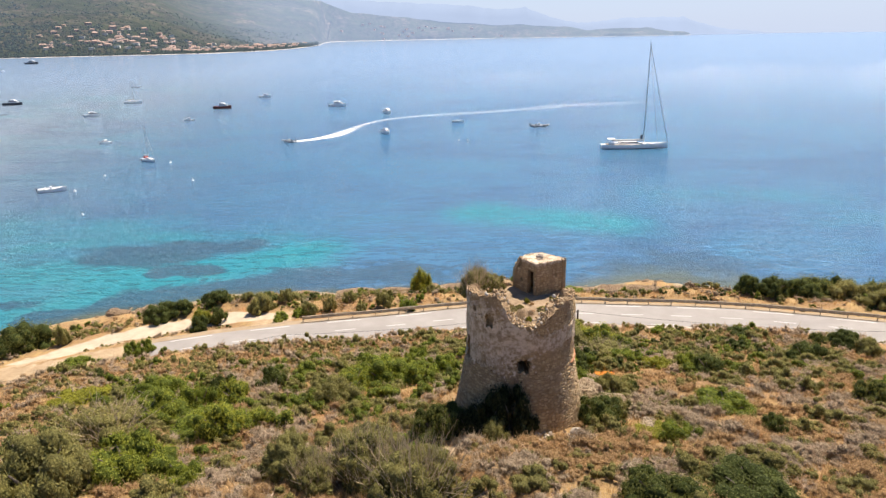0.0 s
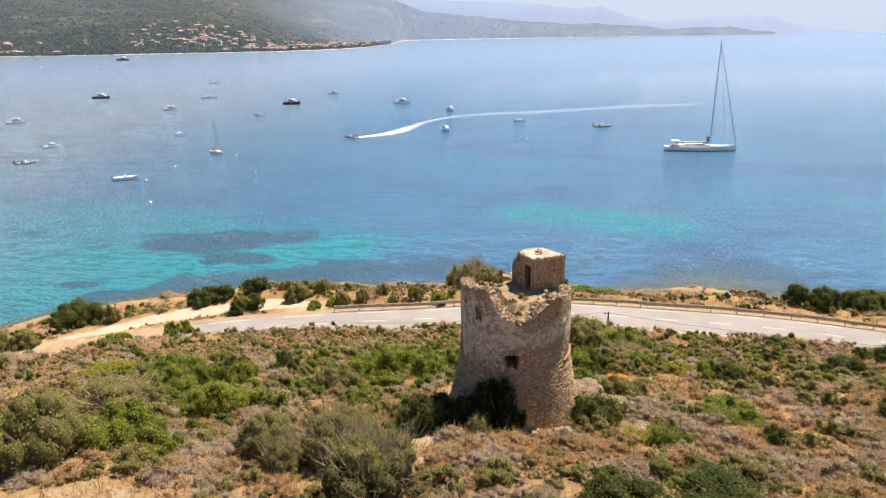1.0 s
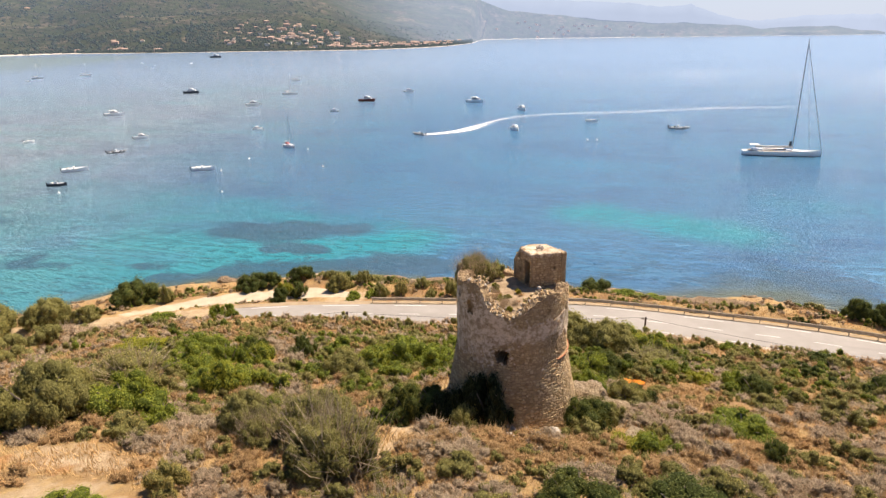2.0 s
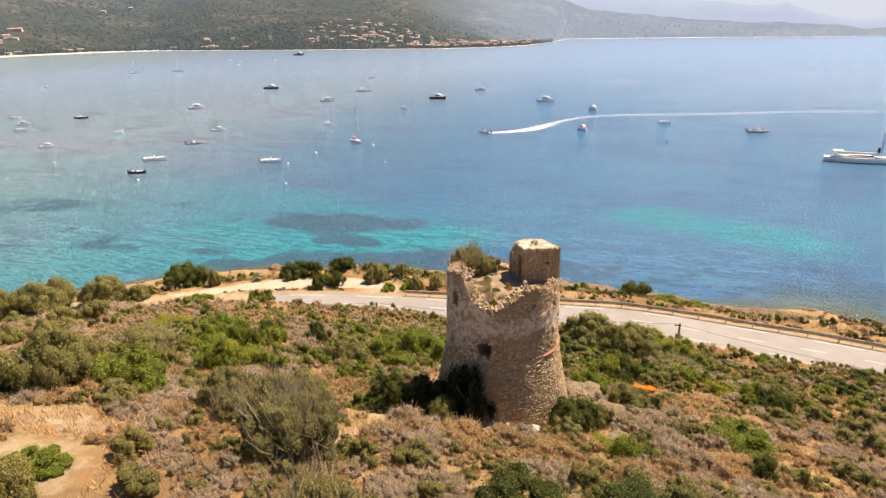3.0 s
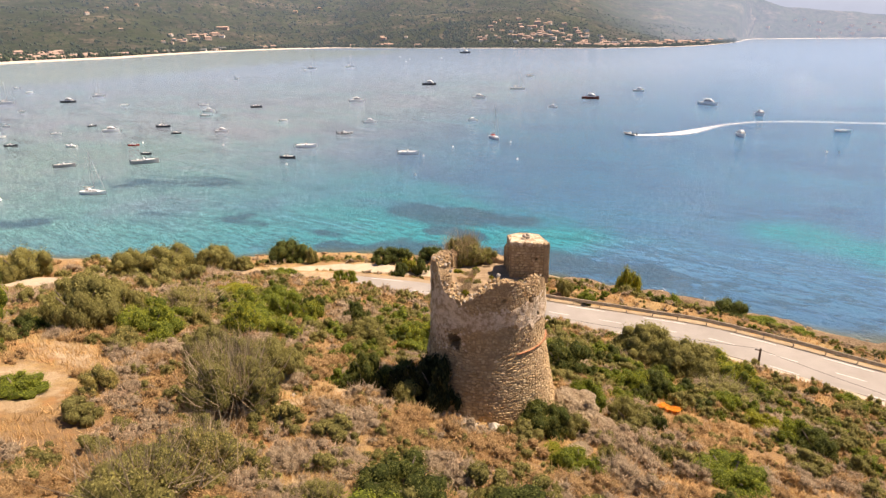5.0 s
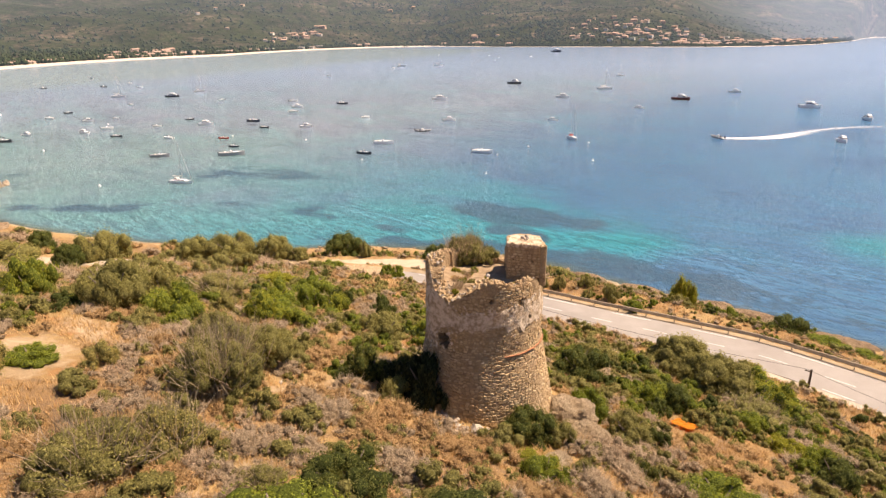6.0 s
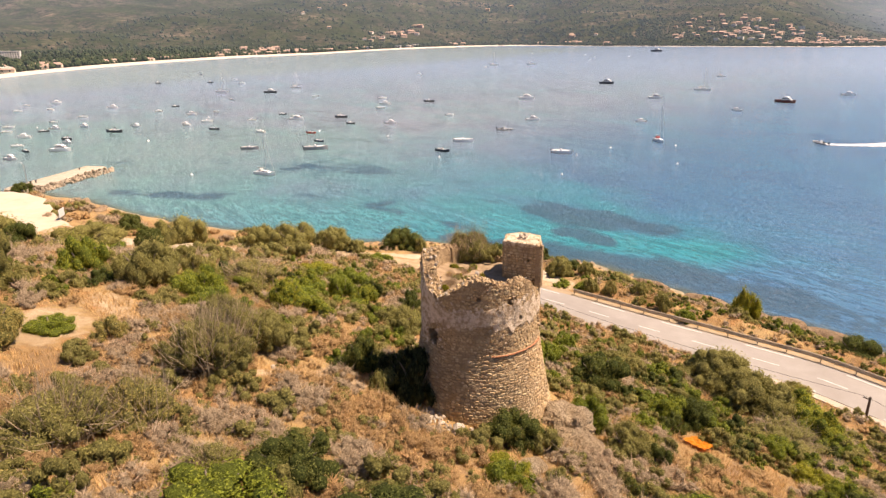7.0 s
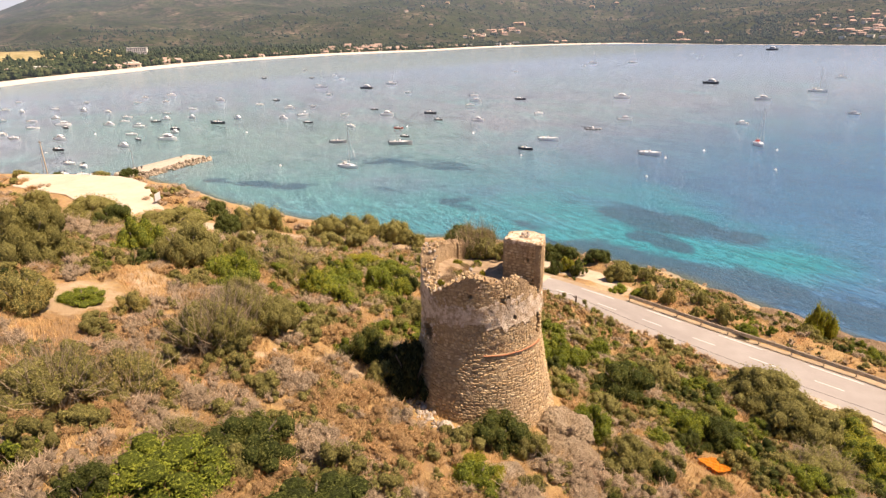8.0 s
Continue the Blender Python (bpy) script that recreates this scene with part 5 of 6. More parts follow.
COASTAL = [("dark", 47, 84, 5.0, 3.2), ("dark", 52, 85, 6.0, 4.0), ("olive", 58, 84.5, 6.5, 4.2), ("dark", 64, 84, 6.5, 4.6), ("dark", 70, 83.5, 7.0, 5.0), ("olive", 77, 82, 7.0, 5.0), ("olive", 60, 79.5, 5.0, 2.6),
           ("dark", -55.2, 75.4, 7.4, 4.5), ("olive", -50.4, 75.9, 2.4, 3.2), ("dark", -40.1, 82.5, 4.9, 2.8), ("dark", -33.1, 85.7, 4.3, 2.4), ("lime", -33.1, 80.1, 3.2, 2.6),
           ("dark", -30.8, 79.8, 2.8, 2.6), ("dark", -32.2, 76.6, 2.9, 2.4), ("olive", -25.7, 82.8, 4.1, 3.0), ("olive", -18.5, 80.7, 2.3, 2.3), ("olive", -15.8, 81.5, 2.3, 2.5),
           ("green", -22.2, 79.0, 2.8, 1.2), ("green", -38.0, 69.6, 2.3, 2.0), ("green", -36.5, 70.4, 2.3, 2.0), ("green", -39.3, 60.0, 4.0, 1.3), ("dark", -33.6, 55.2, 1.7, 1.2),
           ("olive", -8.3, 82.1, 2.7, 2.9), ("lime", -3.6, 94.5, 4.0, 5.6), ("olive", -11.4, 81.4, 2.1, 1.5), ("dark", -37.3, 83.6, 3.6, 2.2), ("olive", -28.6, 86.4, 2.4, 1.8),
           ("olive", -22.6, 85.0, 2.6, 2.3), ("olive", -13.4, 84.5, 2.4, 2.0), ("green", -4.8, 81.5, 3.1, 1.7), ("green", -19.8, 80.5, 2.3, 1.3), ("olive", -1.5, 88.0, 3.0, 2.0),
           ("dark", -25.4, 85.3, 2.5, 1.8), ("olive", -24.8, 96.7, 4.6, 1.8), ("dark", 11.2, 89.5, 5.4, 3.0), ("green", 15.8, 88.6, 4.6, 1.2), ("green", 3.5, 91.0, 3.2, 2.0),
           ("green", 19.4, 88.6, 3.8, 1.1), ("olive", -93.3, 50.0, 11.2, 7.4), ("dark", -90.9, 43.3, 5.8, 3.8), ("dark", 44, 85, 3.7, 2.9), ("dark", 55, 87, 6.8, 5.1), ("dark", 60, 88, 7.7, 5.8),
           ("dark", 66, 89, 7.7, 6.4), ("dark", 72, 88, 7.7, 5.8), ("olive", 63, 84, 5.5, 4.2), ("green", 48, 86, 3.7, 2.6), ("olive", -66, 60, 8.6, 4.8), ("olive", -60, 64.5, 6.5, 4.2),
           ("olive", -72.5, 57.5, 7.6, 4.8), ("olive", -63, 66.5, 5.0, 3.8), ("olive", -56, 66.5, 3.6, 2.2), ("olive", -88, 53.5, 4.0, 3.2), ("dark", -96, 51, 4.4, 2.4),
           ("green", -118, 45.5, 6.0, 1.6), ("green", -127, 42.5, 4.0, 1.4), ("dark", -186, 33.5, 6.4, 3.6), ("olive", -190, 26, 6.0, 2.8), ("dark", -196, 14, 4.4, 2.4), ("olive", -204, 4, 5, 3.0)]
for k, x, y, w, h in COASTAL:
    shrub(k, x, y, w, h, "on the seaward bank", "seaside shrubs")
# on the terrace of the tower
for x, y, w, h in ((2.3, 39.5, 2.0, 1.75), (3.1, 39.9, 2.0, 1.6), (2.7, 40.4, 1.8, 1.9)):
    shrub("fine", x, y, w, h, "rooted on the tower terrace", "tower plants", DECK - 0.1, True)
shrub("olive", 3.9, 40.6, 1.7, 1.3, "rooted on the tower terrace", "tower plants", DECK - 0.1)
for x, y, w, h, k in ((3.5, 38.0, 0.8, 0.45, "lime"), (4.4, 36.9, 0.7, 0.4, "grey"), (6.6, 36.8, 0.9, 0.4, "olive"), (7.6, 38.6, 0.7, 0.4, "olive"), (5.8, 38.2, 0.45, 0.45, "lime"), (5.2, 36.4, 0.9, 0.4, "grey"), (4.2, 38.9, 0.6, 0.4, "green")):
    shrub(k, x, y, w, h, "sprouting from the ruined terrace", "tower plants", DECK - 0.08)


tuft_rnd = random.Random(8)
for _ in range(34):
    a, rr = radians(tuft_rnd.uniform(-200, -40)), tuft_rnd.uniform(0.9, 2.9)
    shrub(tuft_rnd.choice(("lime", "grey", "olive", "rust", "grey")), TX + rr * math.cos(a), TY + rr * math.sin(a), tuft_rnd.uniform(0.35, 0.75), tuft_rnd.uniform(0.2, 0.42), "sprouting from the ruined terrace", "tower plants", DECK - 0.12)


def cover(x, y):
    """How likely a bush stands here, and of what kind: green, dry."""
    q, _ = to_line(x, y, ROAD)
    q2, _ = to_line(x, y, TRACK)
    d = inland(x, y)
    free = (q > 4.9) & ((q2 > 5) | (x > -66)) & (np.min([np.hypot(x - px, y - py) for px, py, _ in POLES], 0) > 1.6) & (q2 > 2.6) & (d > 3.5) & (np.hypot(x - TX, y - TY) > 5.0)
    for cx, cy, rx, ry in ((-11, 17.5, 4.5, 3.6), (-14, 22, 4, 2), (0.8, 31.5, 3.0, 1.3), (0.2, 27.5, 0.9, 4), (11.3, 40.5, 2.6, 3.2), (12.6, 34, 1.3, 2.6), (15.0, 49.0, 2.3, 2.0), (6.6, 33.6, 2.8, 1.0), (-162, 21, 40, 13), (-7.2, 16.6, 4.6, 2.6)):
        free &= ((x - cx) / rx) ** 2 + ((y - cy) / ry) ** 2 > 1 + 0.55 * wobble(x, y, 1.7, 12)
    def patch(cx, cy, rx, ry):
        return np.exp(-((x - cx) / rx) ** 2 - ((y - cy) / ry) ** 2)

    green = 0.34 + 0.5 * patch(12, 58, 15, 10) + 0.45 * patch(-20, 38, 15, 11) + 0.3 * patch(-4, 49, 7, 6) + 0.2 * patch(30, 58, 14, 8) - 0.5 * patch(5, 24, 15, 9) - 0.5 * patch(19, 36, 12, 9) - 0.2 * patch(-44, 42, 14, 10)
    green = green + 0.26 * wobble(x, y, 7.0, 9) + 0.2 * wobble(x, y, 2.6, 4)
    return free, green - 0.1 * (x < -40)


def scatter_stuff():
    rnd = np.random.default_rng(5)
    protos = {}
    for kind in ("green", "dark", "olive"):
        for lod, (nc, per, size, cores) in (("", (15, 26, 0.062, 15)), (" far", (8, 15, 0.09, 8)), (" low", (6, 12, 0.1, 6))):
            protos[kind + lod] = []
            for i in range(5):
                r2 = np.random.default_rng(200 + i + 17 * len(kind))
                cl = clump_layout(r2, nc, 1.0, 0.8)
                v, f = leaf_cloud(r2, cl, per, size)
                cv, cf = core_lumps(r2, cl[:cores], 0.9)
                protos[kind + lod].append((v, f, cv, cf))
    for kind in ("grey", "rust"):
        for lod, (nc, per, reach, width) in (("", (13, 26, 0.26, 0.013)), (" far", (6, 12, 0.3, 0.026)), (" low", (6, 16, 0.34, 0.02))):
            protos[kind + lod] = []
            for i in range(5):
                r2 = np.random.default_rng(300 + i + 17 * len(kind))
                cl = clump_layout(r2, nc, 1.0, 0.7)
                v, f = fuzz(r2, cl, per, reach, width)
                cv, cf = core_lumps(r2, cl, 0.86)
                protos[kind + lod].append((v, f, cv, cf))
    out = {k: ([], [], [], 0, []) for k in ("green", "dark", "olive", "grey", "rust")}
    n = 7300
    X, Y = rnd.uniform(-205, 72, n), rnd.uniform(2, 106, n)
    near = rnd.random(n) < 0.78
    X = np.where(near, rnd.uniform(-52, 46, n), X)
    Y = np.where(near, rnd.uniform(11, 70, n), Y)
    k = 750
    X[-k:], Y[-k:] = rnd.uniform(-205, -50, k), rnd.uniform(-8, 66, k)
    k2 = k + 1900
    X[-k2:-k], Y[-k2:-k] = rnd.uniform(-75, 66, 1900), rnd.uniform(70, 108, 1900)
    # a low understorey of dry brush on the near slope
    small = np.zeros(n + 5100, bool)
    small[n:] = True
    X, Y = np.concatenate([X, rnd.uniform(-28, 44, 2400), rnd.uniform(-75, 60, 1500), rnd.uniform(-8, 28, 700), rnd.uniform(-30, 50, 500)]), np.concatenate([Y, rnd.uniform(11, 66, 2400), rnd.uniform(62, 108, 1500), rnd.uniform(13, 34, 700), rnd.uniform(-14, 11, 500)])
    n += 5100
    free, green = cover(X, Y)
    D = inland(X, Y)
    QR = to_line(X, Y, ROAD)[0]
    Z = ground_z(X, Y)
    taken = np.array(TAKEN)
    dry = np.where(wobble(X, Y, 4.5, 6) > 0.05, "grey", "rust")
    for i in range(n):
        x, y = X[i], Y[i]
        if not free[i]:
            continue
        g = green[i] + rnd.normal() * 0.16
        coastal = y > 70 and D[i] < 34
        if coastal and rnd.random() < 0.05:
            continue
        if np.any(np.hypot(taken[:, 0] - x, taken[:, 1] - y) < taken[:, 2] * 0.75):
            continue
        if small[i]:
            kind = (dry[i], dry[i], dry[i], "rust", "olive")[rnd.integers(5)]
        elif coastal:
            kind = ("grey", "olive", "rust", "olive", "green", "grey", "dark")[rnd.integers(7)]
        elif g > 0.72:
            kind = ("green", "green", "dark", "olive")[rnd.integers(4)]
        elif g > 0.46:
            kind = ("olive", "olive", "grey", "olive", dry[i], "green")[rnd.integers(6)]
        else:
            kind = (dry[i], dry[i], dry[i], "grey", "rust", dry[i], "olive")[rnd.integers(7)]
        r = rnd.uniform(0.6, 1.3) * (0.9 if kind == "rust" else 1.0) * (0.95 if coastal else 1) * (0.62 if small[i] else 1) * (2.0 if x < -46 and y < 66 else 1) * float(np.interp(QR[i], [5, 9], [0.65, 1]))
        h = r * rnd.uniform(0.75, 1.15) * (0.9 if kind in ("grey", "rust") else 1.15)
        lod = " low" if small[i] else " far" if math.hypot(x - 12, y - 20) > 44 and r < 1.5 else ""
        v, f, cv, cf = protos[kind + lod][rnd.integers(5)]
        a = rnd.uniform(0, 6.283)
        m = np.array([[math.cos(a) * r, -math.sin(a) * r, 0], [math.sin(a) * r, math.cos(a) * r, 0], [0, 0, h]])
        base = np.array([x, y, Z[i] - 0.06])
        V, F, C, o, W = out[kind]
        W.append(np.full(len(v) + len(cv), rnd.random()))
        V.append(v @ m.T + base)
        V.append(cv @ m.T + base)
        F.append(f + o)
        C.append(cf + o + len(v))
        out[kind] = (V, F, C, o + len(v) + len(cv), W)
    names = {"green": "green_maquis", "dark": "dark_maquis", "olive": "olive_maquis", "grey": "dry_grey_brush", "rust": "dry_rusty_brush"}
    labels = {"green": "low green maquis bushes covering the slope", "dark": "dark evergreen bushes among the maquis", "olive": "dull olive green bushes on the slope", "grey": "leafless grey brush on the dry slope", "rust": "rust-brown dead brush on the dry slope"}
    for k, (V, F, C, o, W) in out.items():
        nf, nc = sum(map(len, F)), sum(map(len, C))
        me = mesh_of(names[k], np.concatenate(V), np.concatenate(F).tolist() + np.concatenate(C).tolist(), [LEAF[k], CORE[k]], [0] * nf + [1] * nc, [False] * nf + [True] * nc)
        at = me.attributes.new("tint", "FLOAT", "POINT")
        at.data.foreach_set("value", np.concatenate(W).astype(np.float32))
        tagged(piece(names[k], me), labels[k], "bushes", "", "stuff")


scatter_stuff()


def grass():
    rnd = np.random.default_rng(9)
    n = 60000
    X, Y = rnd.uniform(-45, 48, n), rnd.uniform(10, 72, n)
    k = n // 4
    X[:k], Y[:k] = rnd.uniform(-60, 60, k), rnd.uniform(80, 104, k)
    q, _ = to_line(X, Y, ROAD)
    q2, _ = to_line(X, Y, TRACK)
    bare = np.exp(-((X + 11) / 5) ** 2 - ((Y - 17.5) / 4) ** 2) + np.exp(-((X - 0.8) / 2.5) ** 2 - ((Y - 31) / 1.2) ** 2)
    ok = (q > 4.8) & (q2 > 2.9) & (np.hypot(X - TX, Y - TY) > 4.2) & (bare < 0.5) & (inland(X, Y) > 4) & (wobble(X, Y, 5, 2) + rnd.normal(size=n) * 0.3 > -0.25)
    X, Y = X[ok], Y[ok]
    Z = ground_z(X, Y) - 0.03
    n = len(X)
    base = np.repeat(np.stack([X, Y, Z], 1), 5, 0)
    m = n * 5
    base[:, :2] += rnd.normal(scale=0.13, size=(m, 2))
    a = rnd.uniform(0, 6.283, m)
    side = np.stack([np.cos(a), np.sin(a), np.zeros(m)], 1) * 0.028
    tip = base + np.stack([rnd.normal(scale=0.16, size=m), rnd.normal(scale=0.16, size=m), rnd.uniform(0.18, 0.5, m)], 1)
    v = np.stack([base - side, base + side, tip], 1).reshape(-1, 3)
    me = mesh_of("dry_grass", v, np.arange(m * 3).reshape(-1, 3), LEAF["straw"])
    tagged(piece("dry_grass", me), "parched straw-coloured grass on the slope", "grass", "", "stuff")


grass()


# ---- jetty, car park furniture ----
M_CONCRETE = plain("sunlit_concrete", (0.42, 0.365, 0.285), 0.9, vary=0.18, scale=0.6, relief=0.01)
M_WHITE = plain("white_gelcoat", (0.8, 0.8, 0.78), 0.3, vary=0.04, scale=1.0, spec=0.5)
M_NAVY = plain("dark_hull_paint", (0.03, 0.035, 0.05), 0.3, vary=0.1, scale=1.0, spec=0.5)
M_RED = plain("red_paint", (0.4, 0.045, 0.03), 0.4, vary=0.1, scale=1.0)
M_MAROON = plain("varnished_maroon_hull", (0.14, 0.03, 0.02), 0.35, vary=0.15, scale=1.0)
M_GLASS = plain("tinted_glass", (0.02, 0.025, 0.03), 0.08, vary=0.05, spec=0.6)
M_TUBE = plain("grey_rubber_tube", (0.3, 0.31, 0.32), 0.6, vary=0.08)
M_TEAK = plain("bleached_teak", (0.44, 0.34, 0.23), 0.7, vary=0.15, scale=4)
M_ALU = plain("anodised_mast", (0.5, 0.51, 0.53), 0.4, 0.6, 0.05)
M_CANVAS = plain("pale_canvas", (0.6, 0.58, 0.53), 0.85, vary=0.08)
ARMOUR = stone_kinds(6, 51, stone_mat("brown_boulder", ((0.12, 0.09, 0.065), (0.2, 0.155, 0.11), (0.28, 0.22, 0.155), (0.36, 0.3, 0.22)), "object"))


def build_jetty():
    ax = math.degrees(math.atan2(58 - 33, -209 + 188))
    root = empty("jetty", pose(-188, 33, 0, 0, 0, ax), "pale concrete jetty with boulder armour along one side", "jetty")
    bm = bmesh.new()
    add_box(bm, 15.5, 0, 0.0, 35, 7.0, 3.0, bevel=0.15)
    part("deck", bm, M_CONCRETE, root)
    bm = bmesh.new()
    add_box(bm, 15.5, 3.2, 1.62, 34, 0.5, 0.25, bevel=0.04)
    part("kerb", bm, M_CONCRETE, root)
    rnd = random.Random(3)
    for k in range(120):
        x, t = rnd.uniform(0, 34), rnd.random()
        s = rnd.uniform(0.5, 1.1)
        piece("boulder", ARMOUR[k % 6], root, pose(x, -3.6 - 2.6 * t, 1.3 - 1.5 * t, rnd.uniform(0, 360), rnd.uniform(0, 360), 0) @ Matrix.Scale(s, 4))
    for x, y in ((6, 1.5), (7.6, 1.2), (27, 2.0)):
        bm = bmesh.new()
        add_rod(bm, (x, y, 1.5), (x, y, 2.1), 0.22, 0.2, 10)
        add_rod(bm, (x, y, 2.1), (x, y, 2.28), 0.34, 0.3, 10)
        part("bollard", bm, M_CABLE, root, "black iron mooring bollard")


build_jetty()


def lamp_post(x, y, h, arm, az):
    root = empty("street_lamp", pose(x, y, gz(x, y), 0, 0, az), "thin grey street lamp with one arm by the car park", "street lamp", "car park lamps")
    bm = bmesh.new()
    add_rod(bm, (0, 0, 0), (0, 0, h), 0.11, 0.07, 8)
    part("post", bm, M_STEEL, root)
    bm = bmesh.new()
    add_rod(bm, (0, 0, h), (arm, 0, h + 0.4), 0.05, 0.04, 6)
    part("arm", bm, M_STEEL, root)
    bm = bmesh.new()
    add_box(bm, arm + 0.3, 0, h + 0.42, 0.8, 0.25, 0.14, bevel=0.03)
    part("lamp_head", bm, M_WHITE, root)


lamp_post(-190.5, 35.5, 8.5, -1.4, 20)
lamp_post(-202, 10.5, 7.5, 1.6, 60)


def build_park_pole():
    root = empty("utility_pole", pose(-198.5, 11.5, gz(-198.5, 11.5), 0, 0, 30), "tall pale concrete utility pole beside the car park", "pole")
    bm = bmesh.new()
    add_rod(bm, (0, 0, -0.2), (-0.8, 0, 11.5), 0.22, 0.15, 8)
    part("shaft", bm, M_CONCRETE, root)
    bm = bmesh.new()
    add_box(bm, -0.8, 0, 11.0, 2.0, 0.14, 0.16, bevel=0.02)
    part("crossarm", bm, M_STEEL, root)


build_park_pole()


def build_sign():
    root = empty("sign_board", pose(-137.5, 35.8, gz(-137.5, 35.8), 0, 0, 60), "pale information board on two posts by the track", "sign")
    for y in (-1.2, 1.2):
        bm = bmesh.new()
        add_rod(bm, (0, y, -0.1), (0, y, 3.1), 0.06, n=8)
        part("post", bm, M_STEEL, root)
    bm = bmesh.new()
    add_box(bm, 0.09, 0, 2.3, 0.06, 3.2, 1.9, bevel=0.02)
    part("panel", bm, plain("sun_bleached_panel", (0.55, 0.55, 0.52), 0.5, vary=0.1), root)


build_sign()


def build_tarp():
    bm = bmesh.new()
    n = 12
    g = [[None] * (n + 1) for _ in range(n + 1)]
    for i in range(n + 1):
        for j in range(n + 1):
            x, y = (i / n - 0.5) * 1.6, (j / n - 0.5) * 1.6
            q = Vector((14.35 + x, 49.85 + y, 0))
            edge = 0.05 * math.sin(i * 1.9 + j) + 0.04 * math.sin(j * 2.3)
            g[i][j] = bm.verts.new((q.x + edge, q.y + edge, gz(q.x, q.y) + 0.28 + 0.05 * math.sin(i * 1.3) * math.sin(j * 1.1)))
    for i in range(n):
        for j in range(n):
            bm.faces.new((g[i][j], g[i + 1][j], g[i + 1][j + 1], g[i][j + 1]))
    bmesh.ops.solidify(bm, geom=bm.faces[:], thickness=0.24)
    ob = part("tarpaulin", bm, plain("orange_plastic_sheet", (0.75, 0.27, 0.015), 0.6, vary=0.2, scale=3))
    tagged(ob, "crumpled orange plastic sheet lying among bushes", "tarpaulin")


build_tarp()


# ---- boats ----
def hull_mesh(length, beam, free, mat, bow=0.5, flat_stern=0.8, rim=0.0):
    """A lofted open hull with a bow, sheer line and inner deck."""
    n = 12
    rows = []
    for k in range(n + 1):
        t = k / n
        w = beam / 2 * (flat_stern + (1 - flat_stern) * min(1, t * 3)) * (1 - max(0, (t - bow) / (1 - bow)) ** 2.2)
        w = max(w, 0.02)
        top = free * (1 + 0.35 * t * t)
        x = length * (t - 0.5)
        rows.append([(x - 0.06 * length * (t > 0.95), 0.25 * w, -0.3), (x, w * 0.82, 0.05), (x, w, top), (x, w * 0.88, top), (x, w * 0.8, top - 0.12 * free)])
    V, F = [], []
    for r in rows:
        V += [(x, y, z) for x, y, z in r] + [(x, -y, z) for x, y, z in r[::-1]]
    m = 10
    for k in range(n):
        for e in range(m - 1):
            a = k * m + e
            F.append((a, a + m, a + m + 1, a + 1))
        F.append((k * m + m - 1, k * m + 2 * m - 1, (k + 1) * m, k * m))
    F += [tuple(range(m)), tuple(range(n * m + m - 1, n * m - 1, -1))]
    return mesh_of("hull", V, F, mat)


def shape(name, mat, parent, boxes, label=""):
    bm = bmesh.new()
    for cx, cy, cz, sx, sy, sz, taper in boxes:
        add_box(bm, cx, cy, cz, sx, sy, sz, 0, min(sx, sy, sz) * 0.12, taper)
    return part(name, bm, mat, parent, label)


def motorboat(hull, words, length=6.0, cabin=False, canopy=None):
    root = empty("motorboat", Matrix.Identity(4), words, "boat", "moored boats")
    b, f = length * 0.36, length * 0.13
    piece("hull", hull_mesh(length, b, f, hull), root)
    shape("deck", M_WHITE, root, [(length * 0.2, 0, f * 1.12, length * 0.34, b * 0.62, 0.1, 0.6), (-length * 0.2, 0, f * 0.75, length * 0.45, b * 0.7, 0.08, 1)])
    if cabin:
        u = max(1.0, length / 7.5)
        shape("cabin", M_WHITE, root, [(length * 0.06, 0, f + 0.45 * u, length * 0.5, b * 0.74, 0.95 * u, 0.75), (0, 0, f + 1.15 * u, length * 0.3, b * 0.64, 0.55 * u, 0.85)])
        shape("window_band", M_GLASS, root, [(length * 0.06, 0, f + 0.66 * u, length * 0.46, b * 0.72, 0.26 * u, 0.93)])
    else:
        shape("console", M_WHITE, root, [(-length * 0.03, 0, f + 0.35, 0.7, b * 0.4, 0.8, 0.85)])
        shape("windscreen", M_GLASS, root, [(length * 0.04, 0, f + 0.78, 0.16, b * 0.42, 0.4, 0.8)])
        shape("seat", M_CANVAS, root, [(-length * 0.26, 0, f + 0.15, 0.6, b * 0.6, 0.4, 0.9)])
    if canopy:
        shape("canopy", canopy, root, [(-length * 0.08, 0, f + 1.75, length * 0.3, b * 0.75, 0.1, 0.85)])
        for sx in (-0.2, 0.05):
            for sy in (-1, 1):
                bm = bmesh.new()
                add_rod(bm, (length * sx, sy * b * 0.33, f), (length * sx, sy * b * 0.33, f + 1.75), 0.03, n=5)
                part("canopy_pole", bm, M_STEEL, root)
    bm = bmesh.new()
    add_box(bm, -length * 0.53, 0, f + 0.15, 0.45, 0.4, 0.65, bevel=0.08, taper=0.8)
    add_box(bm, -length * 0.53, 0, f - 0.4, 0.2, 0.15, 0.6)
    part("outboard_motor", bm, M_NAVY, root)
    return root


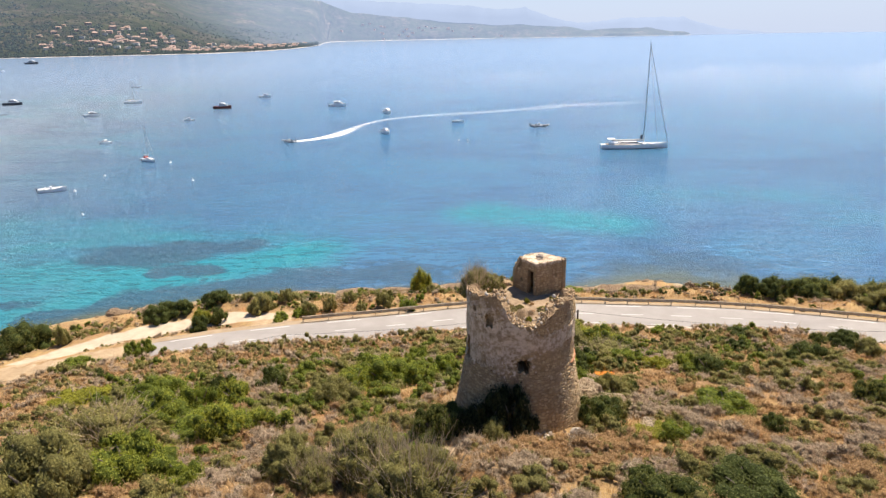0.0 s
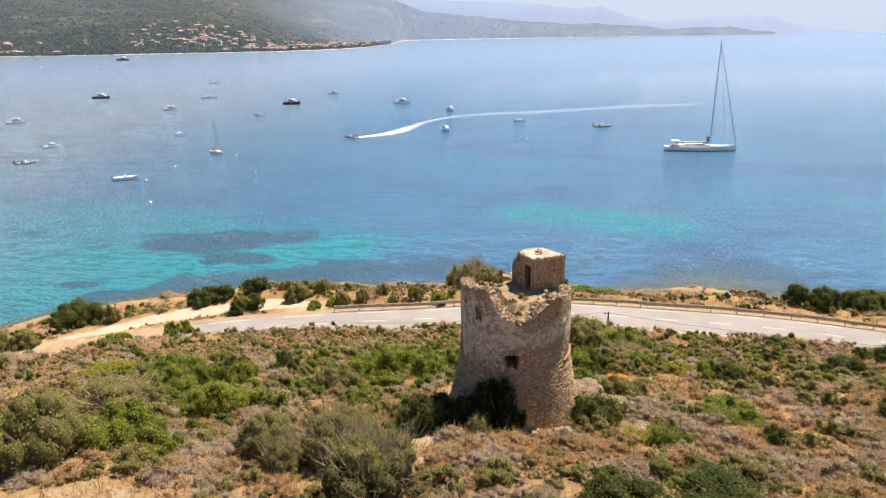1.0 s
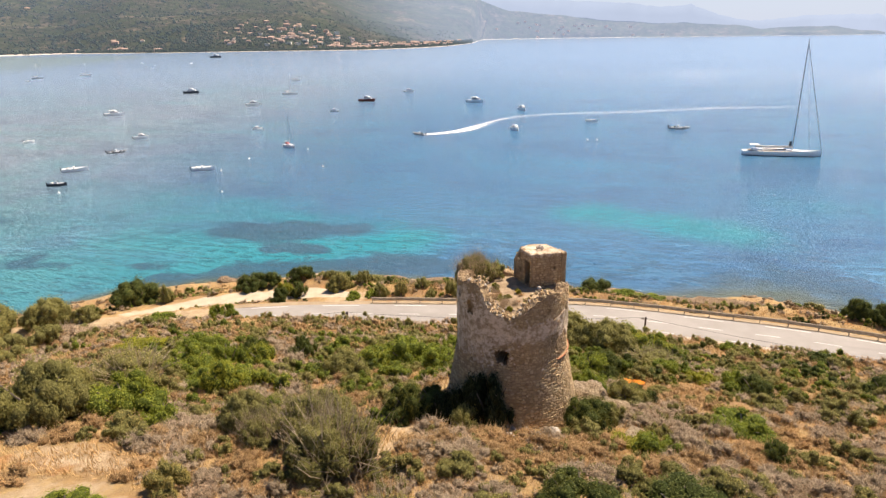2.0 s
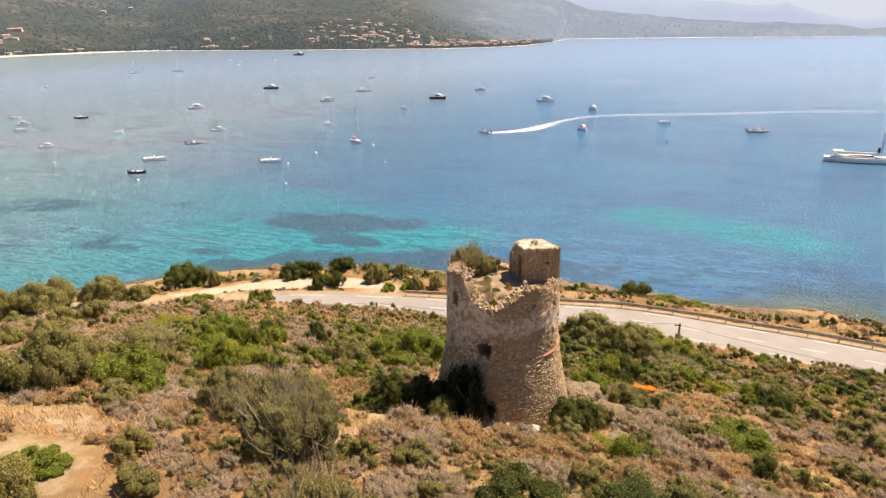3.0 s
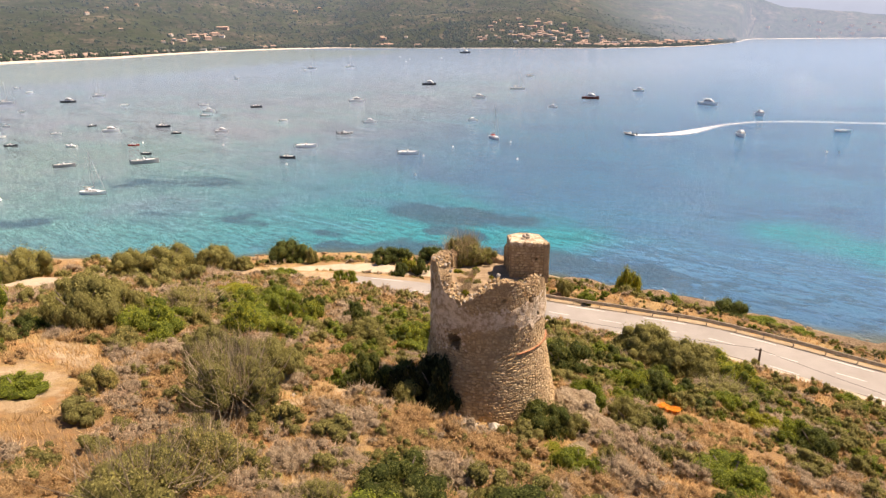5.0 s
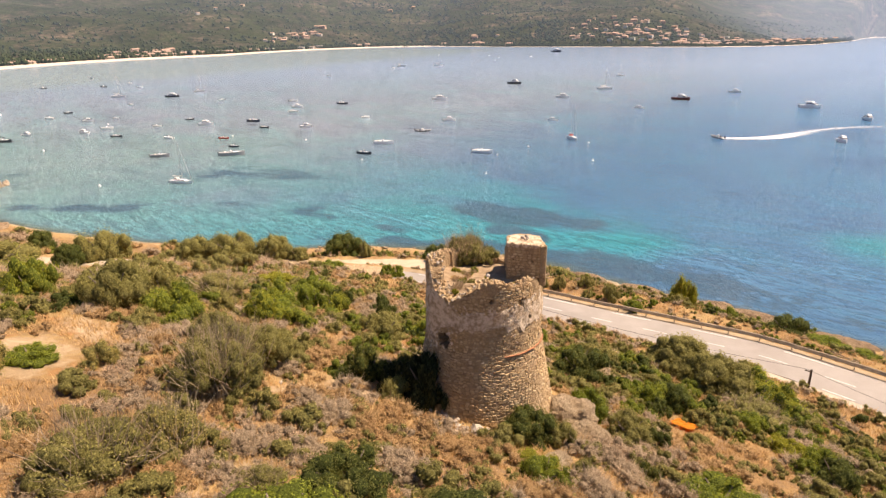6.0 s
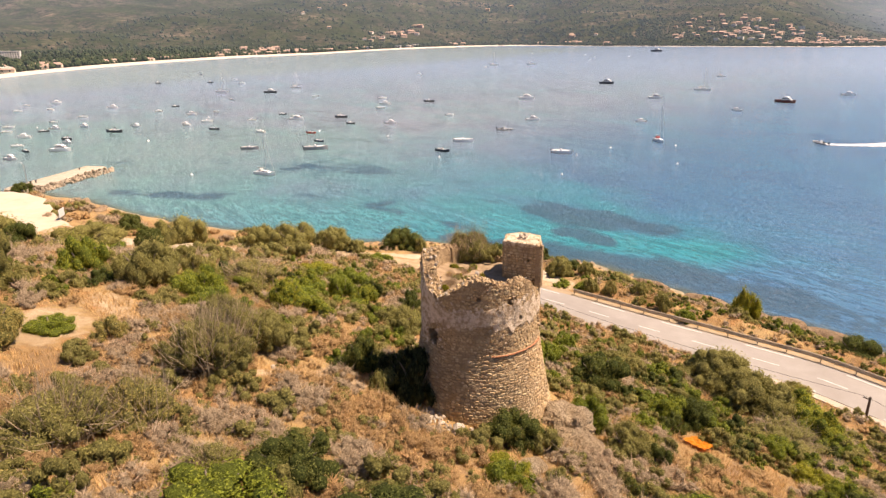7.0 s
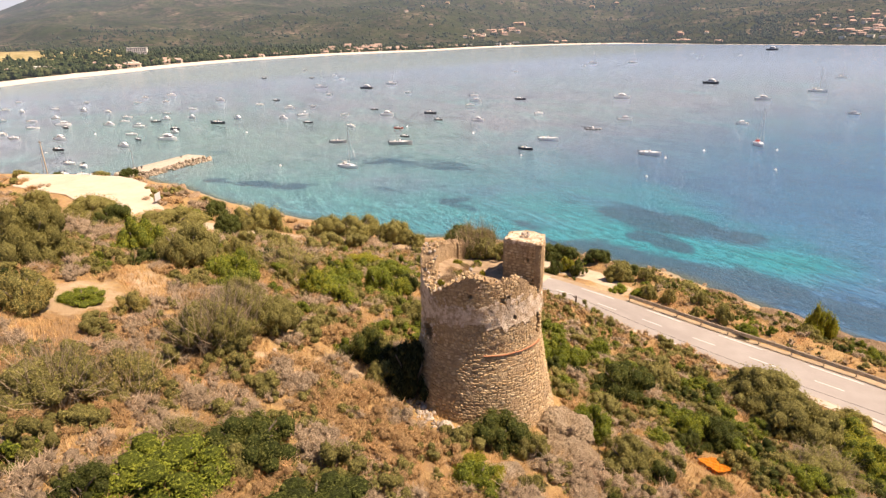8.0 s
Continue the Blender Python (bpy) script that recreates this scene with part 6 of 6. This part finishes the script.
def rib_boat(words, length=6.5):
    root = empty("inflatable_boat", Matrix.Identity(4), words, "boat", "moored boats")
    bm = bmesh.new()
    pts = [(-length * 0.5, 0.95), (-length * 0.2, 1.0), (length * 0.15, 0.95), (length * 0.35, 0.62), (length * 0.48, 0.1)]
    for s in (1, -1):
        for (ax, ay), (bx, by) in zip(pts, pts[1:]):
            add_rod(bm, (ax, s * ay, 0.35 + 0.1 * max(0, ax)), (bx, s * by, 0.35 + 0.1 * max(0, bx)), 0.28, 0.27, 9)
    part("tube", bm, M_TUBE, root, "grey rubber tube", True)
    shape("floor", M_WHITE, root, [(-length * 0.06, 0, 0.25, length * 0.8, 1.6, 0.3, 0.9)])
    shape("console", M_WHITE, root, [(-length * 0.05, 0, 0.85, 0.7, 0.8, 0.9, 0.8)])
    shape("seat", M_CABLE, root, [(-length * 0.22, 0, 0.7, 0.5, 0.9, 0.6, 0.9)])
    shape("outboard_motor", M_NAVY, root, [(-length * 0.53, 0, 0.8, 0.5, 0.5, 0.9, 0.8)])
    return root


def sailboat(words, length=11.0, mast=14.0, hull=None, hood=None, free=0.1, step=0.07, back=True):
    root = empty("sailboat", Matrix.Identity(4), words, "sailboat", "moored sailboats")
    b, f = length * (0.3 if back else 0.22), length * free
    piece("hull", hull_mesh(length, b, f, hull or M_WHITE, 0.4, 0.6), root)
    shape("deck", M_WHITE, root, [(0, 0, f * 1.02, length * 0.7, b * 0.6, 0.1, 0.8)])
    shape("coachroof", M_WHITE, root, [(length * 0.06, 0, f + 0.25, length * 0.36, b * 0.5, 0.5, 0.8)])
    shape("window_band", M_GLASS, root, [(length * 0.06, 0, f + 0.28, length * 0.3, b * 0.505, 0.16, 0.95)])
    shape("sprayhood", hood or M_CANVAS, root, [(-length * 0.18, 0, f + 0.75, length * 0.15, b * 0.6, 0.7, 0.7)])
    bm = bmesh.new()
    add_rod(bm, (length * step, 0, f), (length * (step - 0.005), 0, f + mast), length * 0.009, length * 0.006, 8)
    part("mast", bm, M_ALU, root)
    bm = bmesh.new()
    add_rod(bm, (length * step, 0, f + 1.6), (-length * 0.34, 0, f + 1.5), length * 0.014, n=8)
    part("boom", bm, M_CANVAS, root, "boom with furled sail")
    aft = (-length * 0.49, 0, f) if back else (length * 0.34, 0, f * 1.2)
    for q, r in (((length * 0.49, 0, f * 1.3), 0.005 * length), (aft, 0.002 * length), ((length * (step - 0.03), b * 0.45, f), 0.02), ((length * (step - 0.03), -b * 0.45, f), 0.02)):
        bm = bmesh.new()
        add_rod(bm, q, (length * (step - 0.004), 0, f + mast * 0.97), r, n=5)
        part("stay", bm, M_ALU, root)
    for z in (0.42, 0.7):
        bm = bmesh.new()
        add_rod(bm, (length * step, -b * 0.32, f + mast * z), (length * step, b * 0.32, f + mast * z), 0.03, n=5)
        part("spreader", bm, M_ALU, root)
    return root


def place(proto, rows, spin=45.0, first=True):
    rnd = random.Random(len(rows) * 7 + 1)
    for i, row in enumerate(rows):
        x, y = row[0], row[1]
        head = row[2] if len(row) > 2 else spin + rnd.uniform(-28, 28) + (180 if rnd.random() < 0.25 else 0)
        s = row[3] if len(row) > 3 else rnd.uniform(0.72, 1.02)
        m = pose(x, y, 0.0, 0, 0, head)
        if i == 0:
            proto.matrix_basis = m @ Matrix.Scale(s, 4)
        else:
            copy_thing(proto, m).scale = (s, s, s)


place(motorboat(M_WHITE, "small white open motorboat at its mooring"),
      [(-443, -11), (-496, -6), (-432, 15), (-465, 34), (-398, 42), (-382, -9), (-369, 4), (-338, 5), (-306, -2), (-324, -7), (-360, 49), (-340, 46), (-287, 44), (-444, 63), (-482, 72), (-441, 80),
       (-366, 70), (-381, 87), (-382, 128), (-313, 133), (-353, 153), (-422, 190), (-758, 286), (-640, 279), (-577, 262), (-402, 245), (-301, 153), (-257, 138), (-300, 235), (-353, 272), (-245, 244), (-668, 899), (-825, 1081), (-734, 995), (-706, 1059), (-621, 619)])
place(motorboat(M_WHITE, "white cabin motorboat at its mooring", 7.2, True),
      [(-425, -2), (-408, 30), (-377, 15), (-343, 18), (-290, 16), (-330, 38), (-315, 50), (-254, 38), (-488, 91), (-337, 66), (-336, 79), (-283, 62), (-318, 99), (-426, 113), (-352, 138), (-307, 120), (-239, 200), (-319, 251), (-199, 262), (-157, 296), (-148, 375), (-34, 395, -60, 1.25), (-28, 312, -60, 1.1), (-140, 513, 10, 1.2), (-560, 462)])
place(motorboat(M_WHITE, "white motor cruiser with a tall cabin", 10.5, True, M_CANVAS), [(-263, 56, 50, 0.8), (-287, 172, 40, 0.75), (-279, 341, 30, 1.0), (-71, 437, -10, 1.15), (-220, 405, 20, 0.9)])
place(motorboat(M_NAVY, "dark-hulled motorboat at its mooring"),
      [(-331, 19), (-270, 45), (-330, 60), (-305, 86, 40, 1.3), (-403, 145), (-281, 125), (-314, 177), (-637, 202), (-609, 243), (-279, 195, 30, 1.2), (-253, 185), (-312, 282, 35, 1.2), (-213, 145), (-159, 169, 20, 1.0), (-295, 64), (-259, 15)])
place(motorboat(M_NAVY, "dark-hulled motor yacht with a white cabin", 13.0, True), [(-324, 489, 12, 1.0), (-456, 235, 40, 0.8), (-835, 1345, 10, 1.9)])
place(motorboat(M_MAROON, "old maroon wooden excursion boat", 12.0, True), [(-149, 438, 0, 1.0)])
place(motorboat(M_RED, "small red motorboat at its mooring", 5.0), [(-237, 154, 40, 0.9)])
place(motorboat(M_WHITE, "long white open motorboat at its mooring", 8.6), [(-125.5, 199.5, 20, 0.95), (-171, 190, 30, 1.0), (8, 348, 0, 0.75)])
place(motorboat(M_TUBE, "pale blue-grey long launch at its mooring", 9.5), [(-196.5, 134.5, 55, 1.0), (-215, 115, 50, 0.75)])
place(rib_boat("grey inflatable boat with a white console"), [(-183, 226, 30, 1.15), (49, 325, -8, 1.45), (-70.5, 291, 158, 1.1)], 20)
place(sailboat("white sailboat with bare mast at anchor"), [(-490, 209, 40, 1.0), (-231, 484, 8, 1.15), (-485, 272, 30, 0.9), (-649, 661, 20, 1.2), (-625, 712, 30, 1.2), (-300, 640, 10, 0.8)])
place(sailboat("white sailboat with a red sprayhood", 9.0, 13.5, None, M_RED), [(-116.5, 249.5, -35, 1.0)])
place(sailboat("pale grey sailboat with a canvas bimini", 9.5, 13.0, M_WHITE, M_CANVAS), [(-164.5, 98.5, 25, 0.9)])


def big_yacht():
    root = sailboat("large white sailing yacht with a very tall mast", 27.0, 39.5, M_WHITE, M_CANVAS, 0.062, 0.13, False)
    root.name = "sailing_yacht"
    shape("boot_stripe", M_NAVY, root, [(-1.0, 0, 0.1, 23.0, 5.3, 0.14, 1.0)])
    shape("side_deck", M_TEAK, root, [(-2, 0, 1.78, 19, 4.4, 0.06, 0.9)])
    shape("deckhouse", M_WHITE, root, [(-2.5, 0, 2.35, 8.0, 3.2, 1.0, 0.75), (-8.5, 0, 2.1, 3.6, 3.4, 0.6, 0.9)])
    shape("deckhouse_window", M_GLASS, root, [(-2.3, 0, 2.5, 7.2, 3.0, 0.35, 0.93)])
    shape("bimini", M_CANVAS, root, [(-9.5, 0, 3.9, 3.2, 3.4, 0.12, 0.9)])
    for px in (-8.2, -10.8):
        for py in (-1.5, 1.5):
            bm = bmesh.new()
            add_rod(bm, (px, py, 1.7), (px, py, 3.9), 0.04, n=5)
            part("bimini_pole", bm, M_STEEL, root)
    bm = bmesh.new()
    add_box(bm, 2.6, 0, 4.2, 0.9, 0.12, 2.2, bevel=0.05)
    part("sail_cover", bm, M_NAVY, root)
    root.matrix_basis = pose(78, 259.5, 0, 0, 0, -2)


big_yacht()


def foam_mat():
    k = Mat("sea_foam", 0.7, spec=0.3)
    k.colour((0.86, 0.89, 0.9))
    n = k.math("MULTIPLY", k.attr("thin"), k.range(k.noise(0.35, 7, 0.8), 0.36, 0.6, 0.35, 1.25))
    k.set("Alpha", k.range(n, 0.0, 1.0, 0, 0.95, False))
    return k.m


def build_wake():
    line = resample([(-70.5, 291, 0.06), (-65, 293, 0.06), (-58, 299, 0.06), (-52, 308, 0.06), (-48, 322, 0.06), (-42, 345, 0.06), (-30, 365, 0.06), (-12, 377, 0.06), (14, 386, 0.06), (42, 397, 0.06), (80, 416, 0.06), (141, 431, 0.06)], 1.5)
    n = len(line)
    V, T, F = [], [], []
    for i, (p, s) in enumerate(zip(line, sides(line))):
        t = i / (n - 1)
        w = 2.0 + 2.6 * math.exp(-((t - 0.1) / 0.08) ** 2) + 6.5 * t
        for k in range(7):
            o = k / 3 - 1
            q = p + s * (w * o)
            V.append((q.x, q.y, 0.07 + 0.22 * (1 - abs(o)) * (1 - t)))
            T.append((1 - abs(o) ** 1.4) * (0.8 * math.exp(-((t - 0.05) / 0.09) ** 2) + 0.32 * (1 - t) + 0.1))
    for i in range(n - 1):
        for k in range(6):
            a = i * 7 + k
            F.append((a, a + 7, a + 8, a + 1))
    me = mesh_of("boat_wake", V, F, foam_mat(), smooth=True)
    at = me.attributes.new("thin", "FLOAT", "POINT")
    at.data.foreach_set("value", T)
    tagged(piece("boat_wake", me), "curving white foam wake behind a motorboat", "wake", "", "stuff")


build_wake()


def build_buoys():
    bm = bmesh.new()
    bmesh.ops.create_uvsphere(bm, u_segments=10, v_segments=7, radius=0.42)
    add_rod(bm, (0, 0, 0.3), (0, 0, 0.75), 0.09, 0.06, 6)
    me = bpy.data.meshes.new("mooring_buoy")
    bm.to_mesh(me)
    bm.free()
    me.materials.append(M_WHITE)
    for x, y in ((7, 286), (11, 286), (-106, 245), (-85, 212), (-118, 199), (-120, 222), (-150, 160), (-240, 160), (-265, 90), (-330, 140), (-205, 175), (-100, 170), (-180, 80), (-300, 30), (-350, 60)):
        ob = new("mooring_buoy", me)
        ob.matrix_basis = pose(x, y, 0.1)
        tagged(ob, "round white mooring buoy afloat", "buoy", "mooring buoys")


build_buoys()

# dinghies drawn up by the car park
place(motorboat(M_WHITE, "white dinghy drawn up beside the car park", 4.6), [(-204, 16, 30, 1.0), (-200, 21, 60, 0.9), (-196, 24, 10, 1.0), (-215, 22, 10, 1.2), (-224, 18, 40, 1.1)])

# ---- far shore: houses and woods ----
M_WALL = [plain("ochre_render", (0.68, 0.56, 0.42), 0.9, vary=0.1, scale=0.2), plain("white_render", (0.8, 0.74, 0.65), 0.9, vary=0.06, scale=0.2), plain("pink_render", (0.66, 0.49, 0.4), 0.9, vary=0.1, scale=0.2)]
M_TILE = plain("terracotta_tiles", (0.44, 0.31, 0.25), 0.85, vary=0.25, scale=0.5)


def house(wall, w, d, h, words, flat=False):
    root = empty("house", Matrix.Identity(4), words, "house", "houses round the bay")
    bm = bmesh.new()
    add_box(bm, 0, 0, h / 2 - 2, w, d, h + 4)
    body = part("wall", bm, wall, root)
    for sx in (-0.3, 0.0, 0.3):
        for sy in (-1, 1):
            bm = bmesh.new()
            add_box(bm, w * sx, sy * d / 2, h * 0.55, 1.3, 0.16, 1.6)
            part("window", bm, M_GLASS, root)
    bm = bmesh.new()
    if flat:
        add_box(bm, 0, 0, h + 0.2, w * 1.04, d * 1.04, 0.5, bevel=0.08)
    else:
        e = 0.6
        a = [bm.verts.new(p) for p in ((-w / 2 - e, -d / 2 - e, h - 0.1), (w / 2 + e, -d / 2 - e, h - 0.1), (w / 2 + e, d / 2 + e, h - 0.1), (-w / 2 - e, d / 2 + e, h - 0.1), (-w / 2 + d * 0.15, 0, h + d * 0.22), (w / 2 - d * 0.15, 0, h + d * 0.22))]
        for q in ((0, 1, 5, 4), (1, 2, 5), (2, 3, 4, 5), (3, 0, 4), (3, 2, 1, 0)):
            bm.faces.new([a[k] for k in q])
    roof = part("roof", bm, M_WALL[1] if flat else M_TILE, root)
    if not flat:
        bm = bmesh.new()
        add_box(bm, w * 0.25, 0, h + d * 0.25, 0.9, 0.9, 1.6)
        part("chimney", bm, wall, roof)
    return root


HOUSES = [house(M_WALL[0], 14, 9, 5.5, "ochre house with a terracotta hipped roof"), house(M_WALL[1], 12, 9, 5.0, "white house with a terracotta hipped roof"), house(M_WALL[2], 18, 10, 6.0, "pinkish house with a terracotta hipped roof"), house(M_WALL[1], 16, 10, 6.0, "white flat-roofed villa above the bay", True), house(M_WALL[0], 24, 9, 4.0, "long low ochre beach building with tiled roof")]


# haze painted as a bluish glow on walls, roofs and windows alike
HAZY = Mat("pink_render_haze_glow", 0.95, spec=0.05)
HAZY.colour(HAZY.ramp(HAZY.noise(0.2, 4), (0.3, (0.45, 0.33, 0.28)), (0.7, (0.6, 0.47, 0.4)))), HAZY.glow((0.42, 0.5, 0.68), 0.3)
HOUSES.append(house(HAZY.m, 14, 9, 6.0, "pale pinkish house far off in the haze", True))
for far_part in HOUSES[-1].children:
    far_part.data.materials[0] = HAZY.m


def polar(az, r):
    return r * math.sin(radians(az)), r * math.cos(radians(az)), float(far_height(np.array([az]), np.array([r]))[0][0])


def shore_at(az):
    return float(np.interp(az, [p[0] for p in BAY], [p[1] for p in BAY]))


def build_houses():
    rnd = random.Random(12)
    used = set()
    spots = []
    for a0, a1, b0, b1, n, kinds, big in ((-31, -18, 70, 560, 90, (0, 1, 2, 0, 2, 3, 1), 0.95), (-18, -11.5, 90, 620, 45, (0, 1, 2, 0, 1), 1.0), (-82, -62, 68, 120, 38, (4, 4, 2, 0), 0.9), (-97, -80, 58, 220, 22, (1, 4, 0, 3), 0.9), (-64, -52, 90, 180, 12, (3, 4, 3), 1.1), (-68, -64, 150, 420, 12, (0, 2, 4), 1.1),
                                     (-57, -52, 560, 760, 20, (0, 1, 2), 1.3), (-50, -36, 80, 300, 12, (0, 1, 2), 1.1), (-9, 5, 40, 190, 26, (5,), 1.3), (-30, -20, 200, 500, 30, (0, 2, 0, 1), 1.05), (-62, -40, 900, 1500, 6, (1, 0), 1.3)):
        for _ in range(n):
            az = rnd.uniform(a0, a1)
            spots.append((az, shore_at(az) + rnd.uniform(b0, b1), kinds[rnd.randrange(len(kinds))], big * rnd.uniform(0.8, 1.25)))
    for az, r, k, s in spots:
        x, y, z = polar(az, r)
        m = pose(x, y, z, 0, 0, -az + rnd.uniform(-35, 35))
        if k in used:
            copy_thing(HOUSES[k], m).scale = (s, s, s)
        else:
            used.add(k)
            HOUSES[k].matrix_basis = m @ Matrix.Scale(s, 4)
    # a white hotel behind the beach
    x, y, z = polar(-83.2, shore_at(-83.2) + 420)
    root = empty("hotel", pose(x, y, z, 0, 0, 75), "white four-storey hotel block behind the beach", "hotel")
    bm = bmesh.new()
    add_box(bm, 0, 0, 6, 34, 13, 18)
    part("wall", bm, M_WALL[1], root)
    for fl in range(4):
        for k in range(9):
            for s in (-1, 1):
                bm = bmesh.new()
                add_box(bm, -14 + k * 3.5, s * 6.5, 3 + fl * 3.3, 1.7, 0.2, 1.7)
                part("window", bm, M_GLASS, root)
    bm = bmesh.new()
    add_box(bm, 0, 0, 15.3, 35, 14, 0.7, bevel=0.1)
    part("roof", bm, M_WALL[1], root)


build_houses()


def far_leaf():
    k = Mat("far_foliage_haze_glow", 0.8, spec=0.1)
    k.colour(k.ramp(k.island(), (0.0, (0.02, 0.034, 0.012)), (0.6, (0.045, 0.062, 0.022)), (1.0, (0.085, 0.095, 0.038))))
    # blue emission imitates haze in front of the trees
    k.glow((0.42, 0.55, 0.78), k.attr("haze_glow"))
    return k.m


def build_far_woods():
    rnd = np.random.default_rng(41)
    protos = []
    for i in range(6):
        cl = clump_layout(np.random.default_rng(400 + i), 1 + i % 2, 0.7, 0.8)
        cl = [(c, r * 2.1) for c, r in cl]
        lv, lf = leaf_cloud(np.random.default_rng(410 + i), cl, 5, 0.26)
        cv, cf = core_lumps(np.random.default_rng(420 + i), cl, 1.0)
        protos.append((lv, lf, cv, cf))
    V, F, C, A, o = [], [], [], [], 0
    az0 = [p[0] for p in BAY]
    rows = []
    for a0, a1, b0, b1, n in ((-104, -84, 48, 300, 900), (-104, -84, 48, 420, 500), (-84, -60, 62, 160, 700), (-84, -60, 75, 420, 700), (-60, -46, 68, 420, 700), (-46, -34, 14, 420, 900), (-34, -10.6, 8, 90, 1300), (-34, -10.6, 12, 520, 3200), (-34, -11, 300, 1200, 1700), (-104, -84, 1350, 2000, 300), (-90, -50, 420, 1700, 2200), (-50, -34, 420, 1500, 1400)):
        for _ in range(n):
            az = rnd.uniform(a0, a1)
            rows.append((az, np.interp(az, az0, [p[1] for p in BAY]) + rnd.uniform(b0, b1)))
    rows = np.array(rows)
    H = far_height(rows[:, 0], rows[:, 1])[0]
    for (az, r), z in zip(rows, H):
        v, f, cv, cf = protos[rnd.integers(6)]
        village = -32 < az < -11
        s = rnd.uniform(4.0, 7.5) if village else rnd.uniform(5.0, 9.5)
        h = s * rnd.uniform(0.8, 1.2 if village else 1.5)
        base = np.array([r * math.sin(radians(az)), r * math.cos(radians(az)), z - 0.5])
        k = np.array([s, s, h])
        V += [v * k + base, cv * k + base]
        F.append(f + o)
        C.append(cf + o + len(v))
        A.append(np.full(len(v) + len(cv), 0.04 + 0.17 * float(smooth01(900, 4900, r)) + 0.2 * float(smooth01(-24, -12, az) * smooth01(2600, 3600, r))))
        o += len(v) + len(cv)
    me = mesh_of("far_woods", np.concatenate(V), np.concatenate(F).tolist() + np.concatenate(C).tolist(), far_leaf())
    at = me.attributes.new("haze_glow", "FLOAT", "POINT")
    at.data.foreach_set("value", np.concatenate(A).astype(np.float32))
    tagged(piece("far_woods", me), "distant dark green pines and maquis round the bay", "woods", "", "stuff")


build_far_woods()

build_masonry(TOWER_OB)
build_rim_stones(TOWER_OB)
